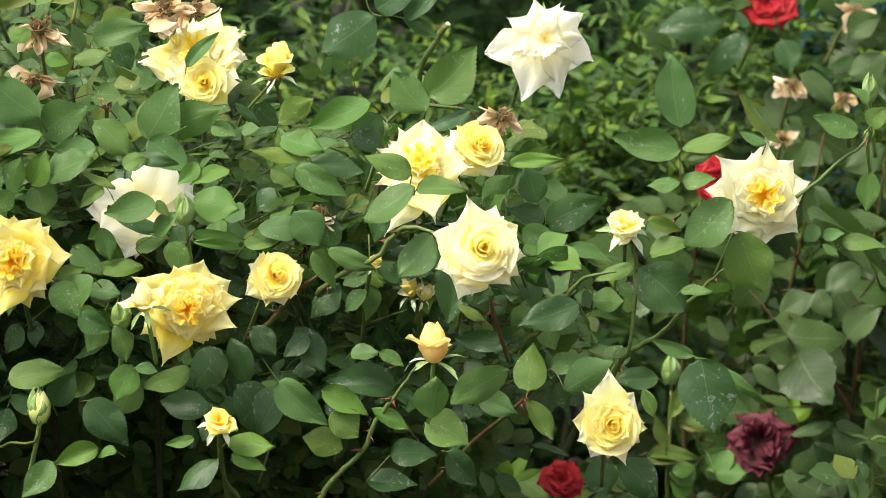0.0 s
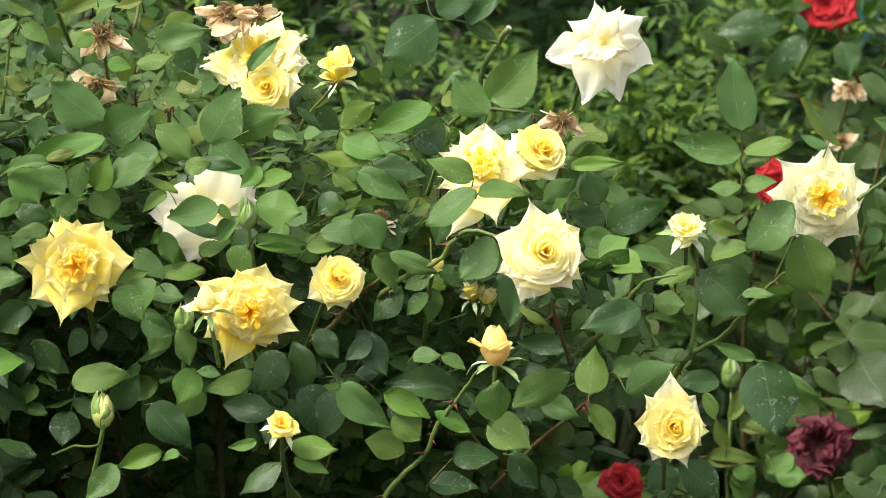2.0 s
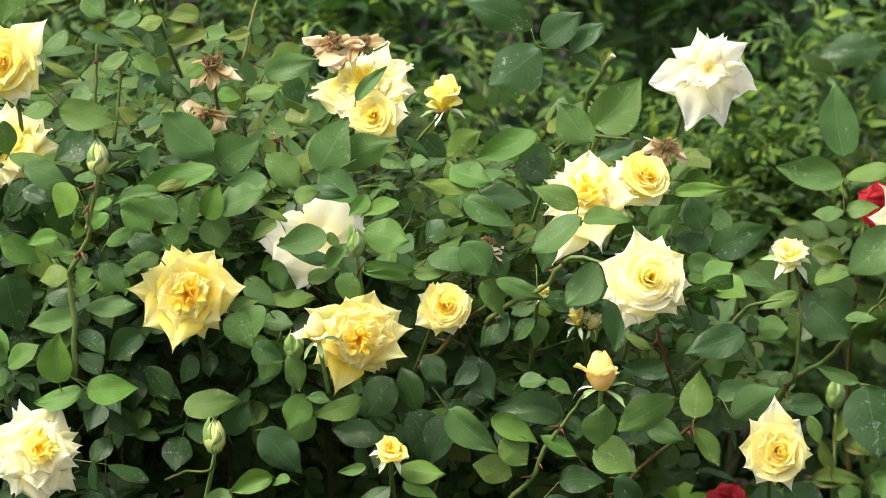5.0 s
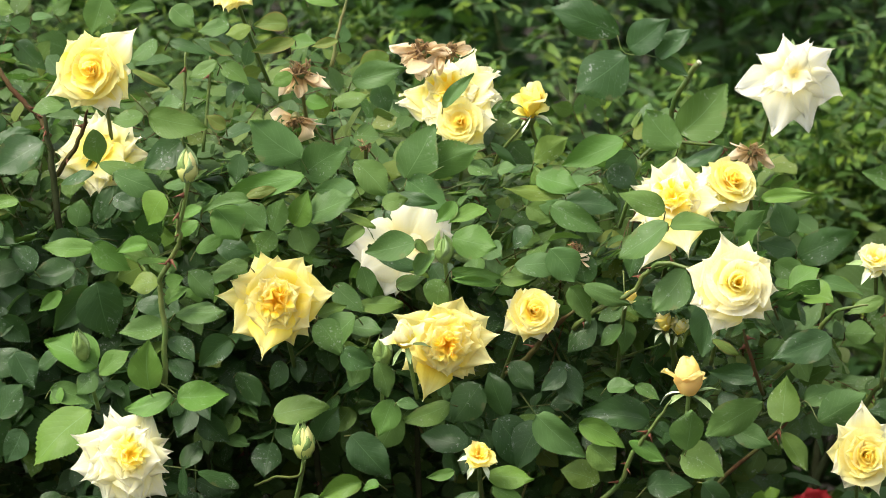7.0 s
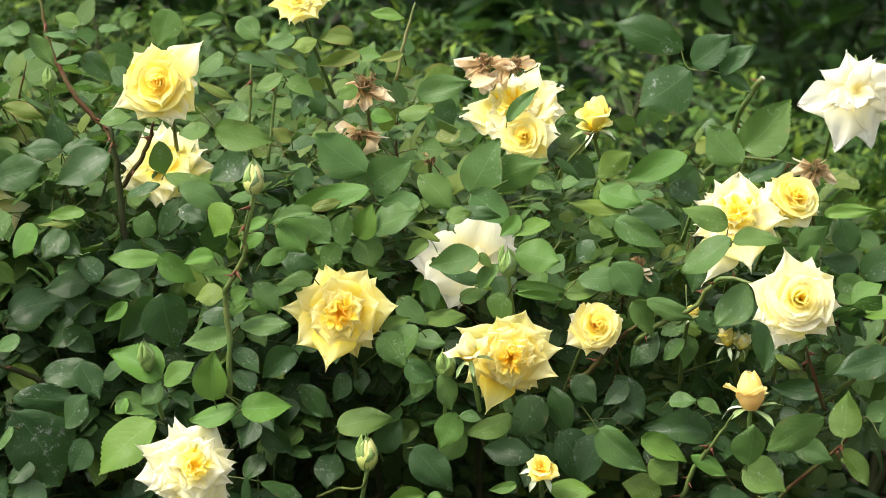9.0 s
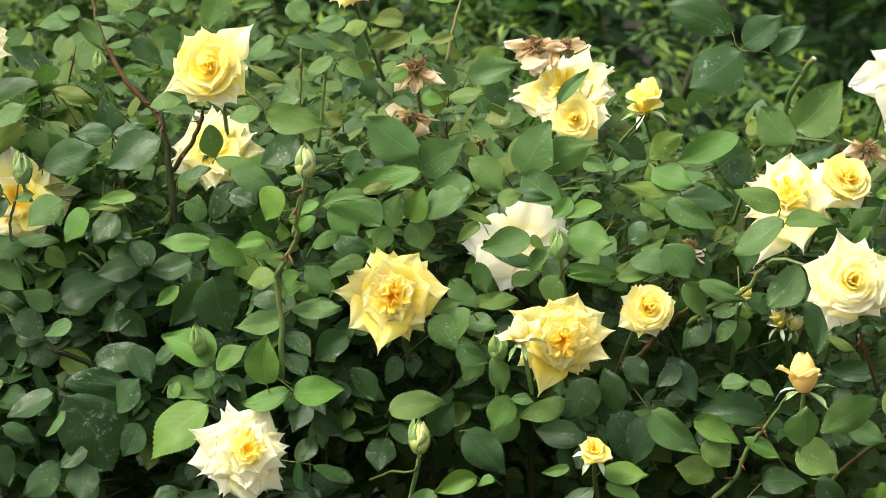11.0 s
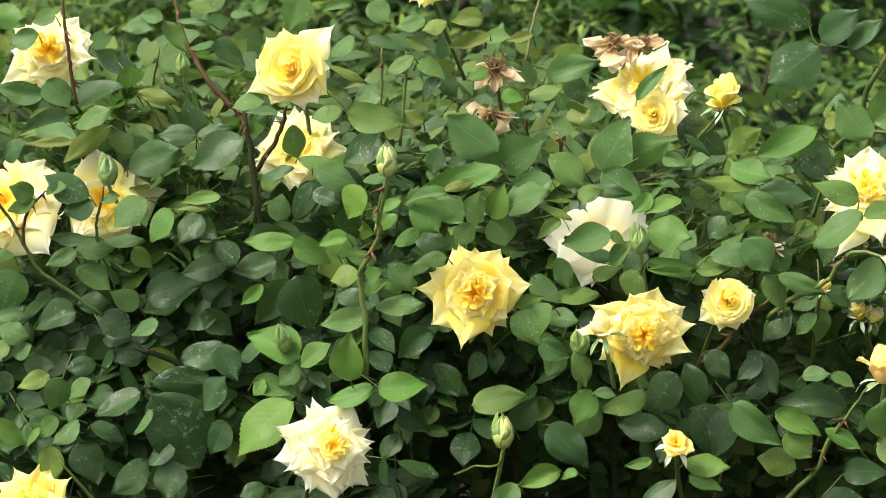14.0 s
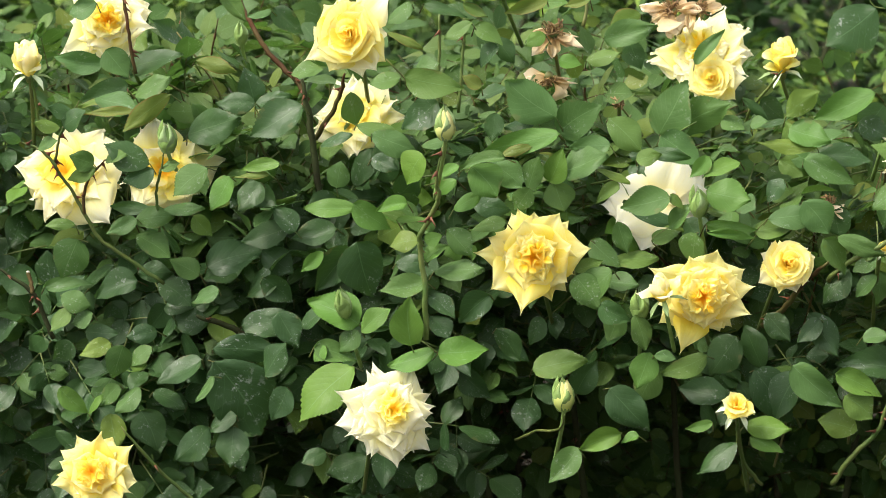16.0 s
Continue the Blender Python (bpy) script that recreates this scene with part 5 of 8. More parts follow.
leaf(YELLOW_BUSH, [(-0.458, 3.934, 1.124), (-0.459, 3.898, 1.145)], [((-0.459, 3.898, 1.145), (-0.496, 3.891, 1.136), 0.28)], 2014, LEAF_OLD_SHADED)
leaf(YELLOW_BUSH, [(-0.464, 3.811, 1.101), (-0.483, 3.776, 1.115)], [((-0.483, 3.776, 1.115), (-0.537, 3.775, 1.112), 0.18)], 2015, LEAF)
leaf(YELLOW_BUSH, [(-0.537, 3.823, 1.084), (-0.522, 3.786, 1.107)], [((-0.522, 3.786, 1.107), (-0.493, 3.773, 1.076), 0.52)], 2016, LEAF_FRESH)
leaf(YELLOW_BUSH, [(-0.517, 3.853, 1.093), (-0.501, 3.817, 1.104)], [((-0.501, 3.817, 1.104), (-0.470, 3.812, 1.078), 0.45)], 2017, LEAF)
leaf(YELLOW_BUSH, [(-0.480, 3.905, 1.034), (-0.470, 3.869, 1.066)], [((-0.470, 3.869, 1.066), (-0.454, 3.859, 1.108), 0.36)], 2018, LEAF)
leaf(YELLOW_BUSH, [(-0.452, 3.919, 1.049), (-0.446, 3.882, 1.075)], [((-0.446, 3.882, 1.075), (-0.431, 3.869, 1.112), 0.4)], 2019, LEAF_FRESH)
leaf(YELLOW_BUSH, [(-0.447, 3.917, 1.057), (-0.430, 3.881, 1.086)], [((-0.430, 3.881, 1.086), (-0.377, 3.868, 1.105), 0.43)], 2020, LEAF)
leaf(YELLOW_BUSH, [(-0.454, 3.919, 1.051), (-0.441, 3.882, 1.075)], [((-0.441, 3.882, 1.075), (-0.430, 3.871, 1.042), 0.52)], 2021, LEAF)
leaf(YELLOW_BUSH, [(-0.367, 3.920, 1.085), (-0.376, 3.885, 1.114)], [((-0.376, 3.885, 1.114), (-0.423, 3.885, 1.114), 0.28)], 2022, LEAF)
leaf(YELLOW_BUSH, [(-0.398, 3.918, 1.071), (-0.393, 3.882, 1.089)], [((-0.393, 3.882, 1.089), (-0.354, 3.872, 1.077), 0.2)], 2023, LEAF)
leaf(YELLOW_BUSH, [(-0.472, 3.885, 1.058), (-0.465, 3.851, 1.072)], [((-0.465, 3.851, 1.072), (-0.484, 3.851, 1.047), 0.45)], 2024, LEAF)
leaf(YELLOW_BUSH, [(-0.371, 3.910, 1.058), (-0.367, 3.874, 1.071)], [((-0.367, 3.874, 1.071), (-0.393, 3.863, 1.054), 0.28)], 2025, LEAF)
leaf(YELLOW_BUSH, [(-0.387, 3.940, 1.130), (-0.379, 3.903, 1.143)], [((-0.379, 3.903, 1.143), (-0.342, 3.891, 1.108), 0.37)], 2026, LEAF)
leaf(YELLOW_BUSH, [(-0.537, 3.879, 1.041), (-0.530, 3.842, 1.061)], [((-0.530, 3.842, 1.061), (-0.488, 3.831, 1.051), 0.34)], 2027, LEAF_OLD_SHADED)
leaf(YELLOW_BUSH, [(-0.561, 3.827, 1.033), (-0.545, 3.791, 1.058)], [((-0.545, 3.791, 1.058), (-0.513, 3.785, 1.078), 0.28)], 2028, LEAF_FRESH)
leaf(YELLOW_BUSH, [(-0.494, 3.890, 1.134), (-0.501, 3.855, 1.158)], [((-0.501, 3.855, 1.158), (-0.506, 3.853, 1.125), 0.39)], 2029, LEAF_OLD_SHADED)
leaf(YELLOW_BUSH, [(-0.661, 3.908, 1.089), (-0.646, 3.872, 1.109)], [((-0.646, 3.872, 1.109), (-0.614, 3.863, 1.095), 0.34)], 2030, LEAF_OLD_SHADED)
leaf(YELLOW_BUSH, [(-0.513, 3.852, 1.168), (-0.511, 3.817, 1.191)], [((-0.511, 3.817, 1.191), (-0.532, 3.812, 1.205), 0.34)], 2031, LEAF_OLIVE)
leaf(YELLOW_BUSH, [(-0.320, 4.007, 1.085), (-0.327, 3.969, 1.116)], [((-0.327, 3.969, 1.116), (-0.300, 3.947, 1.176), 0.43)], 2032, LEAF)
leaf(YELLOW_BUSH, [(-0.321, 4.012, 1.096), (-0.310, 3.975, 1.120)], [((-0.310, 3.975, 1.120), (-0.243, 3.960, 1.150), 0.3)], 2033, LEAF)
leaf(YELLOW_BUSH, [(-0.333, 3.969, 1.094), (-0.323, 3.934, 1.118)], [((-0.323, 3.934, 1.118), (-0.276, 3.935, 1.083), 0.37)], 2034, LEAF)
leaf(YELLOW_BUSH, [(-0.259, 4.005, 1.113), (-0.255, 3.969, 1.131)], [((-0.255, 3.969, 1.131), (-0.228, 3.962, 1.119), 0.45)], 2035, LEAF)
leaf(YELLOW_BUSH, [(-0.230, 4.025, 1.130), (-0.232, 3.990, 1.153)], [((-0.232, 3.990, 1.153), (-0.202, 3.992, 1.125), 0.15)], 2036, LEAF_OLD_SHADED)
leaf(YELLOW_BUSH, [(-0.219, 3.986, 1.099), (-0.222, 3.951, 1.125)], [((-0.222, 3.951, 1.125), (-0.202, 3.946, 1.130), 0.45)], 2037, LEAF)
leaf(YELLOW_BUSH, [(-0.191, 4.000, 1.105), (-0.181, 3.963, 1.134)], [((-0.181, 3.963, 1.134), (-0.143, 3.952, 1.161), 0.34)], 2038, LEAF)
leaf(YELLOW_BUSH, [(-0.063, 4.038, 1.129), (-0.080, 4.002, 1.152)], [((-0.080, 4.002, 1.152), (-0.153, 3.997, 1.132), 0.22)], 2039, LEAF_FRESH)
leaf(YELLOW_BUSH, [(-0.182, 4.000, 1.097), (-0.179, 3.963, 1.118)], [((-0.179, 3.963, 1.118), (-0.131, 3.951, 1.103), 0.38)], 2040, LEAF_FRESH)
leaf(YELLOW_BUSH, [(-0.142, 3.987, 1.070), (-0.147, 3.952, 1.097)], [((-0.147, 3.952, 1.097), (-0.215, 3.949, 1.111), 0.15)], 2041, LEAF)
leaf(YELLOW_BUSH, [(-0.167, 3.971, 1.063), (-0.162, 3.933, 1.087)], [((-0.162, 3.933, 1.087), (-0.105, 3.919, 1.062), 0.28)], 2042, LEAF)
leaf(YELLOW_BUSH, [(-0.159, 4.033, 1.055), (-0.155, 3.996, 1.082)], [((-0.155, 3.996, 1.082), (-0.087, 3.987, 1.081), 0.22)], 2043, LEAF_OLD_SHADED)
leaf(YELLOW_BUSH, [(-0.058, 4.066, 1.116), (-0.071, 4.029, 1.136)], [((-0.071, 4.029, 1.136), (-0.100, 4.020, 1.101), 0.45)], 2044, LEAF_OLD_SHADED)
leaf(YELLOW_BUSH, [(-0.225, 3.935, 1.067), (-0.232, 3.898, 1.089)], [((-0.232, 3.898, 1.089), (-0.273, 3.881, 1.082), 0.25)], 2045, LEAF_FRESH)
leaf(YELLOW_BUSH, [(-0.265, 3.880, 1.044), (-0.268, 3.844, 1.064)], [((-0.268, 3.844, 1.064), (-0.218, 3.835, 1.053), 0.39)], 2046, LEAF_FRESH)
leaf(YELLOW_BUSH, [(-0.296, 3.895, 1.040), (-0.309, 3.858, 1.057)], [((-0.309, 3.858, 1.057), (-0.363, 3.845, 1.053), 0.31)], 2047, LEAF)
leaf(YELLOW_BUSH, [(-0.308, 3.893, 1.041), (-0.309, 3.857, 1.060)], [((-0.309, 3.857, 1.060), (-0.294, 3.853, 1.046), 0.34)], 2048, LEAF_OLIVE)
leaf(YELLOW_BUSH, [(-0.178, 3.970, 1.042), (-0.185, 3.934, 1.064)], [((-0.185, 3.934, 1.064), (-0.207, 3.927, 1.043), 0.39)], 2049, LEAF_OLD_SHADED)
leaf(YELLOW_BUSH, [(-0.350, 3.922, 1.079), (-0.348, 3.887, 1.096)], [((-0.348, 3.887, 1.096), (-0.320, 3.883, 1.104), 0.39)], 2051, LEAF)
leaf(YELLOW_BUSH, [(-0.025, 4.093, 1.114), (-0.019, 4.058, 1.137)], [((-0.019, 4.058, 1.137), (-0.056, 4.056, 1.182), 0.43)], 2052, LEAF)
leaf(YELLOW_BUSH, [(-0.032, 4.095, 1.129), (-0.016, 4.060, 1.153)], [((-0.016, 4.060, 1.153), (0.038, 4.062, 1.209), 0.4)], 2053, LEAF)
leaf(YELLOW_BUSH, [(0.043, 4.094, 1.115), (0.032, 4.058, 1.137)], [((0.032, 4.058, 1.137), (-0.020, 4.054, 1.119), 0.28)], 2054, LEAF_OLD_SHADED)
leaf(YELLOW_BUSH, [(-0.038, 3.957, 1.056), (-0.034, 3.920, 1.081)], [((-0.034, 3.920, 1.081), (-0.084, 3.909, 1.105), 0.28)], 2055, LEAF)
leaf(YELLOW_BUSH, [(-0.032, 3.928, 1.049), (-0.031, 3.892, 1.071)], [((-0.031, 3.892, 1.071), (-0.089, 3.889, 1.038), 0.31)], 2056, LEAF)
leaf(YELLOW_BUSH, [(-0.035, 3.939, 1.050), (-0.029, 3.904, 1.067)], [((-0.029, 3.904, 1.067), (0.025, 3.908, 1.066), 0.26)], 2057, LEAF)
leaf(YELLOW_BUSH, [(0.040, 4.031, 1.009), (0.044, 3.996, 1.043)], [((0.044, 3.996, 1.043), (0.079, 3.993, 1.070), 0.31)], 2058, LEAF)
leaf(YELLOW_BUSH, [(0.071, 4.074, 1.056), (0.074, 4.037, 1.081)], [((0.074, 4.037, 1.081), (0.138, 4.027, 1.085), 0.15)], 2059, LEAF_FRESH)
leaf(YELLOW_BUSH, [(0.113, 4.105, 1.002), (0.108, 4.070, 1.032)], [((0.108, 4.070, 1.032), (0.092, 4.072, 1.074), 0.45)], 2060, LEAF_OLD_SHADED)
leaf(YELLOW_BUSH, [(0.111, 4.113, 0.982), (0.117, 4.074, 1.007)], [((0.117, 4.074, 1.007), (0.180, 4.048, 1.040), 0.29)], 2061, LEAF_OLD_SHADED)
leaf(YELLOW_BUSH, [(0.114, 4.108, 0.989), (0.116, 4.072, 1.014)], [((0.116, 4.072, 1.014), (0.071, 4.071, 1.025), 0.34)], 2062, LEAF_OLD_SHADED)
leaf(YELLOW_BUSH, [(-0.112, 4.055, 1.101), (-0.100, 4.019, 1.118)], [((-0.100, 4.019, 1.118), (-0.065, 4.016, 1.098), 0.39)], 2064, LEAF_OLD_SHADED)
leaf(YELLOW_BUSH, [(-0.174, 3.879, 0.844), (-0.178, 3.842, 0.866)], [((-0.178, 3.842, 0.866), (-0.126, 3.829, 0.820), 0.3)], 2065, LEAF)
leaf(YELLOW_BUSH, [(-0.127, 3.877, 0.837), (-0.131, 3.842, 0.856)], [((-0.131, 3.842, 0.856), (-0.080, 3.838, 0.831), 0.25)], 2066, LEAF_FRESH)
leaf(YELLOW_BUSH, [(-0.071, 3.872, 0.819), (-0.077, 3.837, 0.837)], [((-0.077, 3.837, 0.837), (-0.036, 3.835, 0.814), 0.22)], 2067, LEAF_FRESH)
leaf(YELLOW_BUSH, [(-0.115, 3.913, 0.866), (-0.101, 3.878, 0.890)], [((-0.101, 3.878, 0.890), (-0.069, 3.876, 0.891), 0.39)], 2068, LEAF)
leaf(YELLOW_BUSH, [(-0.066, 3.905, 0.869), (-0.069, 3.870, 0.893)], [((-0.069, 3.870, 0.893), (-0.042, 3.869, 0.877), 0.28)], 2069, LEAF)
leaf(YELLOW_BUSH, [(0.075, 3.875, 0.856), (0.071, 3.840, 0.879)], [((0.071, 3.840, 0.879), (0.009, 3.837, 0.840), 0.31)], 2070, LEAF)
leaf(YELLOW_BUSH, [(-0.020, 3.857, 0.804), (-0.013, 3.822, 0.829)], [((-0.013, 3.822, 0.829), (-0.007, 3.817, 0.875), 0.45)], 2071, LEAF)
leaf(YELLOW_BUSH, [(-0.024, 3.870, 0.802), (-0.019, 3.834, 0.822)], [((-0.019, 3.834, 0.822), (0.029, 3.826, 0.804), 0.47)], 2072, LEAF)
leaf(YELLOW_BUSH, [(0.021, 3.929, 0.978), (0.014, 3.892, 0.986)], [((0.014, 3.892, 0.986), (0.005, 3.880, 0.923), 0.34)], 2073, LEAF_OLD_SHADED)
leaf(YELLOW_BUSH, [(-0.164, 3.929, 0.905), (-0.160, 3.893, 0.917)], [((-0.160, 3.893, 0.917), (-0.129, 3.886, 0.867), 0.28)], 2074, LEAF_OLD_SHADED)
leaf(YELLOW_BUSH, [(-0.127, 3.874, 0.814), (-0.122, 3.839, 0.831)], [((-0.122, 3.839, 0.831), (-0.091, 3.835, 0.806), 0.45)], 2075, LEAF)
leaf(YELLOW_BUSH, [(-0.222, 3.937, 0.902), (-0.208, 3.901, 0.916)], [((-0.208, 3.901, 0.916), (-0.182, 3.892, 0.885), 0.39)], 2076, LEAF_OLD_SHADED)
leaf(YELLOW_BUSH, [(-0.134, 3.922, 0.891), (-0.147, 3.886, 0.910)], [((-0.147, 3.886, 0.910), (-0.174, 3.876, 0.887), 0.34)], 2077, LEAF_OLD_SHADED)
leaf(YELLOW_BUSH, [(-0.169, 3.910, 0.838), (-0.173, 3.874, 0.853)], [((-0.173, 3.874, 0.853), (-0.208, 3.866, 0.801), 0.34)], 2078, LEAF_OLD_SHADED)
leaf(YELLOW_BUSH, [(0.077, 3.935, 0.868), (0.069, 3.898, 0.898)], [((0.069, 3.898, 0.898), (0.015, 3.887, 0.907), 0.22)], 2079, LEAF_OLD_SHADED)
leaf(YELLOW_BUSH, [(0.020, 3.897, 0.931), (0.016, 3.862, 0.946)], [((0.016, 3.862, 0.946), (0.047, 3.860, 0.930), 0.22)], 2080, LEAF_OLIVE)
leaf(YELLOW_BUSH, [(0.024, 3.911, 0.817), (0.040, 3.875, 0.842)], [((0.040, 3.875, 0.842), (0.081, 3.866, 0.825), 0.34)], 2081, LEAF)
leaf(YELLOW_BUSH, [(-0.048, 3.931, 0.820), (-0.054, 3.894, 0.849)], [((-0.054, 3.894, 0.849), (-0.129, 3.883, 0.864), 0.28)], 2082, LEAF_OLD_SHADED)
leaf(YELLOW_BUSH, [(-0.477, 3.848, 0.848), (-0.467, 3.812, 0.873)], [((-0.467, 3.812, 0.873), (-0.407, 3.807, 0.888), 0.31)], 2083, LEAF)
leaf(YELLOW_BUSH, [(-0.341, 3.856, 0.870), (-0.335, 3.820, 0.888)], [((-0.335, 3.820, 0.888), (-0.351, 3.817, 0.848), 0.43)], 2084, LEAF_FRESH)
leaf(YELLOW_BUSH, [(-0.333, 3.871, 0.846), (-0.330, 3.835, 0.868)], [((-0.330, 3.835, 0.868), (-0.352, 3.834, 0.829), 0.39)], 2085, LEAF)
leaf(YELLOW_BUSH, [(-0.345, 3.849, 0.861), (-0.330, 3.813, 0.886)], [((-0.330, 3.813, 0.886), (-0.306, 3.808, 0.883), 0.28)], 2086, LEAF)
leaf(YELLOW_BUSH, [(-0.261, 3.891, 0.864), (-0.274, 3.853, 0.877)], [((-0.274, 3.853, 0.877), (-0.324, 3.831, 0.862), 0.34)], 2087, LEAF)
leaf(YELLOW_BUSH, [(-0.349, 3.848, 0.908), (-0.350, 3.813, 0.932)], [((-0.350, 3.813, 0.932), (-0.337, 3.809, 0.893), 0.34)], 2088, LEAF)
leaf(YELLOW_BUSH, [(-0.400, 3.856, 0.917), (-0.390, 3.821, 0.943)], [((-0.390, 3.821, 0.943), (-0.356, 3.820, 0.924), 0.39)], 2089, LEAF)
leaf(YELLOW_BUSH, [(-0.239, 3.927, 0.882), (-0.242, 3.891, 0.892)], [((-0.242, 3.891, 0.892), (-0.274, 3.886, 0.849), 0.39)], 2090, LEAF_OLD_SHADED)
leaf(YELLOW_BUSH, [(-0.221, 3.932, 0.825), (-0.215, 3.898, 0.853)], [((-0.215, 3.898, 0.853), (-0.236, 3.898, 0.901), 0.39)], 2091, LEAF_OLD_SHADED)
leaf(YELLOW_BUSH, [(-0.245, 3.911, 0.796), (-0.255, 3.877, 0.825)], [((-0.255, 3.877, 0.825), (-0.309, 3.884, 0.843), 0.31)], 2092, LEAF_OLD_SHADED)
leaf(YELLOW_BUSH, [(-0.360, 3.801, 0.791), (-0.366, 3.765, 0.808)], [((-0.366, 3.765, 0.808), (-0.414, 3.761, 0.790), 0.28)], 2093, LEAF_FRESH)
leaf(YELLOW_BUSH, [(-0.333, 3.802, 0.784), (-0.347, 3.767, 0.804)], [((-0.347, 3.767, 0.804), (-0.367, 3.764, 0.800), 0.39)], 2094, LEAF_FRESH)
leaf(YELLOW_BUSH, [(-0.248, 3.852, 0.781), (-0.232, 3.816, 0.805)], [((-0.232, 3.816, 0.805), (-0.180, 3.810, 0.799), 0.28)], 2095, LEAF_FRESH)
leaf(YELLOW_BUSH, [(-0.232, 3.850, 0.768), (-0.227, 3.813, 0.791)], [((-0.227, 3.813, 0.791), (-0.190, 3.803, 0.780), 0.28)], 2096, LEAF_FRESH)
leaf(YELLOW_BUSH, [(-0.269, 3.851, 0.782), (-0.268, 3.816, 0.808)], [((-0.268, 3.816, 0.808), (-0.299, 3.813, 0.802), 0.22)], 2097, LEAF_FRESH)
leaf(YELLOW_BUSH, [(-0.236, 3.917, 0.844), (-0.223, 3.882, 0.855)], [((-0.223, 3.882, 0.855), (-0.180, 3.882, 0.797), 0.39)], 2098, LEAF_OLD_SHADED)
leaf(YELLOW_BUSH, [(-0.452, 3.890, 0.906), (-0.459, 3.855, 0.926)], [((-0.459, 3.855, 0.926), (-0.473, 3.853, 0.894), 0.34)], 2099, LEAF_OLD_SHADED)
leaf(YELLOW_BUSH, [(-0.399, 3.854, 0.840), (-0.382, 3.818, 0.849)], [((-0.382, 3.818, 0.849), (-0.339, 3.812, 0.800), 0.34)], 2100, LEAF_OLD_SHADED)
leaf(YELLOW_BUSH, [(-0.417, 3.877, 0.811), (-0.422, 3.841, 0.839)], [((-0.422, 3.841, 0.839), (-0.396, 3.839, 0.877), 0.34)], 2101, LEAF_OLD_SHADED)
leaf(YELLOW_BUSH, [(-0.660, 3.849, 1.033), (-0.657, 3.812, 1.060)], [((-0.657, 3.812, 1.060), (-0.714, 3.800, 1.067), 0.22)], 2102, LEAF_FRESH)
leaf(YELLOW_BUSH, [(-0.647, 3.795, 1.051), (-0.652, 3.761, 1.072)], [((-0.652, 3.761, 1.072), (-0.612, 3.765, 1.041), 0.3)], 2103, LEAF_FRESH)
leaf(YELLOW_BUSH, [(-0.600, 3.805, 1.026), (-0.606, 3.770, 1.051)], [((-0.606, 3.770, 1.051), (-0.572, 3.772, 1.055), 0.17)], 2104, LEAF_FRESH)
leaf(YELLOW_BUSH, [(-0.683, 3.929, 1.008), (-0.694, 3.894, 1.027)], [((-0.694, 3.894, 1.027), (-0.748, 3.890, 1.018), 0.31)], 2105, LEAF_OLD_SHADED)
leaf(YELLOW_BUSH, [(-0.578, 3.834, 1.004), (-0.586, 3.799, 1.024)], [((-0.586, 3.799, 1.024), (-0.620, 3.798, 1.021), 0.47)], 2106, LEAF)
leaf(YELLOW_BUSH, [(-0.663, 3.907, 0.999), (-0.668, 3.872, 1.014)], [((-0.668, 3.872, 1.014), (-0.648, 3.873, 0.950), 0.47)], 2107, LEAF_OLD_SHADED)
leaf(YELLOW_BUSH, [(-0.658, 3.919, 0.991), (-0.673, 3.882, 1.006)], [((-0.673, 3.882, 1.006), (-0.718, 3.871, 0.957), 0.31)], 2108, LEAF_OLD_SHADED)
leaf(YELLOW_BUSH, [(-0.565, 3.830, 0.957), (-0.579, 3.794, 0.977)], [((-0.579, 3.794, 0.977), (-0.632, 3.784, 0.971), 0.27)], 2109, LEAF)
leaf(YELLOW_BUSH, [(-0.651, 3.804, 0.914), (-0.653, 3.771, 0.935)], [((-0.653, 3.771, 0.935), (-0.712, 3.779, 0.968), 0.37)], 2110, LEAF_FRESH)
leaf(YELLOW_BUSH, [(-0.648, 3.794, 0.910), (-0.649, 3.757, 0.929)], [((-0.649, 3.757, 0.929), (-0.617, 3.749, 0.956), 0.3)], 2111, LEAF_FRESH)
leaf(YELLOW_BUSH, [(-0.587, 3.765, 0.887), (-0.590, 3.728, 0.917)], [((-0.590, 3.728, 0.917), (-0.588, 3.714, 0.973), 0.34)], 2112, LEAF_FRESH)
leaf(YELLOW_BUSH, [(-0.578, 3.765, 0.888), (-0.561, 3.730, 0.907)], [((-0.561, 3.730, 0.907), (-0.507, 3.731, 0.916), 0.39)], 2113, LEAF_FRESH)
leaf(YELLOW_BUSH, [(-0.549, 3.770, 0.894), (-0.566, 3.734, 0.909)], [((-0.566, 3.734, 0.909), (-0.618, 3.731, 0.895), 0.31)], 2114, LEAF_FRESH)
leaf(YELLOW_BUSH, [(-0.659, 3.801, 0.914), (-0.654, 3.766, 0.929)], [((-0.654, 3.766, 0.929), (-0.676, 3.767, 0.905), 0.45)], 2115, LEAF)
leaf(YELLOW_BUSH, [(-0.722, 3.799, 0.885), (-0.704, 3.763, 0.912)], [((-0.704, 3.763, 0.912), (-0.657, 3.760, 0.899), 0.28)], 2116, LEAF)
leaf(YELLOW_BUSH, [(-0.642, 3.774, 0.877), (-0.656, 3.736, 0.894)], [((-0.656, 3.736, 0.894), (-0.721, 3.714, 0.843), 0.36)], 2117, LEAF_FRESH)
leaf(YELLOW_BUSH, [(-0.592, 3.863, 0.960), (-0.574, 3.826, 0.985)], [((-0.574, 3.826, 0.985), (-0.515, 3.810, 0.987), 0.29)], 2118, LEAF)
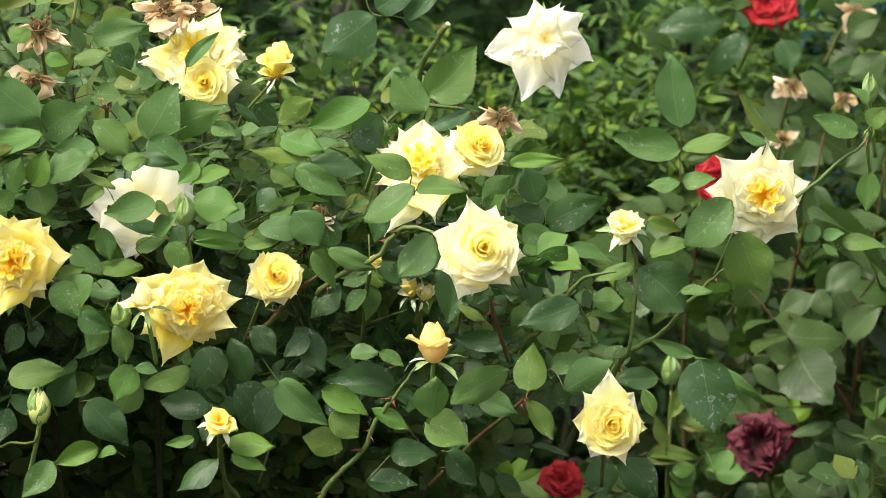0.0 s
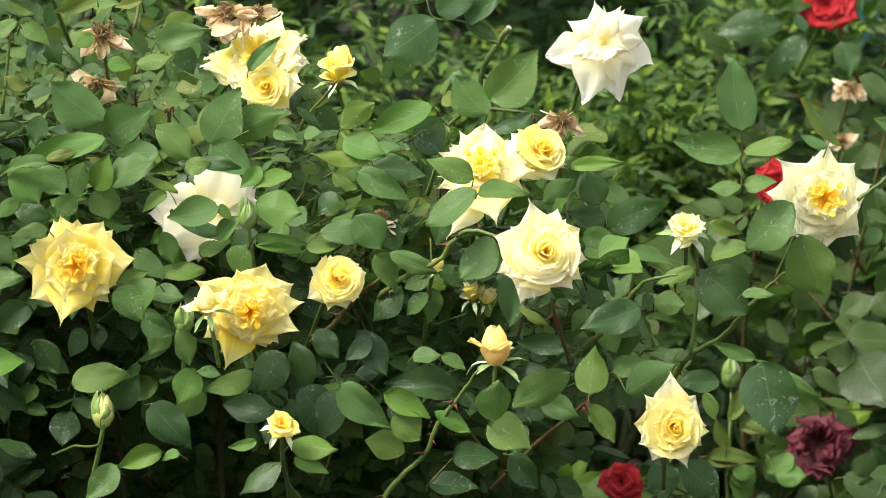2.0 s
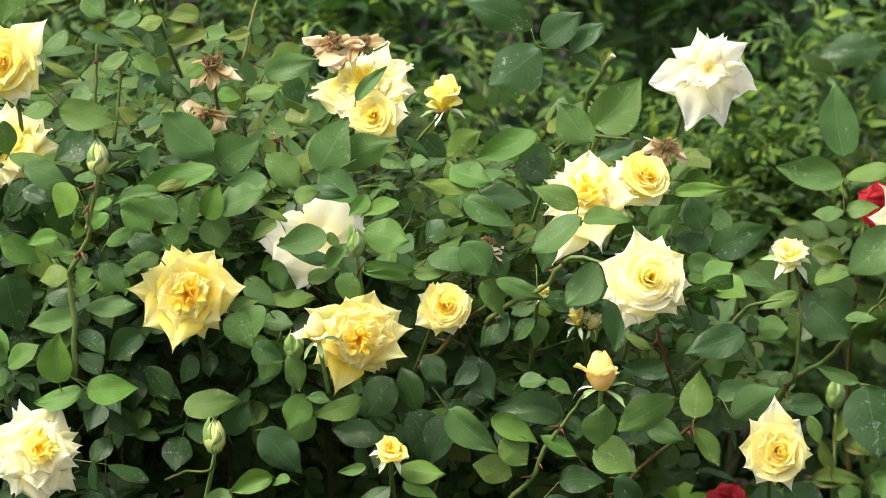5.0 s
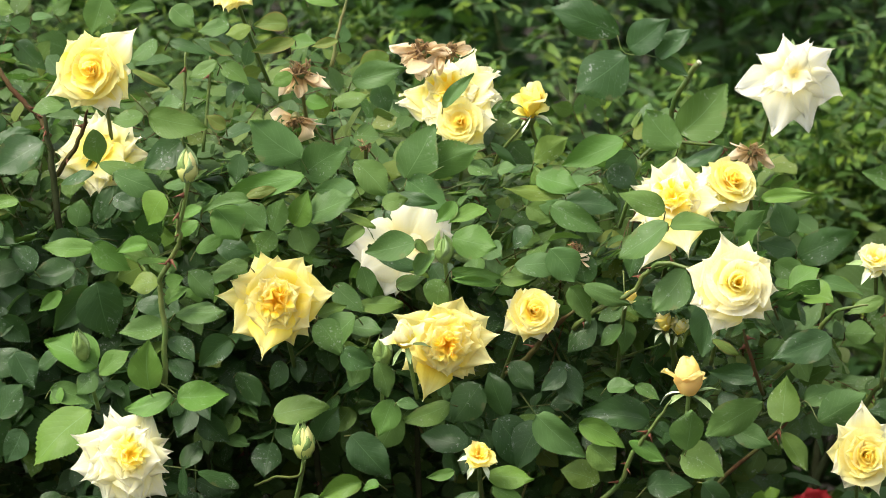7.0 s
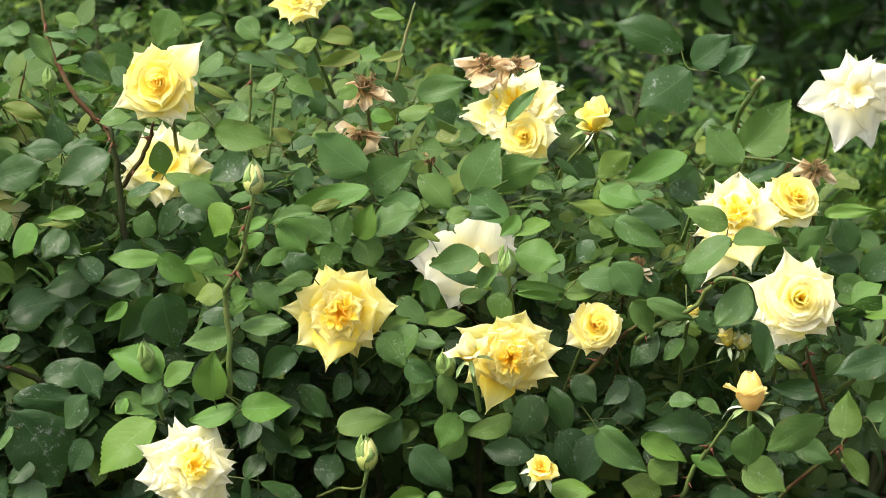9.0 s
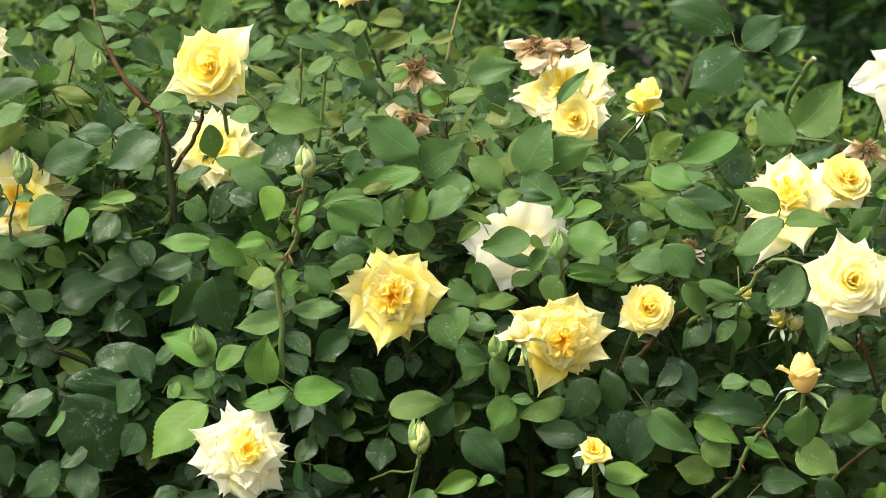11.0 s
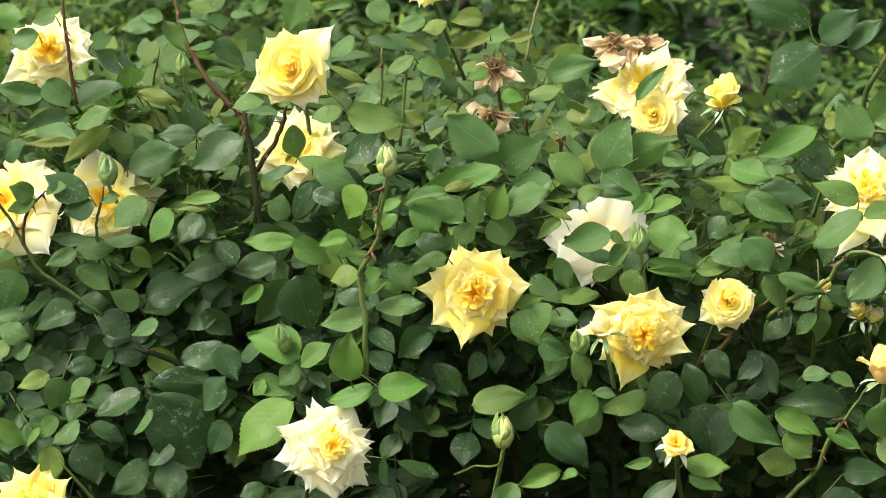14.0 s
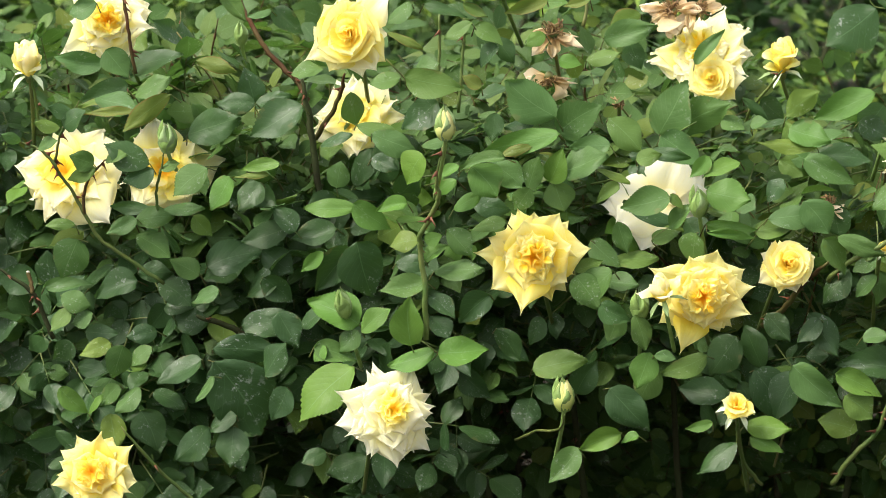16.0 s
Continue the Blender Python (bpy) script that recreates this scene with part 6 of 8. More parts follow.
leaf(YELLOW_BUSH, [(-0.581, 3.851, 0.979), (-0.583, 3.815, 0.999)], [((-0.583, 3.815, 0.999), (-0.556, 3.811, 1.016), 0.34)], 2119, LEAF_FRESH)
leaf(YELLOW_BUSH, [(-0.590, 3.839, 1.006), (-0.581, 3.805, 1.023)], [((-0.581, 3.805, 1.023), (-0.561, 3.807, 1.028), 0.45)], 2120, LEAF_FRESH)
leaf(YELLOW_BUSH, [(-0.564, 3.853, 1.018), (-0.557, 3.817, 1.033)], [((-0.557, 3.817, 1.033), (-0.530, 3.805, 1.003), 0.36)], 2121, LEAF)
leaf(YELLOW_BUSH, [(-0.477, 3.845, 1.015), (-0.489, 3.810, 1.040)], [((-0.489, 3.810, 1.040), (-0.532, 3.808, 1.036), 0.25)], 2122, LEAF)
leaf(YELLOW_BUSH, [(-0.363, 3.864, 0.955), (-0.374, 3.829, 0.980)], [((-0.374, 3.829, 0.980), (-0.422, 3.831, 0.948), 0.34)], 2123, LEAF)
leaf(YELLOW_BUSH, [(-0.775, 3.929, 0.994), (-0.781, 3.893, 1.005)], [((-0.781, 3.893, 1.005), (-0.745, 3.887, 0.977), 0.37)], 2124, LEAF_OLD_SHADED)
leaf(YELLOW_BUSH, [(-0.757, 3.845, 0.935), (-0.751, 3.809, 0.945)], [((-0.751, 3.809, 0.945), (-0.729, 3.803, 0.905), 0.39)], 2125, LEAF_OLD_SHADED)
leaf(YELLOW_BUSH, [(-0.581, 3.838, 0.944), (-0.577, 3.801, 0.961)], [((-0.577, 3.801, 0.961), (-0.548, 3.790, 0.937), 0.34)], 2126, LEAF_OLD_SHADED)
leaf(YELLOW_BUSH, [(-0.725, 3.909, 1.000), (-0.738, 3.875, 1.027)], [((-0.738, 3.875, 1.027), (-0.764, 3.879, 1.058), 0.37)], 2127, LEAF_OLD_SHADED)
leaf(YELLOW_BUSH, [(-0.633, 3.884, 0.975), (-0.621, 3.848, 0.991)], [((-0.621, 3.848, 0.991), (-0.583, 3.846, 0.995), 0.34)], 2128, LEAF_OLD_SHADED)
leaf(YELLOW_BUSH, [(-0.701, 3.854, 0.928), (-0.700, 3.820, 0.946)], [((-0.700, 3.820, 0.946), (-0.732, 3.821, 0.927), 0.34)], 2129, LEAF_OLD_SHADED)
leaf(YELLOW_BUSH, [(-0.792, 3.902, 0.952), (-0.777, 3.867, 0.977)], [((-0.777, 3.867, 0.977), (-0.747, 3.871, 0.944), 0.34)], 2130, LEAF_OLD_SHADED)
leaf(YELLOW_BUSH, [(-0.507, 3.851, 0.939), (-0.511, 3.816, 0.958)], [((-0.511, 3.816, 0.958), (-0.549, 3.813, 0.927), 0.37)], 2131, LEAF_OLD_SHADED)
leaf(YELLOW_BUSH, [(-0.520, 3.863, 0.901), (-0.507, 3.828, 0.918)], [((-0.507, 3.828, 0.918), (-0.483, 3.829, 0.880), 0.34)], 2132, LEAF_OLD_SHADED)
leaf(YELLOW_BUSH, [(-0.764, 3.838, 0.849), (-0.768, 3.802, 0.874)], [((-0.768, 3.802, 0.874), (-0.740, 3.791, 0.913), 0.39)], 2133, LEAF_OLD_SHADED)
leaf(YELLOW_BUSH, [(-0.735, 3.808, 0.848), (-0.738, 3.772, 0.866)], [((-0.738, 3.772, 0.866), (-0.758, 3.771, 0.829), 0.39)], 2134, LEAF_OLD_SHADED)
leaf(YELLOW_BUSH, [(-1.030, 3.940, 1.297), (-1.021, 3.903, 1.315)], [((-1.021, 3.903, 1.315), (-0.969, 3.889, 1.312), 0.28)], 2301, LEAF_FRESH)
leaf(YELLOW_BUSH, [(-0.934, 3.929, 1.288), (-0.937, 3.894, 1.313)], [((-0.937, 3.894, 1.313), (-0.965, 3.892, 1.308), 0.39)], 2302, LEAF)
leaf(YELLOW_BUSH, [(-0.959, 3.933, 1.269), (-0.959, 3.897, 1.294)], [((-0.959, 3.897, 1.294), (-0.991, 3.891, 1.285), 0.44)], 2303, LEAF)
leaf(YELLOW_BUSH, [(-0.948, 3.939, 1.196), (-0.957, 3.903, 1.223)], [((-0.957, 3.903, 1.223), (-1.012, 3.895, 1.234), 0.24)], 2304, LEAF)
leaf(YELLOW_BUSH, [(-0.948, 3.931, 1.225), (-0.951, 3.895, 1.240)], [((-0.951, 3.895, 1.240), (-0.925, 3.892, 1.208), 0.44)], 2305, LEAF)
leaf(YELLOW_BUSH, [(-0.931, 3.965, 1.193), (-0.930, 3.928, 1.216)], [((-0.930, 3.928, 1.216), (-0.873, 3.915, 1.239), 0.33)], 2306, LEAF_OLD_SHADED)
leaf(YELLOW_BUSH, [(-0.917, 3.921, 1.163), (-0.918, 3.885, 1.188)], [((-0.918, 3.885, 1.188), (-0.872, 3.878, 1.207), 0.36)], 2307, LEAF)
leaf(YELLOW_BUSH, [(-0.920, 3.953, 1.181), (-0.932, 3.918, 1.198)], [((-0.932, 3.918, 1.198), (-0.992, 3.922, 1.180), 0.28)], 2308, LEAF_OLD_SHADED)
leaf(YELLOW_BUSH, [(-1.003, 3.930, 1.150), (-0.987, 3.893, 1.177)], [((-0.987, 3.893, 1.177), (-0.927, 3.879, 1.194), 0.11)], 2309, LEAF_OLIVE)
leaf(YELLOW_BUSH, [(-0.963, 3.919, 1.166), (-0.964, 3.882, 1.186)], [((-0.964, 3.882, 1.186), (-0.910, 3.869, 1.173), 0.28)], 2310, LEAF)
leaf(YELLOW_BUSH, [(-0.856, 3.898, 1.167), (-0.871, 3.861, 1.190)], [((-0.871, 3.861, 1.190), (-0.926, 3.846, 1.151), 0.2)], 2311, LEAF_OLIVE)
leaf(YELLOW_BUSH, [(-0.899, 3.897, 1.152), (-0.912, 3.862, 1.171)], [((-0.912, 3.862, 1.171), (-0.977, 3.863, 1.169), 0.11)], 2312, LEAF_OLIVE)
leaf(YELLOW_BUSH, [(-0.812, 3.967, 1.279), (-0.828, 3.932, 1.301)], [((-0.828, 3.932, 1.301), (-0.873, 3.932, 1.296), 0.28)], 2313, LEAF)
leaf(YELLOW_BUSH, [(-0.822, 3.968, 1.284), (-0.821, 3.933, 1.304)], [((-0.821, 3.933, 1.304), (-0.845, 3.930, 1.314), 0.39)], 2314, LEAF)
leaf(YELLOW_BUSH, [(-0.834, 3.977, 1.277), (-0.823, 3.942, 1.300)], [((-0.823, 3.942, 1.300), (-0.795, 3.943, 1.263), 0.24)], 2315, LEAF)
leaf(YELLOW_BUSH, [(-0.756, 3.981, 1.280), (-0.768, 3.947, 1.296)], [((-0.768, 3.947, 1.296), (-0.809, 3.947, 1.304), 0.13)], 2316, LEAF)
leaf(YELLOW_BUSH, [(-0.758, 3.979, 1.257), (-0.765, 3.943, 1.275)], [((-0.765, 3.943, 1.275), (-0.793, 3.937, 1.270), 0.33)], 2317, LEAF)
leaf(YELLOW_BUSH, [(-0.795, 3.963, 1.134), (-0.787, 3.927, 1.170)], [((-0.787, 3.927, 1.170), (-0.795, 3.925, 1.213), 0.4)], 2318, LEAF_OLD_SHADED)
leaf(YELLOW_BUSH, [(-0.770, 3.936, 1.152), (-0.782, 3.901, 1.173)], [((-0.782, 3.901, 1.173), (-0.828, 3.901, 1.174), 0.33)], 2319, LEAF_OLD_SHADED)
leaf(YELLOW_BUSH, [(-0.780, 3.950, 1.138), (-0.785, 3.914, 1.168)], [((-0.785, 3.914, 1.168), (-0.744, 3.909, 1.184), 0.28)], 2320, LEAF_OLD_SHADED)
leaf(YELLOW_BUSH, [(-0.720, 3.944, 1.144), (-0.728, 3.906, 1.168)], [((-0.728, 3.906, 1.168), (-0.789, 3.886, 1.146), 0.35)], 2321, LEAF_OLD_SHADED)
leaf(YELLOW_BUSH, [(-0.873, 3.939, 1.111), (-0.863, 3.902, 1.139)], [((-0.863, 3.902, 1.139), (-0.797, 3.890, 1.158), 0.36)], 2322, LEAF_OLD_SHADED)
leaf(YELLOW_BUSH, [(-0.736, 3.923, 1.185), (-0.736, 3.888, 1.205)], [((-0.736, 3.888, 1.205), (-0.700, 3.889, 1.214), 0.33)], 2323, LEAF)
leaf(YELLOW_BUSH, [(-0.865, 3.945, 1.209), (-0.850, 3.908, 1.223)], [((-0.850, 3.908, 1.223), (-0.803, 3.898, 1.211), 0.2)], 2324, LEAF_OLIVE)
leaf(YELLOW_BUSH, [(-0.801, 3.979, 1.304), (-0.793, 3.944, 1.321)], [((-0.793, 3.944, 1.321), (-0.763, 3.941, 1.311), 0.33)], 2325, LEAF)
leaf(YELLOW_BUSH, [(-0.753, 3.974, 1.286), (-0.743, 3.938, 1.307)], [((-0.743, 3.938, 1.307), (-0.719, 3.932, 1.310), 0.33)], 2326, LEAF)
leaf(YELLOW_BUSH, [(-0.776, 3.999, 1.259), (-0.765, 3.963, 1.277)], [((-0.765, 3.963, 1.277), (-0.732, 3.953, 1.248), 0.33)], 2327, LEAF_OLD_SHADED)
leaf(YELLOW_BUSH, [(-0.948, 3.805, 1.114), (-0.949, 3.795, 1.120)], [((-0.949, 3.795, 1.120), (-0.974, 3.783, 1.132), 0.44)], 2328, LEAF)
leaf(YELLOW_BUSH, [(-0.881, 3.815, 1.100), (-0.886, 3.800, 1.118)], [((-0.886, 3.800, 1.118), (-0.932, 3.788, 1.147), 0.36)], 2329, LEAF_OLD_SHADED)
leaf(YELLOW_BUSH, [(-0.938, 3.800, 1.122), (-0.935, 3.795, 1.125)], [((-0.935, 3.795, 1.125), (-0.907, 3.783, 1.131), 0.33)], 2330, LEAF)
leaf(YELLOW_BUSH, [(-0.946, 3.803, 1.115), (-0.947, 3.795, 1.116)], [((-0.947, 3.795, 1.116), (-0.977, 3.783, 1.105), 0.26)], 2331, LEAF)
leaf(YELLOW_BUSH, [(-0.881, 3.815, 1.100), (-0.882, 3.800, 1.111)], [((-0.882, 3.800, 1.111), (-0.915, 3.788, 1.100), 0.4)], 2332, LEAF_OLD_SHADED)
leaf(YELLOW_BUSH, [(-0.881, 3.815, 1.102), (-0.877, 3.810, 1.111)], [((-0.877, 3.810, 1.111), (-0.852, 3.798, 1.118), 0.3)], 2333, LEAF)
leaf(YELLOW_BUSH, [(-0.817, 3.887, 1.094), (-0.831, 3.850, 1.106)], [((-0.831, 3.850, 1.106), (-0.872, 3.838, 1.080), 0.42)], 2334, LEAF)
leaf(YELLOW_BUSH, [(-0.797, 3.874, 1.081), (-0.803, 3.837, 1.097)], [((-0.803, 3.837, 1.097), (-0.826, 3.828, 1.061), 0.52)], 2335, LEAF_FRESH)
leaf(YELLOW_BUSH, [(-0.772, 3.910, 1.068), (-0.775, 3.874, 1.085)], [((-0.775, 3.874, 1.085), (-0.800, 3.861, 1.053), 0.44)], 2336, LEAF_OLD_SHADED)
leaf(YELLOW_BUSH, [(-0.746, 3.871, 1.084), (-0.745, 3.836, 1.109)], [((-0.745, 3.836, 1.109), (-0.793, 3.837, 1.108), 0.18)], 2337, LEAF_FRESH)
leaf(YELLOW_BUSH, [(-0.749, 3.875, 1.082), (-0.759, 3.840, 1.098)], [((-0.759, 3.840, 1.098), (-0.801, 3.839, 1.095), 0.13)], 2338, LEAF_OLIVE)
leaf(YELLOW_BUSH, [(-0.888, 3.879, 1.030), (-0.894, 3.843, 1.060)], [((-0.894, 3.843, 1.060), (-0.943, 3.838, 1.068), 0.17)], 2339, LEAF_OLD_SHADED)
leaf(YELLOW_BUSH, [(-0.900, 3.871, 1.032), (-0.884, 3.835, 1.061)], [((-0.884, 3.835, 1.061), (-0.835, 3.825, 1.068), 0.22)], 2340, LEAF)
leaf(YELLOW_BUSH, [(-0.910, 3.858, 1.021), (-0.913, 3.822, 1.051)], [((-0.913, 3.822, 1.051), (-0.868, 3.818, 1.058), 0.31)], 2341, LEAF)
leaf(YELLOW_BUSH, [(-0.897, 3.847, 1.031), (-0.907, 3.811, 1.055)], [((-0.907, 3.811, 1.055), (-0.942, 3.804, 1.039), 0.28)], 2342, LEAF)
leaf(YELLOW_BUSH, [(-0.908, 3.864, 1.015), (-0.912, 3.828, 1.034)], [((-0.912, 3.828, 1.034), (-0.872, 3.818, 1.012), 0.33)], 2343, LEAF)
leaf(YELLOW_BUSH, [(-0.976, 3.834, 1.026), (-0.975, 3.798, 1.052)], [((-0.975, 3.798, 1.052), (-1.010, 3.793, 1.054), 0.22)], 2344, LEAF)
leaf(YELLOW_BUSH, [(-0.960, 3.838, 1.023), (-0.974, 3.802, 1.035)], [((-0.974, 3.802, 1.035), (-0.994, 3.796, 0.992), 0.46)], 2345, LEAF)
leaf(YELLOW_BUSH, [(-0.903, 3.885, 0.961), (-0.919, 3.850, 0.979)], [((-0.919, 3.850, 0.979), (-0.972, 3.846, 0.967), 0.39)], 2346, LEAF_OLD_SHADED)
leaf(YELLOW_BUSH, [(-0.924, 3.928, 0.967), (-0.928, 3.892, 0.982)], [((-0.928, 3.892, 0.982), (-0.887, 3.885, 0.982), 0.33)], 2347, LEAF_OLD_SHADED)
leaf(YELLOW_BUSH, [(-0.839, 3.886, 0.958), (-0.847, 3.850, 0.984)], [((-0.847, 3.850, 0.984), (-0.878, 3.844, 1.005), 0.39)], 2348, LEAF)
leaf(YELLOW_BUSH, [(-0.857, 3.916, 0.969), (-0.844, 3.882, 0.988)], [((-0.844, 3.882, 0.988), (-0.775, 3.888, 1.012), 0.33)], 2349, LEAF_OLD_SHADED)
leaf(YELLOW_BUSH, [(-0.897, 3.930, 0.950), (-0.903, 3.893, 0.972)], [((-0.903, 3.893, 0.972), (-0.865, 3.879, 0.947), 0.36)], 2350, LEAF_OLD_SHADED)
leaf(YELLOW_BUSH, [(-0.848, 3.884, 1.039), (-0.850, 3.849, 1.052)], [((-0.850, 3.849, 1.052), (-0.829, 3.851, 1.028), 0.39)], 2351, LEAF)
leaf(YELLOW_BUSH, [(-0.741, 3.930, 1.016), (-0.749, 3.894, 1.030)], [((-0.749, 3.894, 1.030), (-0.804, 3.887, 1.016), 0.33)], 2352, LEAF_OLD_SHADED)
leaf(YELLOW_BUSH, [(-0.767, 3.914, 0.958), (-0.762, 3.878, 0.977)], [((-0.762, 3.878, 0.977), (-0.803, 3.876, 0.956), 0.42)], 2353, LEAF_OLD_SHADED)
leaf(YELLOW_BUSH, [(-0.711, 3.902, 0.984), (-0.706, 3.867, 1.004)], [((-0.706, 3.867, 1.004), (-0.734, 3.868, 0.982), 0.24)], 2354, LEAF_FRESH)
leaf(YELLOW_BUSH, [(-0.824, 3.867, 0.949), (-0.822, 3.832, 0.970)], [((-0.822, 3.832, 0.970), (-0.853, 3.831, 0.954), 0.42)], 2355, LEAF)
leaf(YELLOW_BUSH, [(-1.035, 3.848, 0.959), (-1.018, 3.812, 0.980)], [((-1.018, 3.812, 0.980), (-0.964, 3.803, 0.987), 0.17)], 2356, LEAF)
leaf(YELLOW_BUSH, [(-0.990, 3.816, 0.953), (-0.992, 3.780, 0.975)], [((-0.992, 3.780, 0.975), (-0.959, 3.777, 0.964), 0.44)], 2357, LEAF)
leaf(YELLOW_BUSH, [(-0.956, 3.816, 0.933), (-0.957, 3.781, 0.953)], [((-0.957, 3.781, 0.953), (-0.984, 3.781, 0.945), 0.44)], 2358, LEAF)
leaf(YELLOW_BUSH, [(-0.978, 3.816, 0.938), (-0.983, 3.780, 0.959)], [((-0.983, 3.780, 0.959), (-1.004, 3.770, 0.935), 0.39)], 2359, LEAF)
leaf(YELLOW_BUSH, [(-0.969, 3.835, 0.909), (-0.971, 3.799, 0.930)], [((-0.971, 3.799, 0.930), (-0.935, 3.792, 0.930), 0.36)], 2360, LEAF_OLD_SHADED)
leaf(YELLOW_BUSH, [(-0.938, 3.806, 0.899), (-0.935, 3.769, 0.921)], [((-0.935, 3.769, 0.921), (-0.970, 3.757, 0.911), 0.31)], 2361, LEAF)
leaf(YELLOW_BUSH, [(-0.928, 3.797, 0.898), (-0.920, 3.763, 0.919)], [((-0.920, 3.763, 0.919), (-0.935, 3.765, 0.881), 0.39)], 2362, LEAF)
leaf(YELLOW_BUSH, [(-0.893, 3.796, 0.899), (-0.887, 3.761, 0.917)], [((-0.887, 3.761, 0.917), (-0.913, 3.757, 0.898), 0.39)], 2363, LEAF)
leaf(YELLOW_BUSH, [(-0.878, 3.843, 0.909), (-0.890, 3.808, 0.927)], [((-0.890, 3.808, 0.927), (-0.926, 3.807, 0.921), 0.36)], 2364, LEAF_OLD_SHADED)
leaf(YELLOW_BUSH, [(-0.989, 3.839, 0.897), (-0.987, 3.803, 0.917)], [((-0.987, 3.803, 0.917), (-1.009, 3.795, 0.899), 0.44)], 2365, LEAF_OLD_SHADED)
leaf(YELLOW_BUSH, [(-0.996, 3.841, 0.866), (-0.983, 3.805, 0.890)], [((-0.983, 3.805, 0.890), (-0.948, 3.795, 0.884), 0.31)], 2366, LEAF_OLD_SHADED)
leaf(YELLOW_BUSH, [(-0.990, 3.799, 0.861), (-0.997, 3.765, 0.872)], [((-0.997, 3.765, 0.872), (-0.965, 3.769, 0.842), 0.28)], 2367, LEAF_FRESH)
leaf(YELLOW_BUSH, [(-0.964, 3.807, 0.812), (-0.966, 3.771, 0.841)], [((-0.966, 3.771, 0.841), (-0.951, 3.764, 0.864), 0.28)], 2368, LEAF_FRESH)
leaf(YELLOW_BUSH, [(-0.927, 3.806, 0.858), (-0.929, 3.770, 0.873)], [((-0.929, 3.770, 0.873), (-0.954, 3.768, 0.850), 0.33)], 2369, LEAF)
leaf(YELLOW_BUSH, [(-0.893, 3.806, 0.855), (-0.905, 3.769, 0.870)], [((-0.905, 3.769, 0.870), (-0.932, 3.758, 0.843), 0.36)], 2370, LEAF)
leaf(YELLOW_BUSH, [(-0.937, 3.809, 0.821), (-0.942, 3.774, 0.840)], [((-0.942, 3.774, 0.840), (-0.935, 3.771, 0.796), 0.35)], 2371, LEAF)
leaf(YELLOW_BUSH, [(-0.914, 3.847, 0.816), (-0.915, 3.810, 0.836)], [((-0.915, 3.810, 0.836), (-0.895, 3.796, 0.794), 0.42)], 2372, LEAF_OLD_SHADED)
leaf(YELLOW_BUSH, [(-0.914, 3.835, 0.840), (-0.897, 3.800, 0.859)], [((-0.897, 3.800, 0.859), (-0.860, 3.797, 0.844), 0.33)], 2373, LEAF_OLD_SHADED)
leaf(YELLOW_BUSH, [(-0.842, 3.837, 0.869), (-0.839, 3.800, 0.895)], [((-0.839, 3.800, 0.895), (-0.890, 3.788, 0.872), 0.35)], 2374, LEAF_OLD_SHADED)
leaf(YELLOW_BUSH, [(-0.809, 3.803, 0.870), (-0.820, 3.767, 0.881)], [((-0.820, 3.767, 0.881), (-0.841, 3.760, 0.854), 0.28)], 2375, LEAF)
leaf(YELLOW_BUSH, [(-0.843, 3.826, 0.891), (-0.824, 3.793, 0.893)], [((-0.824, 3.793, 0.893), (-0.773, 3.804, 0.806), 0.4)], 2376, LEAF_OLD_SHADED)
leaf(YELLOW_BUSH, [(-0.842, 3.873, 0.883), (-0.833, 3.837, 0.901)], [((-0.833, 3.837, 0.901), (-0.753, 3.834, 0.894), 0.24)], 2377, LEAF_OLD_SHADED)
leaf(YELLOW_BUSH, [(-0.819, 3.884, 0.894), (-0.801, 3.849, 0.924)], [((-0.801, 3.849, 0.924), (-0.734, 3.848, 0.933), 0.28)], 2378, LEAF_OLD_SHADED)
leaf(YELLOW_BUSH, [(-0.686, 3.796, 0.891), (-0.690, 3.761, 0.913)], [((-0.690, 3.761, 0.913), (-0.704, 3.758, 0.897), 0.44)], 2379, LEAF_FRESH)
leaf(YELLOW_BUSH, [(-0.804, 3.826, 0.805), (-0.801, 3.791, 0.832)], [((-0.801, 3.791, 0.832), (-0.840, 3.789, 0.816), 0.33)], 2380, LEAF_OLD_SHADED)
leaf(YELLOW_BUSH, [(-0.820, 3.823, 0.802), (-0.833, 3.787, 0.820)], [((-0.833, 3.787, 0.820), (-0.874, 3.785, 0.782), 0.36)], 2381, LEAF_OLD_SHADED)
leaf(YELLOW_BUSH, [(-0.805, 3.829, 0.808), (-0.805, 3.792, 0.819)], [((-0.805, 3.792, 0.819), (-0.808, 3.777, 0.775), 0.46)], 2382, LEAF_OLD_SHADED)
leaf(YELLOW_BUSH, [(-1.008, 3.845, 0.796), (-1.014, 3.809, 0.815)], [((-1.014, 3.809, 0.815), (-0.995, 3.805, 0.793), 0.33)], 2383, LEAF_OLD_SHADED)
leaf(YELLOW_BUSH, [(-0.695, 3.817, 0.764), (-0.699, 3.781, 0.790)], [((-0.699, 3.781, 0.790), (-0.727, 3.772, 0.779), 0.39)], 2384, LEAF_OLD_SHADED)
leaf(YELLOW_BUSH, [(-0.651, 3.987, 1.305), (-0.663, 3.952, 1.327)], [((-0.663, 3.952, 1.327), (-0.677, 3.948, 1.285), 0.44)], 2385, LEAF)
leaf(YELLOW_BUSH, [(-0.604, 3.984, 1.263), (-0.603, 3.948, 1.277)], [((-0.603, 3.948, 1.277), (-0.633, 3.943, 1.257), 0.44)], 2386, LEAF)
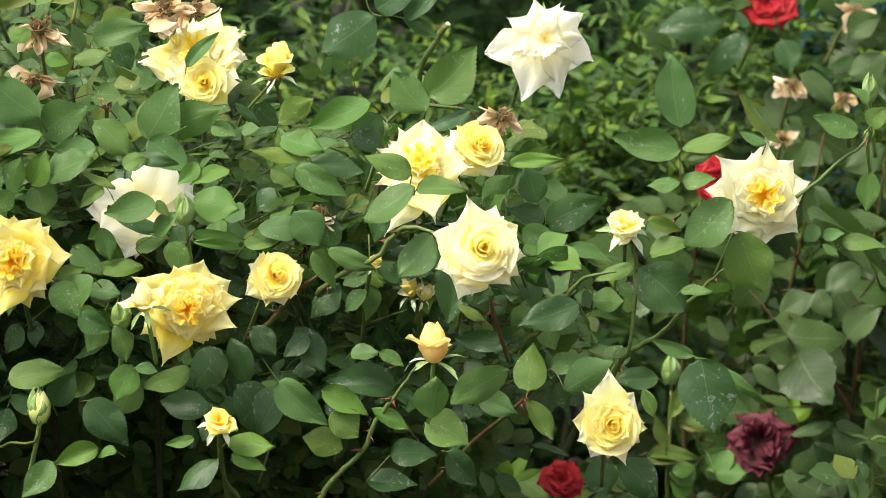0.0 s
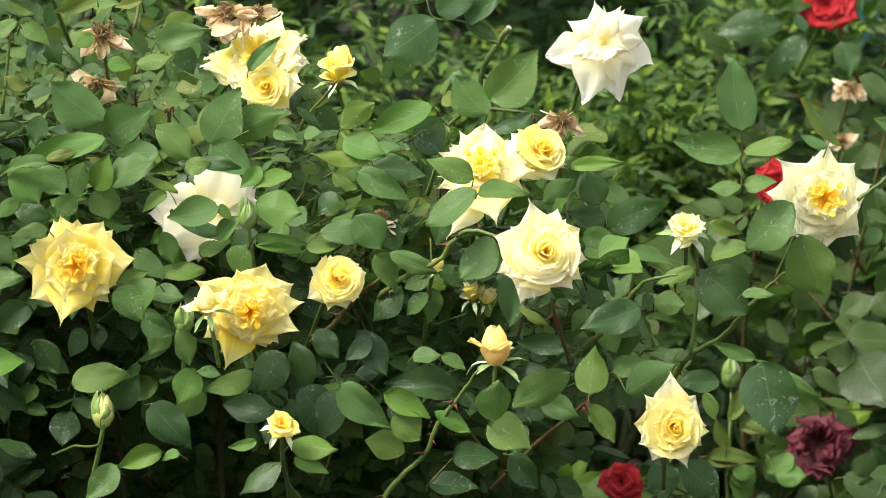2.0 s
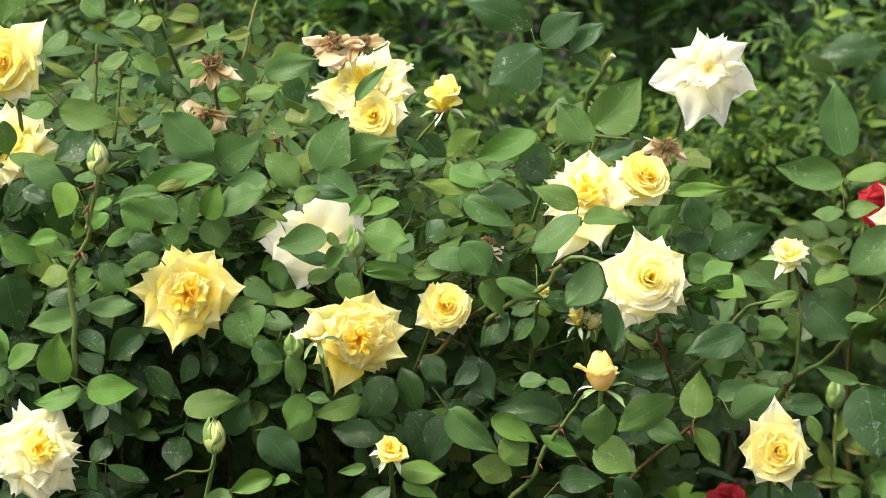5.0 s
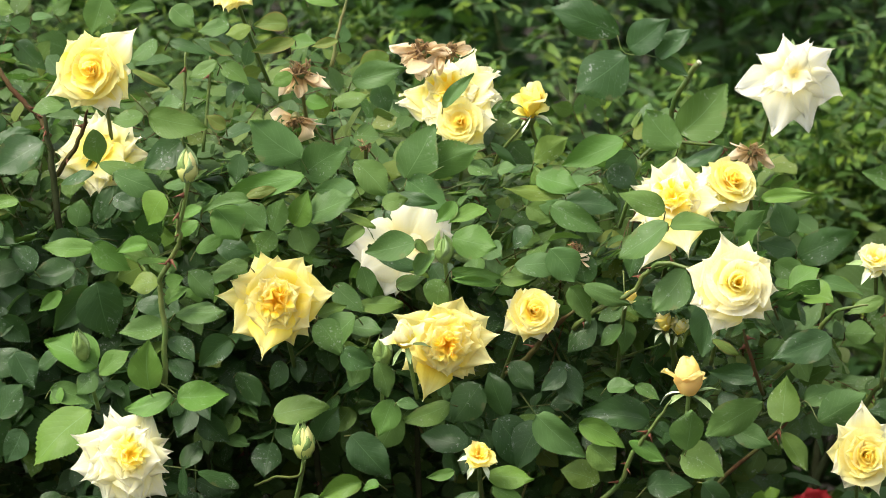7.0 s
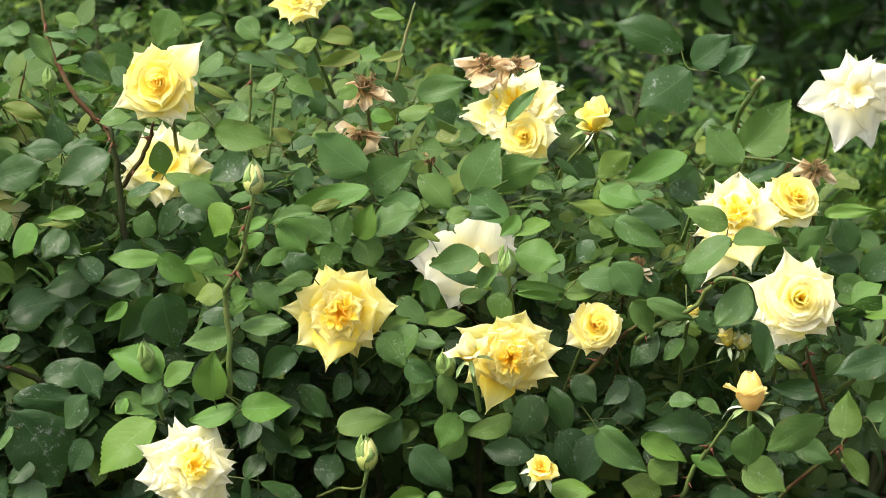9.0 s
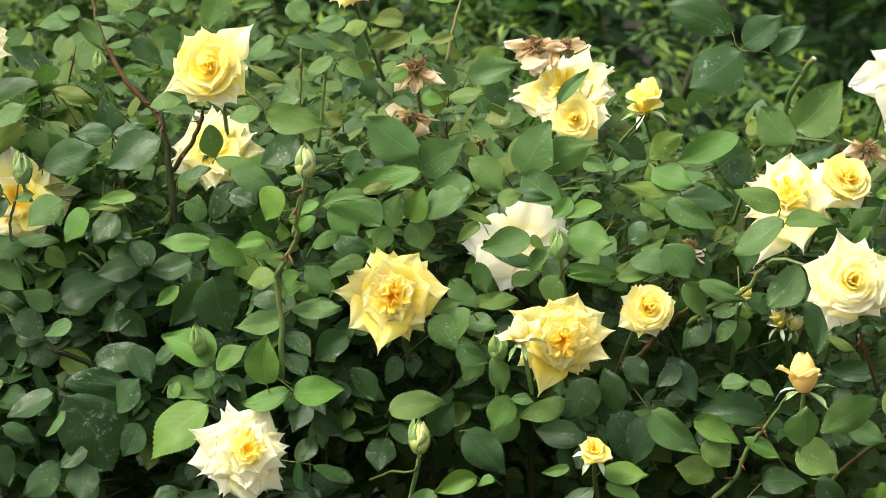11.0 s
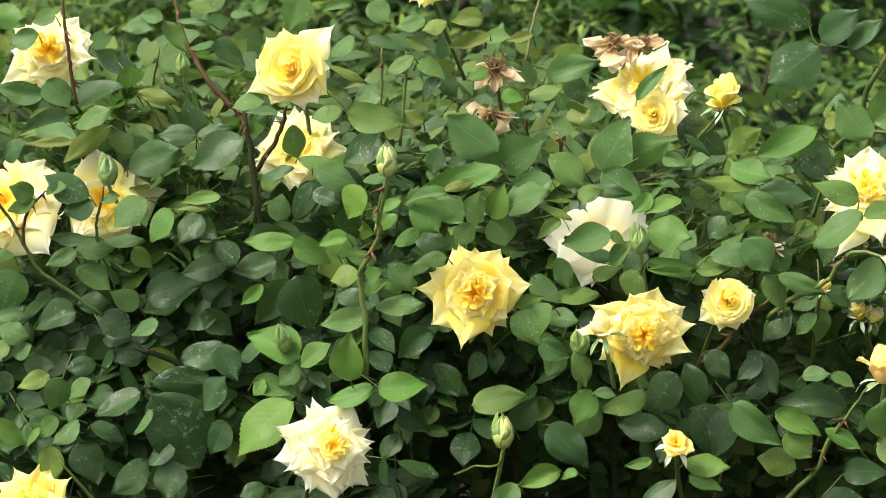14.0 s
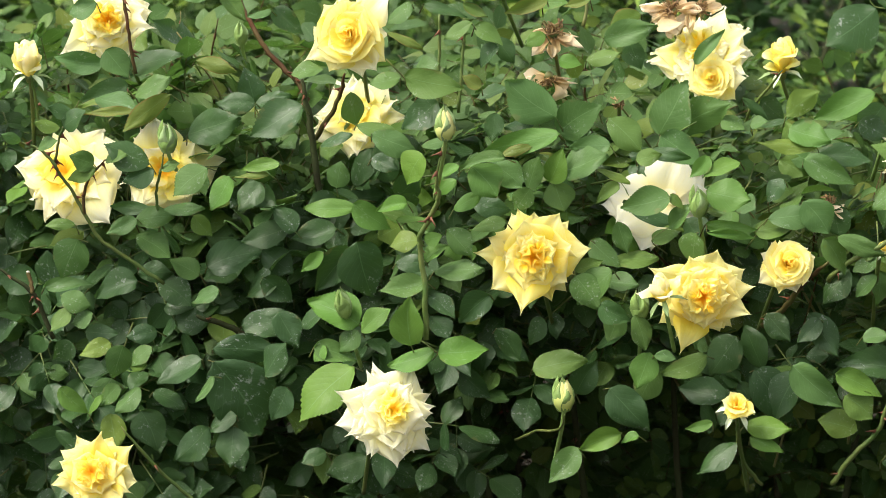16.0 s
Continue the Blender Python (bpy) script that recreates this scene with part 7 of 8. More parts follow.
leaf(YELLOW_BUSH, [(-0.602, 3.986, 1.301), (-0.604, 3.950, 1.315)], [((-0.604, 3.950, 1.315), (-0.642, 3.941, 1.312), 0.22)], 2387, LEAF)
leaf(YELLOW_BUSH, [(-0.677, 3.980, 1.158), (-0.678, 3.945, 1.178)], [((-0.678, 3.945, 1.178), (-0.671, 3.948, 1.139), 0.46)], 2388, LEAF)
leaf(YELLOW_BUSH, [(-0.675, 3.922, 1.131), (-0.664, 3.886, 1.146)], [((-0.664, 3.886, 1.146), (-0.609, 3.883, 1.133), 0.22)], 2389, LEAF)
leaf(YELLOW_BUSH, [(-0.591, 3.877, 1.178), (-0.588, 3.841, 1.209)], [((-0.588, 3.841, 1.209), (-0.561, 3.832, 1.219), 0.39)], 2390, LEAF)
leaf(YELLOW_BUSH, [(-0.522, 3.913, 1.240), (-0.526, 3.876, 1.258)], [((-0.526, 3.876, 1.258), (-0.558, 3.869, 1.244), 0.28)], 2391, LEAF)
leaf(YELLOW_BUSH, [(-0.464, 4.063, 1.238), (-0.462, 4.026, 1.266)], [((-0.462, 4.026, 1.266), (-0.430, 4.016, 1.267), 0.31)], 2392, LEAF_FRESH)
leaf(YELLOW_BUSH, [(-0.455, 4.034, 1.256), (-0.452, 3.997, 1.271)], [((-0.452, 3.997, 1.271), (-0.500, 3.984, 1.263), 0.17)], 2393, LEAF_OLIVE)
leaf(YELLOW_BUSH, [(-0.544, 3.986, 1.260), (-0.544, 3.951, 1.275)], [((-0.544, 3.951, 1.275), (-0.516, 3.948, 1.258), 0.22)], 2394, LEAF_OLIVE)
leaf(YELLOW_BUSH, [(-0.628, 3.935, 1.225), (-0.626, 3.900, 1.249)], [((-0.626, 3.900, 1.249), (-0.585, 3.900, 1.232), 0.17)], 2395, LEAF_OLIVE)
leaf(YELLOW_BUSH, [(-0.440, 4.018, 1.188), (-0.440, 3.982, 1.204)], [((-0.440, 3.982, 1.204), (-0.414, 3.977, 1.201), 0.44)], 2396, LEAF_FRESH)
leaf(YELLOW_BUSH, [(-0.445, 4.008, 1.208), (-0.454, 3.973, 1.235)], [((-0.454, 3.973, 1.235), (-0.478, 3.973, 1.222), 0.39)], 2397, LEAF_FRESH)
leaf(YELLOW_BUSH, [(-0.513, 3.985, 1.267), (-0.521, 3.951, 1.293)], [((-0.521, 3.951, 1.293), (-0.557, 3.952, 1.285), 0.33)], 2398, LEAF)
leaf(YELLOW_BUSH, [(-0.601, 4.004, 1.293), (-0.588, 3.968, 1.313)], [((-0.588, 3.968, 1.313), (-0.562, 3.963, 1.290), 0.44)], 2399, LEAF)
leaf(YELLOW_BUSH, [(-0.513, 3.994, 1.213), (-0.511, 3.958, 1.234)], [((-0.511, 3.958, 1.234), (-0.489, 3.950, 1.205), 0.33)], 2400, LEAF_OLD_SHADED)
leaf(YELLOW_BUSH, [(0.395, 4.070, 1.077), (0.379, 4.032, 1.104)], [((0.379, 4.032, 1.104), (0.332, 4.014, 1.160), 0.18)], 2401, LEAF_OLIVE)
leaf(YELLOW_BUSH, [(0.464, 4.084, 1.081), (0.468, 4.048, 1.114)], [((0.468, 4.048, 1.114), (0.417, 4.040, 1.134), 0.28)], 2402, LEAF)
leaf(YELLOW_BUSH, [(0.476, 4.093, 1.116), (0.479, 4.059, 1.145)], [((0.479, 4.059, 1.145), (0.463, 4.060, 1.166), 0.28)], 2403, LEAF)
leaf(YELLOW_BUSH, [(0.470, 4.089, 1.089), (0.482, 4.053, 1.120)], [((0.482, 4.053, 1.120), (0.499, 4.049, 1.142), 0.44)], 2404, LEAF)
leaf(YELLOW_BUSH, [(0.355, 4.034, 1.079), (0.360, 3.998, 1.106)], [((0.360, 3.998, 1.106), (0.330, 3.991, 1.122), 0.28)], 2405, LEAF)
leaf(YELLOW_BUSH, [(0.317, 4.002, 1.031), (0.320, 3.966, 1.047)], [((0.320, 3.966, 1.047), (0.266, 3.960, 0.999), 0.36)], 2406, LEAF)
leaf(YELLOW_BUSH, [(0.325, 4.011, 1.006), (0.330, 3.975, 1.011)], [((0.330, 3.975, 1.011), (0.357, 3.971, 0.942), 0.44)], 2407, LEAF)
leaf(YELLOW_BUSH, [(0.218, 4.067, 0.946), (0.221, 4.028, 0.962)], [((0.221, 4.028, 0.962), (0.269, 4.001, 0.918), 0.46)], 2408, LEAF_OLD_SHADED)
leaf(YELLOW_BUSH, [(0.226, 4.027, 0.996), (0.228, 3.993, 1.021)], [((0.228, 3.993, 1.021), (0.269, 3.997, 1.011), 0.24)], 2409, LEAF_OLIVE)
leaf(YELLOW_BUSH, [(0.223, 4.032, 0.962), (0.231, 3.994, 0.983)], [((0.231, 3.994, 0.983), (0.277, 3.977, 0.998), 0.28)], 2410, LEAF)
leaf(YELLOW_BUSH, [(0.429, 4.078, 0.983), (0.425, 4.043, 1.008)], [((0.425, 4.043, 1.008), (0.408, 4.041, 0.991), 0.44)], 2411, LEAF)
leaf(YELLOW_BUSH, [(0.431, 4.078, 0.979), (0.429, 4.042, 0.996)], [((0.429, 4.042, 0.996), (0.452, 4.035, 1.002), 0.33)], 2412, LEAF)
leaf(YELLOW_BUSH, [(0.429, 4.076, 0.975), (0.429, 4.040, 0.988)], [((0.429, 4.040, 0.988), (0.447, 4.035, 0.974), 0.28)], 2413, LEAF)
leaf(YELLOW_BUSH, [(0.446, 4.085, 0.970), (0.452, 4.049, 0.988)], [((0.452, 4.049, 0.988), (0.501, 4.039, 0.989), 0.24)], 2414, LEAF)
leaf(YELLOW_BUSH, [(0.475, 4.071, 1.057), (0.481, 4.037, 1.070)], [((0.481, 4.037, 1.070), (0.478, 4.043, 1.024), 0.33)], 2415, LEAF)
leaf(YELLOW_BUSH, [(0.167, 4.018, 0.908), (0.167, 3.984, 0.933)], [((0.167, 3.984, 0.933), (0.203, 3.987, 0.930), 0.39)], 2416, LEAF)
leaf(YELLOW_BUSH, [(0.225, 4.037, 0.948), (0.213, 4.001, 0.969)], [((0.213, 4.001, 0.969), (0.168, 3.996, 0.951), 0.22)], 2417, LEAF)
leaf(YELLOW_BUSH, [(0.256, 4.012, 0.926), (0.265, 3.976, 0.944)], [((0.265, 3.976, 0.944), (0.301, 3.970, 0.943), 0.24)], 2418, LEAF)
leaf(YELLOW_BUSH, [(0.278, 3.995, 0.862), (0.287, 3.957, 0.871)], [((0.287, 3.957, 0.871), (0.302, 3.939, 0.789), 0.39)], 2419, LEAF_OLD_SHADED)
leaf(YELLOW_BUSH, [(0.274, 4.008, 0.861), (0.281, 3.972, 0.871)], [((0.281, 3.972, 0.871), (0.354, 3.965, 0.834), 0.15)], 2420, LEAF)
leaf(YELLOW_BUSH, [(0.291, 4.013, 0.843), (0.280, 3.977, 0.871)], [((0.280, 3.977, 0.871), (0.231, 3.970, 0.891), 0.17)], 2421, LEAF)
leaf(YELLOW_BUSH, [(0.262, 4.045, 0.817), (0.243, 4.009, 0.839)], [((0.243, 4.009, 0.839), (0.193, 4.003, 0.840), 0.28)], 2422, LEAF_OLD_SHADED)
leaf(YELLOW_BUSH, [(0.217, 3.994, 0.821), (0.224, 3.958, 0.836)], [((0.224, 3.958, 0.836), (0.233, 3.949, 0.806), 0.28)], 2423, LEAF)
leaf(YELLOW_BUSH, [(0.194, 4.122, 0.716), (0.203, 4.086, 0.730)], [((0.203, 4.086, 0.730), (0.248, 4.077, 0.687), 0.36)], 2424, LEAF_OLD_SHADED)
leaf(YELLOW_BUSH, [(0.179, 4.079, 0.727), (0.171, 4.043, 0.738)], [((0.171, 4.043, 0.738), (0.187, 4.032, 0.698), 0.44)], 2425, LEAF_OLD_SHADED)
leaf(YELLOW_BUSH, [(0.152, 3.961, 0.804), (0.160, 3.926, 0.835)], [((0.160, 3.926, 0.835), (0.181, 3.920, 0.874), 0.39)], 2426, LEAF_OLD_SHADED)
leaf(RED_BUSH, [(0.259, 4.865, 0.562), (0.278, 4.830, 0.584)], [((0.278, 4.830, 0.584), (0.344, 4.831, 0.588), 0.22)], 2427, LEAF_OLIVE)
leaf(RED_BUSH, [(0.344, 4.865, 0.534), (0.344, 4.830, 0.553)], [((0.344, 4.830, 0.553), (0.305, 4.830, 0.576), 0.44)], 2428, LEAF_FRESH)
leaf(RED_BUSH, [(0.401, 4.863, 0.567), (0.397, 4.828, 0.588)], [((0.397, 4.828, 0.588), (0.357, 4.828, 0.573), 0.44)], 2429, LEAF_FRESH)
leaf(RED_BUSH, [(0.351, 4.868, 0.515), (0.340, 4.832, 0.537)], [((0.340, 4.832, 0.537), (0.309, 4.824, 0.554), 0.44)], 2430, LEAF_FRESH)
leaf(RED_BUSH, [(0.322, 4.866, 0.617), (0.320, 4.830, 0.635)], [((0.320, 4.830, 0.635), (0.367, 4.822, 0.631), 0.24)], 2431, LEAF_OLIVE)
leaf(RED_BUSH, [(0.312, 4.860, 0.614), (0.316, 4.826, 0.649)], [((0.316, 4.826, 0.649), (0.344, 4.831, 0.695), 0.22)], 2432, LEAF_OLIVE)
leaf(RED_BUSH, [(0.533, 4.863, 0.610), (0.535, 4.826, 0.630)], [((0.535, 4.826, 0.630), (0.569, 4.819, 0.579), 0.39)], 2433, LEAF_GREY)
leaf(RED_BUSH, [(0.536, 4.869, 0.615), (0.536, 4.833, 0.631)], [((0.536, 4.833, 0.631), (0.582, 4.830, 0.619), 0.28)], 2434, LEAF_GREY)
leaf(RED_BUSH, [(0.465, 4.861, 0.597), (0.474, 4.826, 0.616)], [((0.474, 4.826, 0.616), (0.527, 4.826, 0.638), 0.24)], 2435, LEAF_GREY)
leaf(RED_BUSH, [(0.444, 4.862, 0.550), (0.463, 4.827, 0.561)], [((0.463, 4.827, 0.561), (0.529, 4.829, 0.529), 0.39)], 2436, LEAF_GREY)
leaf(RED_BUSH, [(0.505, 4.861, 0.576), (0.505, 4.827, 0.593)], [((0.505, 4.827, 0.593), (0.475, 4.829, 0.561), 0.39)], 2437, LEAF_GREY)
leaf(RED_BUSH, [(0.608, 4.868, 0.565), (0.604, 4.832, 0.592)], [((0.604, 4.832, 0.592), (0.577, 4.823, 0.640), 0.39)], 2438, LEAF_GREY)
leaf(RED_BUSH, [(0.426, 4.866, 0.531), (0.429, 4.831, 0.545)], [((0.429, 4.831, 0.545), (0.398, 4.829, 0.528), 0.39)], 2439, LEAF_GREY)
leaf(RED_BUSH, [(0.515, 4.867, 0.560), (0.529, 4.832, 0.576)], [((0.529, 4.832, 0.576), (0.575, 4.830, 0.545), 0.39)], 2440, LEAF_GREY)
leaf(RED_BUSH, [(0.477, 5.057, 0.927), (0.480, 5.021, 0.957)], [((0.480, 5.021, 0.957), (0.510, 5.013, 0.998), 0.33)], 2441, LEAF_GREY)
leaf(RED_BUSH, [(0.520, 5.053, 0.926), (0.519, 5.015, 0.934)], [((0.519, 5.015, 0.934), (0.550, 5.000, 0.848), 0.28)], 2442, LEAF_GREY)
leaf(RED_BUSH, [(0.393, 5.055, 0.732), (0.410, 5.019, 0.765)], [((0.410, 5.019, 0.765), (0.465, 5.011, 0.823), 0.33)], 2443, LEAF_GREY)
leaf(RED_BUSH, [(0.468, 5.060, 0.724), (0.475, 5.024, 0.748)], [((0.475, 5.024, 0.748), (0.521, 5.017, 0.782), 0.35)], 2444, LEAF_GREY)
leaf(RED_BUSH, [(0.589, 5.060, 0.801), (0.585, 5.024, 0.821)], [((0.585, 5.024, 0.821), (0.537, 5.016, 0.782), 0.39)], 2445, LEAF_GREY)
leaf(RED_BUSH, [(0.561, 5.056, 0.685), (0.570, 5.019, 0.717)], [((0.570, 5.019, 0.717), (0.616, 5.006, 0.767), 0.36)], 2446, LEAF_GREY)
leaf(RED_BUSH, [(0.496, 5.054, 0.662), (0.491, 5.018, 0.685)], [((0.491, 5.018, 0.685), (0.450, 5.013, 0.726), 0.36)], 2447, LEAF_GREY)
leaf(RED_BUSH, [(0.527, 5.059, 0.698), (0.531, 5.024, 0.716)], [((0.531, 5.024, 0.716), (0.571, 5.020, 0.668), 0.36)], 2448, LEAF_GREY)
leaf(RED_BUSH, [(0.407, 5.055, 0.682), (0.403, 5.020, 0.717)], [((0.403, 5.020, 0.717), (0.371, 5.018, 0.749), 0.33)], 2449, LEAF_GREY)
leaf(RED_BUSH, [(0.414, 4.862, 0.692), (0.419, 4.826, 0.710)], [((0.419, 4.826, 0.710), (0.464, 4.818, 0.680), 0.33)], 2450, LEAF_GREY)
leaf(RED_BUSH, [(0.638, 5.058, 0.844), (0.622, 5.021, 0.877)], [((0.622, 5.021, 0.877), (0.567, 5.012, 0.902), 0.33)], 2451, LEAF_GREY)
leaf(RED_BUSH, [(0.626, 5.056, 0.965), (0.620, 5.020, 0.989)], [((0.620, 5.020, 0.989), (0.558, 5.016, 0.958), 0.33)], 2452, LEAF_GREY)
leaf(RED_BUSH, [(0.628, 5.055, 1.103), (0.618, 5.020, 1.116)], [((0.618, 5.020, 1.116), (0.565, 5.021, 1.092), 0.39)], 2453, LEAF_GREY)
leaf(RED_BUSH, [(0.559, 5.055, 1.121), (0.564, 5.019, 1.148)], [((0.564, 5.019, 1.148), (0.610, 5.013, 1.172), 0.39)], 2454, LEAF_GREY)
leaf(RED_BUSH, [(0.506, 5.060, 1.070), (0.502, 5.023, 1.092)], [((0.502, 5.023, 1.092), (0.549, 5.012, 1.053), 0.33)], 2455, LEAF_GREY)
leaf(YELLOW_BUSH, [(-0.127, 3.977, 0.962), (-0.124, 3.941, 0.997)], [((-0.124, 3.941, 0.997), (-0.127, 3.934, 1.035), 0.46)], 2456, LEAF_OLD_SHADED)
leaf(YELLOW_BUSH, [(-0.175, 3.941, 1.020), (-0.163, 3.906, 1.042)], [((-0.163, 3.906, 1.042), (-0.135, 3.900, 1.006), 0.44)], 2457, LEAF)
leaf(YELLOW_BUSH, [(-0.138, 3.924, 0.992), (-0.141, 3.890, 1.001)], [((-0.141, 3.890, 1.001), (-0.113, 3.893, 0.960), 0.33)], 2458, LEAF)
leaf(YELLOW_BUSH, [(-0.130, 3.926, 0.983), (-0.126, 3.892, 1.002)], [((-0.126, 3.892, 1.002), (-0.073, 3.899, 0.979), 0.22)], 2459, LEAF)
leaf(YELLOW_BUSH, [(-0.007, 3.939, 1.006), (-0.012, 3.901, 1.018)], [((-0.012, 3.901, 1.018), (-0.050, 3.884, 0.974), 0.39)], 2460, LEAF)
leaf(YELLOW_BUSH, [(-0.073, 3.965, 1.033), (-0.065, 3.929, 1.045)], [((-0.065, 3.929, 1.045), (-0.077, 3.926, 1.005), 0.33)], 2461, LEAF_OLD_SHADED)
leaf(YELLOW_BUSH, [(0.018, 3.973, 0.957), (0.019, 3.936, 0.969)], [((0.019, 3.936, 0.969), (0.007, 3.925, 0.916), 0.31)], 2462, LEAF_OLD_SHADED)
leaf(YELLOW_BUSH, [(0.087, 4.077, 0.989), (0.090, 4.041, 1.005)], [((0.090, 4.041, 1.005), (0.131, 4.032, 0.984), 0.33)], 2463, LEAF)
leaf(YELLOW_BUSH, [(0.134, 4.055, 0.965), (0.140, 4.018, 0.986)], [((0.140, 4.018, 0.986), (0.191, 4.009, 0.978), 0.22)], 2464, LEAF)
leaf(YELLOW_BUSH, [(0.160, 3.932, 0.916), (0.149, 3.894, 0.941)], [((0.149, 3.894, 0.941), (0.081, 3.877, 0.919), 0.28)], 2465, LEAF_OLD_SHADED)
leaf(YELLOW_BUSH, [(-0.120, 3.951, 0.940), (-0.114, 3.914, 0.963)], [((-0.114, 3.914, 0.963), (-0.148, 3.904, 0.927), 0.33)], 2466, LEAF_OLD_SHADED)
leaf(YELLOW_BUSH, [(-0.089, 3.941, 0.932), (-0.083, 3.906, 0.955)], [((-0.083, 3.906, 0.955), (-0.111, 3.905, 0.936), 0.33)], 2467, LEAF)
leaf(YELLOW_BUSH, [(-0.606, 3.992, 1.252), (-0.590, 3.955, 1.276)], [((-0.590, 3.955, 1.276), (-0.541, 3.944, 1.265), 0.17)], 2601, LEAF_OLD_SHADED)
leaf(YELLOW_BUSH, [(-0.707, 3.966, 1.289), (-0.716, 3.931, 1.310)], [((-0.716, 3.931, 1.310), (-0.697, 3.932, 1.325), 0.36)], 2602, LEAF)
leaf(YELLOW_BUSH, [(-0.491, 3.973, 1.270), (-0.495, 3.938, 1.292)], [((-0.495, 3.938, 1.292), (-0.524, 3.933, 1.286), 0.35)], 2603, LEAF)
leaf(YELLOW_BUSH, [(-0.461, 4.004, 1.272), (-0.457, 3.968, 1.291)], [((-0.457, 3.968, 1.291), (-0.494, 3.961, 1.295), 0.36)], 2604, LEAF_OLIVE)
leaf(YELLOW_BUSH, [(-0.400, 4.022, 1.244), (-0.402, 3.987, 1.271)], [((-0.402, 3.987, 1.271), (-0.434, 3.989, 1.265), 0.19)], 2605, LEAF_OLIVE)
leaf(YELLOW_BUSH, [(-0.346, 4.046, 1.223), (-0.346, 4.011, 1.251)], [((-0.346, 4.011, 1.251), (-0.384, 4.012, 1.238), 0.36)], 2606, LEAF_OLIVE)
leaf(YELLOW_BUSH, [(-0.403, 4.044, 1.195), (-0.390, 4.008, 1.223)], [((-0.390, 4.008, 1.223), (-0.326, 4.003, 1.238), 0.26)], 2607, LEAF)
leaf(YELLOW_BUSH, [(-0.416, 4.023, 1.176), (-0.409, 3.987, 1.202)], [((-0.409, 3.987, 1.202), (-0.367, 3.980, 1.209), 0.26)], 2608, LEAF)
leaf(YELLOW_BUSH, [(-0.372, 4.078, 1.204), (-0.362, 4.041, 1.216)], [((-0.362, 4.041, 1.216), (-0.349, 4.034, 1.187), 0.46)], 2609, LEAF_OLD_SHADED)
leaf(YELLOW_BUSH, [(-0.543, 3.972, 1.223), (-0.530, 3.936, 1.250)], [((-0.530, 3.936, 1.250), (-0.498, 3.928, 1.231), 0.30)], 2610, LEAF)
leaf(YELLOW_BUSH, [(-0.436, 4.026, 1.299), (-0.439, 3.990, 1.318)], [((-0.439, 3.990, 1.318), (-0.400, 3.981, 1.315), 0.19)], 2611, LEAF_FRESH)
leaf(YELLOW_BUSH, [(-0.511, 3.971, 1.204), (-0.505, 3.935, 1.227)], [((-0.505, 3.935, 1.227), (-0.527, 3.928, 1.206), 0.39)], 2612, LEAF_OLD_SHADED)
leaf(YELLOW_BUSH, [(-0.006, 4.070, 1.215), (-0.044, 4.070, 1.241), (-0.079, 4.070, 1.246), (-0.088, 4.070, 1.267)], [((-0.085, 4.070, 1.267), (-0.162, 4.060, 1.298), 0.30), ((-0.075, 4.070, 1.250), (-0.028, 4.060, 1.285), 0.36), ((-0.044, 4.070, 1.242), (-0.001, 4.060, 1.273), 0.31), ((-0.077, 4.070, 1.244), (-0.137, 4.060, 1.205), 0.44), ((-0.044, 4.070, 1.241), (-0.007, 4.060, 1.220), 0.22)], 2613, LEAF_OLD_SHADED)
leaf(YELLOW_BUSH, [(-0.983, 3.785, 1.157), (-0.982, 3.780, 1.164)], [((-0.982, 3.780, 1.164), (-1.009, 3.768, 1.171), 0.28)], 3001, LEAF)
leaf(YELLOW_BUSH, [(-0.981, 3.785, 1.162), (-0.978, 3.780, 1.165)], [((-0.978, 3.780, 1.165), (-0.949, 3.768, 1.183), 0.36)], 3002, LEAF_OLD_SHADED)
leaf(YELLOW_BUSH, [(-1.015, 3.795, 1.141), (-1.008, 3.780, 1.141)], [((-1.008, 3.780, 1.141), (-0.985, 3.768, 1.152), 0.3)], 3003, LEAF)
leaf(YELLOW_BUSH, [(-1.028, 3.795, 1.146), (-1.029, 3.785, 1.149)], [((-1.029, 3.785, 1.149), (-1.048, 3.773, 1.159), 0.32)], 3004, LEAF)
leaf(YELLOW_BUSH, [(-0.968, 3.785, 1.178), (-0.968, 3.785, 1.180)], [((-0.968, 3.785, 1.180), (-0.992, 3.773, 1.188), 0.36)], 3005, LEAF_OLD_SHADED)
leaf(YELLOW_BUSH, [(-0.305, 3.911, 1.008), (-0.309, 3.895, 1.022)], [((-0.309, 3.895, 1.022), (-0.364, 3.887, 1.051), 0.25)], 3101, LEAF_OLD_SHADED)
leaf(YELLOW_BUSH, [(-0.262, 3.911, 1.083), (-0.266, 3.895, 1.097)], [((-0.266, 3.895, 1.097), (-0.288, 3.887, 1.075), 0.3)], 3102, LEAF_FRESH)
leaf(YELLOW_BUSH, [(-0.321, 3.911, 1.011), (-0.325, 3.895, 1.025)], [((-0.325, 3.895, 1.025), (-0.297, 3.887, 1.017), 0.2)], 3103, LEAF)
leaf(YELLOW_BUSH, [(-0.332, 3.911, 1.089), (-0.336, 3.895, 1.103)], [((-0.336, 3.895, 1.103), (-0.288, 3.887, 1.100), 0.2)], 3104, LEAF_OLD_SHADED)

# ---- woody canes that carry the bushes ----
rnd = random.Random(21)
# ---- leaves of the yellow bush ----
def crown_top(x):
    """Height of the leafy crown along the bush."""
    for edge, height in ((-0.85, 1.24), (-0.6, 1.21), (-0.42, 1.215), (-0.24, 1.18), (-0.05, 1.11), (0.085, 1.08), (0.20, 0.85), (0.25, 0.89), (0.31, 0.84)):
        if x < edge:
            return height + 0.015 * math.sin(40 * x)
    return 0.70


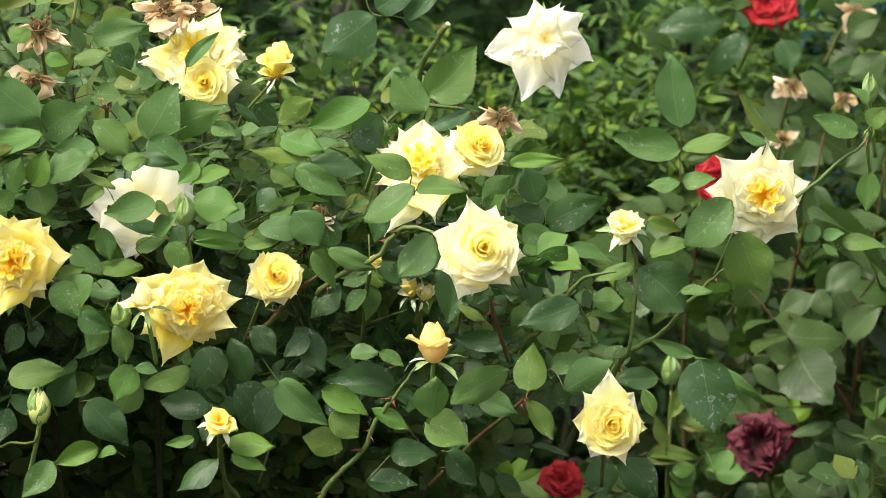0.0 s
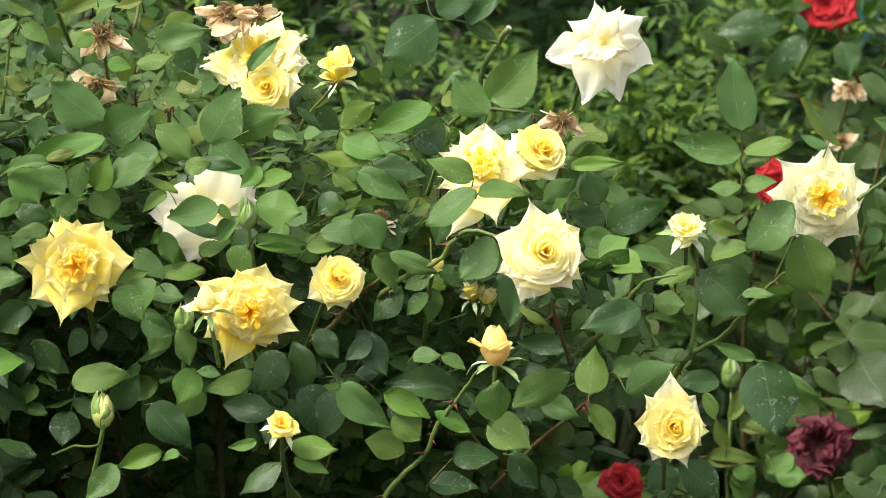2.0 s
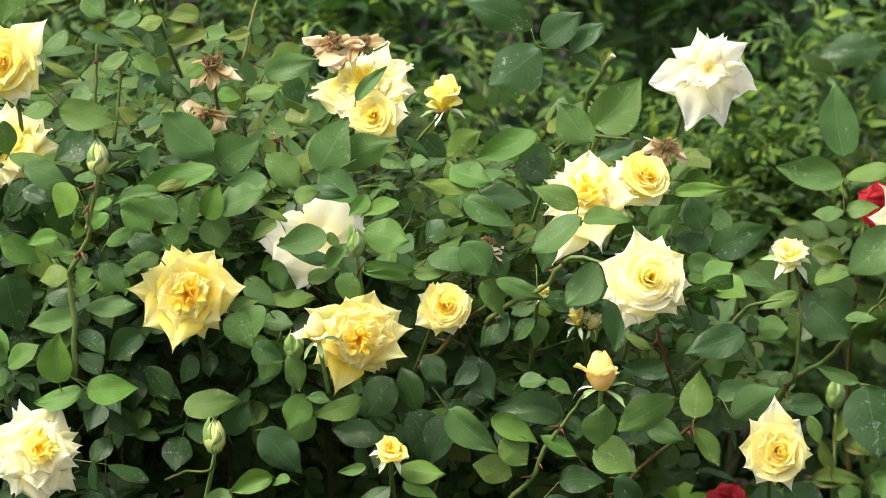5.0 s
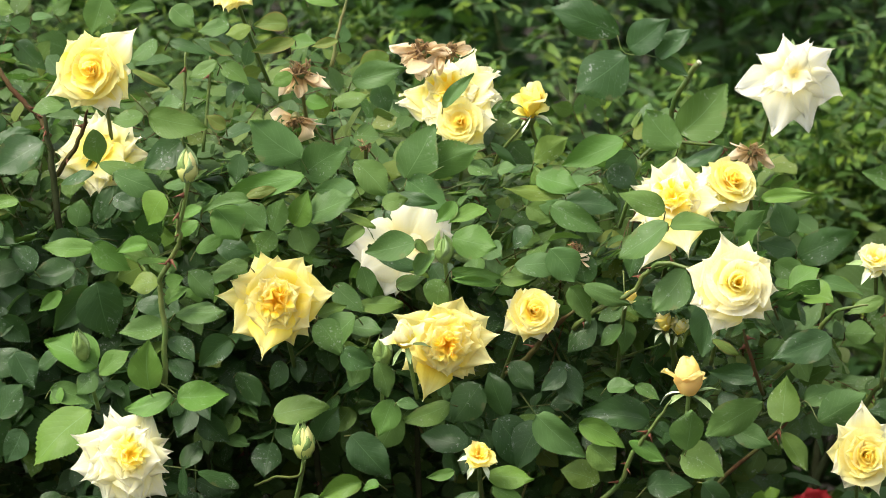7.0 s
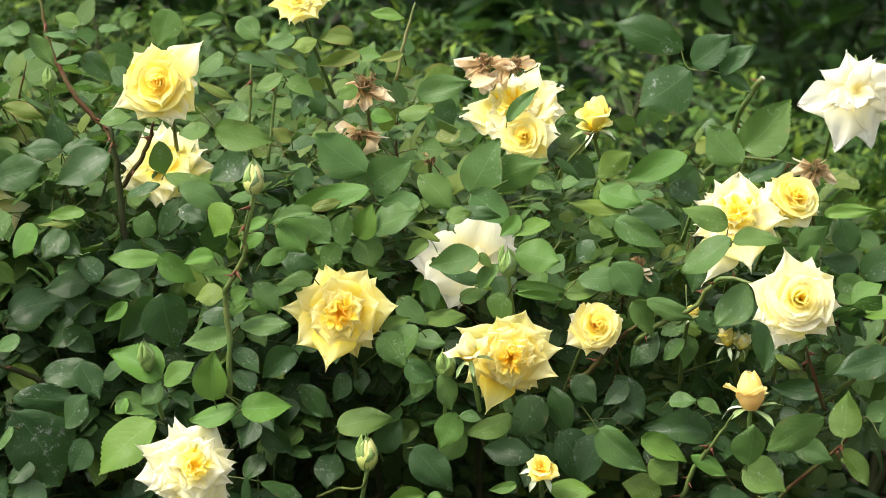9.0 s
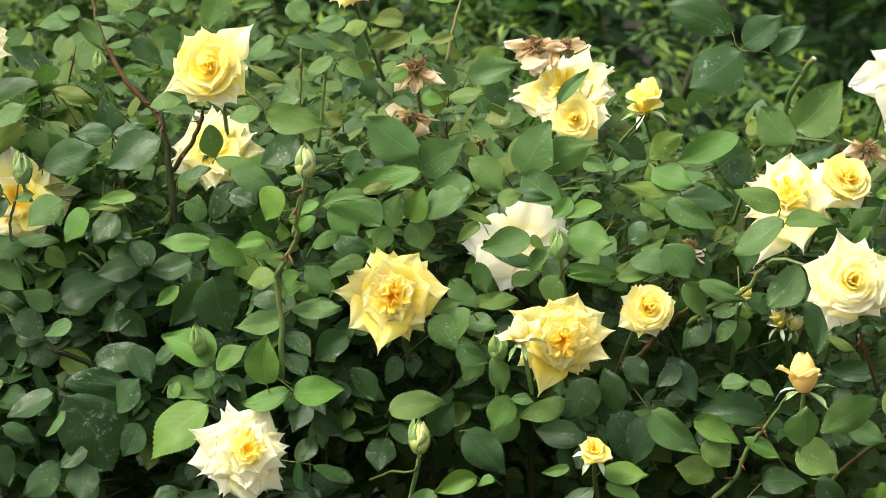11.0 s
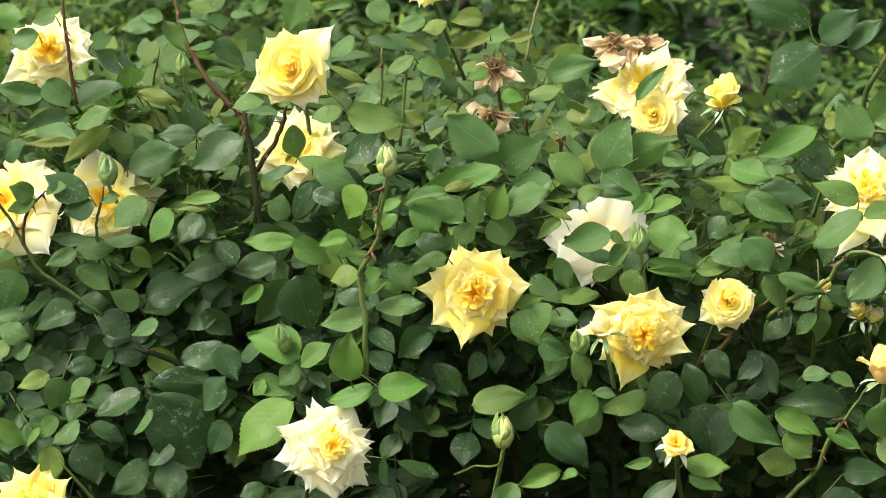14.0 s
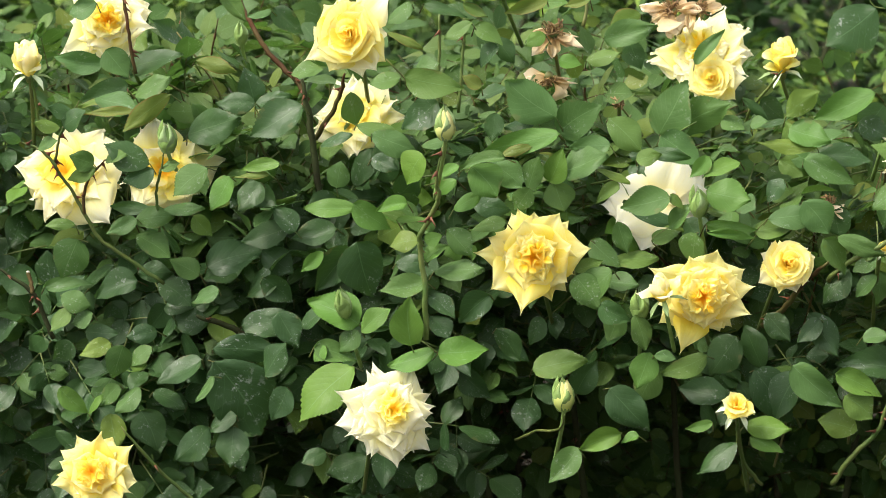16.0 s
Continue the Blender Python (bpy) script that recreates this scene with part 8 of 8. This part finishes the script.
def sprays_in(count, seed, x0, x1, y0, y1, z0, top, length, out=0.8, size=5, spare=0.04):
    rnd = random.Random(seed)
    made = []
    while len(made) < count:
        x, y = rnd.uniform(x0, x1), rnd.uniform(y0, y1)
        z = rnd.uniform(z0, 1.45)
        if z > top(x) - 0.12 * abs(y - (y0 + 0.35)):
            continue
        if top is crown_top and z < 0.82 and y < (4.23 + 0.6 * (0.82 - z) if -0.62 < x < -0.08 else 4.14 + 0.3 * (0.82 - z)):
            continue
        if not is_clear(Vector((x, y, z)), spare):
            continue
        way = Vector((rnd.gauss(0, 0.8), -out + rnd.gauss(0, 0.5), rnd.gauss(0.05, 0.5)))
        up = Vector((rnd.gauss(0, 0.35), -0.55 + rnd.gauss(0, 0.3), 0.8))
        made.append(((x, y, z), way, up, length * rnd.uniform(0.55, 1.22), size if rnd.random() < 0.75 else 3))
    return made


for k in range(13):
    x = -1.15 + 1.4 * k / 12 + rnd.uniform(-0.05, 0.05)
    foot = (-0.35 + (x + 0.35) * 0.35, 4.28 + rnd.uniform(-0.12, 0.12), -0.03)
    top = (x, 4.25 + rnd.uniform(-0.1, 0.12), crown_top(x) - rnd.uniform(0.12, 0.25))
    mid = (foot[0] * 0.45 + top[0] * 0.55, 4.32 + rnd.uniform(-0.1, 0.1), 0.5)
    cane(YELLOW_BUSH, [foot, mid, top], 0.009, 0.004, 100 + k, OLD_STEM_SHADED, 10)
for k in range(6):
    x = 0.36 + 0.12 * k
    cane(RED_BUSH, [(0.55 + 0.03 * k, 5.2, -0.03), (x, 5.25, 0.5), (x + rnd.uniform(-0.05, 0.1), 5.15 + rnd.uniform(-0.1, 0.1), 1.0)], 0.007, 0.003, 130 + k, RED_STEM, 8)

for k in range(150):
    x, y = rnd.uniform(-1.15, 0.1), rnd.uniform(4.0, 4.16)
    z = crown_top(x) - rnd.uniform(-0.02, 0.26)
    tip = Vector((x, y, z))
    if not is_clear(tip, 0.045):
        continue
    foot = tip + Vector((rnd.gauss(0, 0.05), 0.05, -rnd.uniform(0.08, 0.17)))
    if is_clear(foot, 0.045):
        cane(YELLOW_BUSH, [foot, foot.lerp(tip, 0.5) + Vector((rnd.gauss(0, 0.012), 0, 0)), tip], 0.0021, 0.0015, 500 + k, rnd.choice((TWIG, TWIG, GREEN_STEM, RED_STEM)), 1)

near = random.Random(77)
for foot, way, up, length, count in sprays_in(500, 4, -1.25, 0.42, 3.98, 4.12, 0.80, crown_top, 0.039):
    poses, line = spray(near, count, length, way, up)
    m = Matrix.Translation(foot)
    # low sprays mostly take the dark material, shade put into their colour
    paint = near.choice((LEAF, LEAF_OLD_SHADED, LEAF_OLD_SHADED, LEAF_OLD_SHADED, LEAF_OLD_SHADED) if foot[2] < 0.98 else (LEAF, LEAF, LEAF, LEAF_FRESH, LEAF, LEAF, LEAF_OLD_SHADED, LEAF_OLD_SHADED))
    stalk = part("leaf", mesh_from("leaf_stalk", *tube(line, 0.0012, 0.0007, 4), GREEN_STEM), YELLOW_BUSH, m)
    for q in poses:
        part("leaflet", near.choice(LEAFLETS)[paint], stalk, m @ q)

# leaves low on the near side, their shade given by the darker material
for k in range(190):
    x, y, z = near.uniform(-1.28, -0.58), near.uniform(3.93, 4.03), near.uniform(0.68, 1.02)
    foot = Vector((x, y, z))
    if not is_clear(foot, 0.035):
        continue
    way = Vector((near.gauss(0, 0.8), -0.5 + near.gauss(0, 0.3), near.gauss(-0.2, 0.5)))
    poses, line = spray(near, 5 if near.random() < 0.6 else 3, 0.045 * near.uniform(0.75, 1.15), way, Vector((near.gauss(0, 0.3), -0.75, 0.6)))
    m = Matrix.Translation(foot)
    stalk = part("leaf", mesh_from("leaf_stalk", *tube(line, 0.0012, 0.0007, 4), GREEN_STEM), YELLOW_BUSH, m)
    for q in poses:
        part("leaflet", near.choice(LEAFLETS)[LEAF_OLD_SHADED if near.random() < 0.9 else LEAF], stalk, m @ q)

SMALL_LEAF = leaflet_shape(90, 9, 1, 0.34, 0.14, 0.1)
leaf_mass("foliage", YELLOW_BUSH, pose(-0.35, 4.25, 0), sprays_in(4500, 8, -1.35, 0.55, 4.04, 4.62, 0.22, crown_top, 0.041), LEAF_MASS, SMALL_LEAF, RED_STEM, "dense dark green rose leaves")

leaf_mass("inner_foliage", YELLOW_BUSH, pose(-0.35, 4.25, 0), sprays_in(1000, 12, -0.95, 0.12, 4.45, 4.85, 0.15, lambda x: 0.9, 0.05), LEAF_MASS, SMALL_LEAF, RED_STEM, "shaded dark green rose leaves inside the bush")


# ---- the red rose bush ----
def red_top(x):
    return 1.32 if x > 0.36 else (1.0 if x > 0.3 else 0.62)


BROAD_LEAF = leaflet_shape(91, 13, 2, 0.36, 0.12, 0.12)
leaf_mass("foliage", RED_BUSH, pose(0.55, 5.2, 0), sprays_in(440, 9, 0.2, 1.4, 4.85, 5.8, 0.2, red_top, 0.085, spare=0.14), LEAF_BLUE, BROAD_LEAF, RED_STEM, "large bluish green rose leaves")

# ---- shrubs behind ----
LANCE_LEAF = leaflet_shape(92, 7, 1, 0.15, 0.2, 0.2, False, True)


def shrub(x, y, height, wide, count, seed, material, label, length=0.062, shape=None, leaflets=7, low=0.05):
    """A shrub with several stems and a crown of clumped leaves."""
    rnd = random.Random(seed)
    m = pose(x, y, 0)
    ob = thing("shrub", m, label, "shrub", "shrubs behind the roses")
    tips = []
    for k in range(7):
        a = rnd.uniform(0, 6.28)
        top = Vector((x + wide * 0.7 * math.cos(a), y + wide * 0.5 * math.sin(a), height * rnd.uniform(0.6, 0.95)))
        base = Vector((x + rnd.uniform(-0.1, 0.1), y + rnd.uniform(-0.1, 0.1), -0.04))
        line = smooth_line([base - m.translation, base.lerp(top, 0.5) + Vector((0, 0, 0.1)) - m.translation, top - m.translation], 4)
        part("stem", mesh_from("stem", *tube(line, 0.012, 0.004, 6), OLD_STEM_SHADED), ob, m)
    sprays = []
    clumps = [(rnd.gauss(0, 0.45), rnd.uniform(-1, 0.6), rnd.uniform(0.05, 1)) for _ in range(36)]
    while len(sprays) < count:
        cx, cy, cz = rnd.choice(clumps)
        p = Vector((x + wide * cx + rnd.gauss(0, 0.06), y + 0.45 * cy + rnd.gauss(0, 0.06), height * cz + rnd.gauss(0, 0.05)))
        if p.z < low or (y < 6.3 and 0.05 < p.x < 0.42 and p.z < 0.80):
            continue
        way = Vector((rnd.gauss(0, 0.8), -0.7 + rnd.gauss(0, 0.4), rnd.gauss(0.3, 0.5)))
        sprays.append((tuple(p), way, Vector((rnd.gauss(0, 0.3), -0.4, 0.9)), length * rnd.uniform(0.7, 1.2), leaflets))
    leaf_mass("foliage", ob, m, sprays, material, shape or LANCE_LEAF)
    return ob


for k in range(7):
    x = -2.0 + 0.52 * k
    shrub(x, 5.8 + 0.12 * (k % 2), (1.2 if x < -0.3 else 1.0) + 0.08 * (k % 3), 0.42, 760, 300 + k, LEAF_FAR, "bright green shrub with narrow pointed leaves", 0.044, low=0.74 if 0 < x < 0.3 else 0.05)
for k in range(8):
    x = -2.5 + 0.5 * k
    shrub(x, 6.7 + 0.15 * (k % 2), 1.6, 0.42, 520, 350 + k, LEAF_HEDGE, "dark green shrub with narrow leaves", 0.1)
for k in range(9):
    shrub(-4.4 + 0.9 * k, 12.0 + 0.2 * (k % 2), 2.9, 0.8, 700, 400 + k, LEAF_HEDGE, "tall dark green hedge shrub", 0.17)


def box(x0, x1, y0, y1, z0, z1, bevel=0.004):
    bm = bmesh.new()
    bmesh.ops.create_cube(bm, size=1)
    for v in bm.verts:
        v.co = Vector(((x0 + x1) / 2 + v.co.x * (x1 - x0), (y0 + y1) / 2 + v.co.y * (y1 - y0), (z0 + z1) / 2 + v.co.z * (z1 - z0)))
    bmesh.ops.bevel(bm, geom=bm.edges[:], offset=bevel, segments=1, affect="EDGES")
    me = bpy.data.meshes.new("board")
    bm.to_mesh(me)
    bm.free()
    me.materials.append(TEAL)
    return me


# ---- painted fence, seen between the leaves ----
FENCE = thing("fence_panel", pose(1.5, 7.6, -0.03), "dark teal painted board fence behind the red roses", "fence")
for k in range(11):
    part("board", box(-0.065, 0.065, -0.012, 0.012, 0.0, 1.7), FENCE, pose(0.82 + 0.14 * k, 7.6, -0.03))
for z in (0.35, 1.3):
    part("rail", box(-0.8, 0.8, 0.016, 0.05, -0.04, 0.04), FENCE, pose(1.52, 7.6, z))
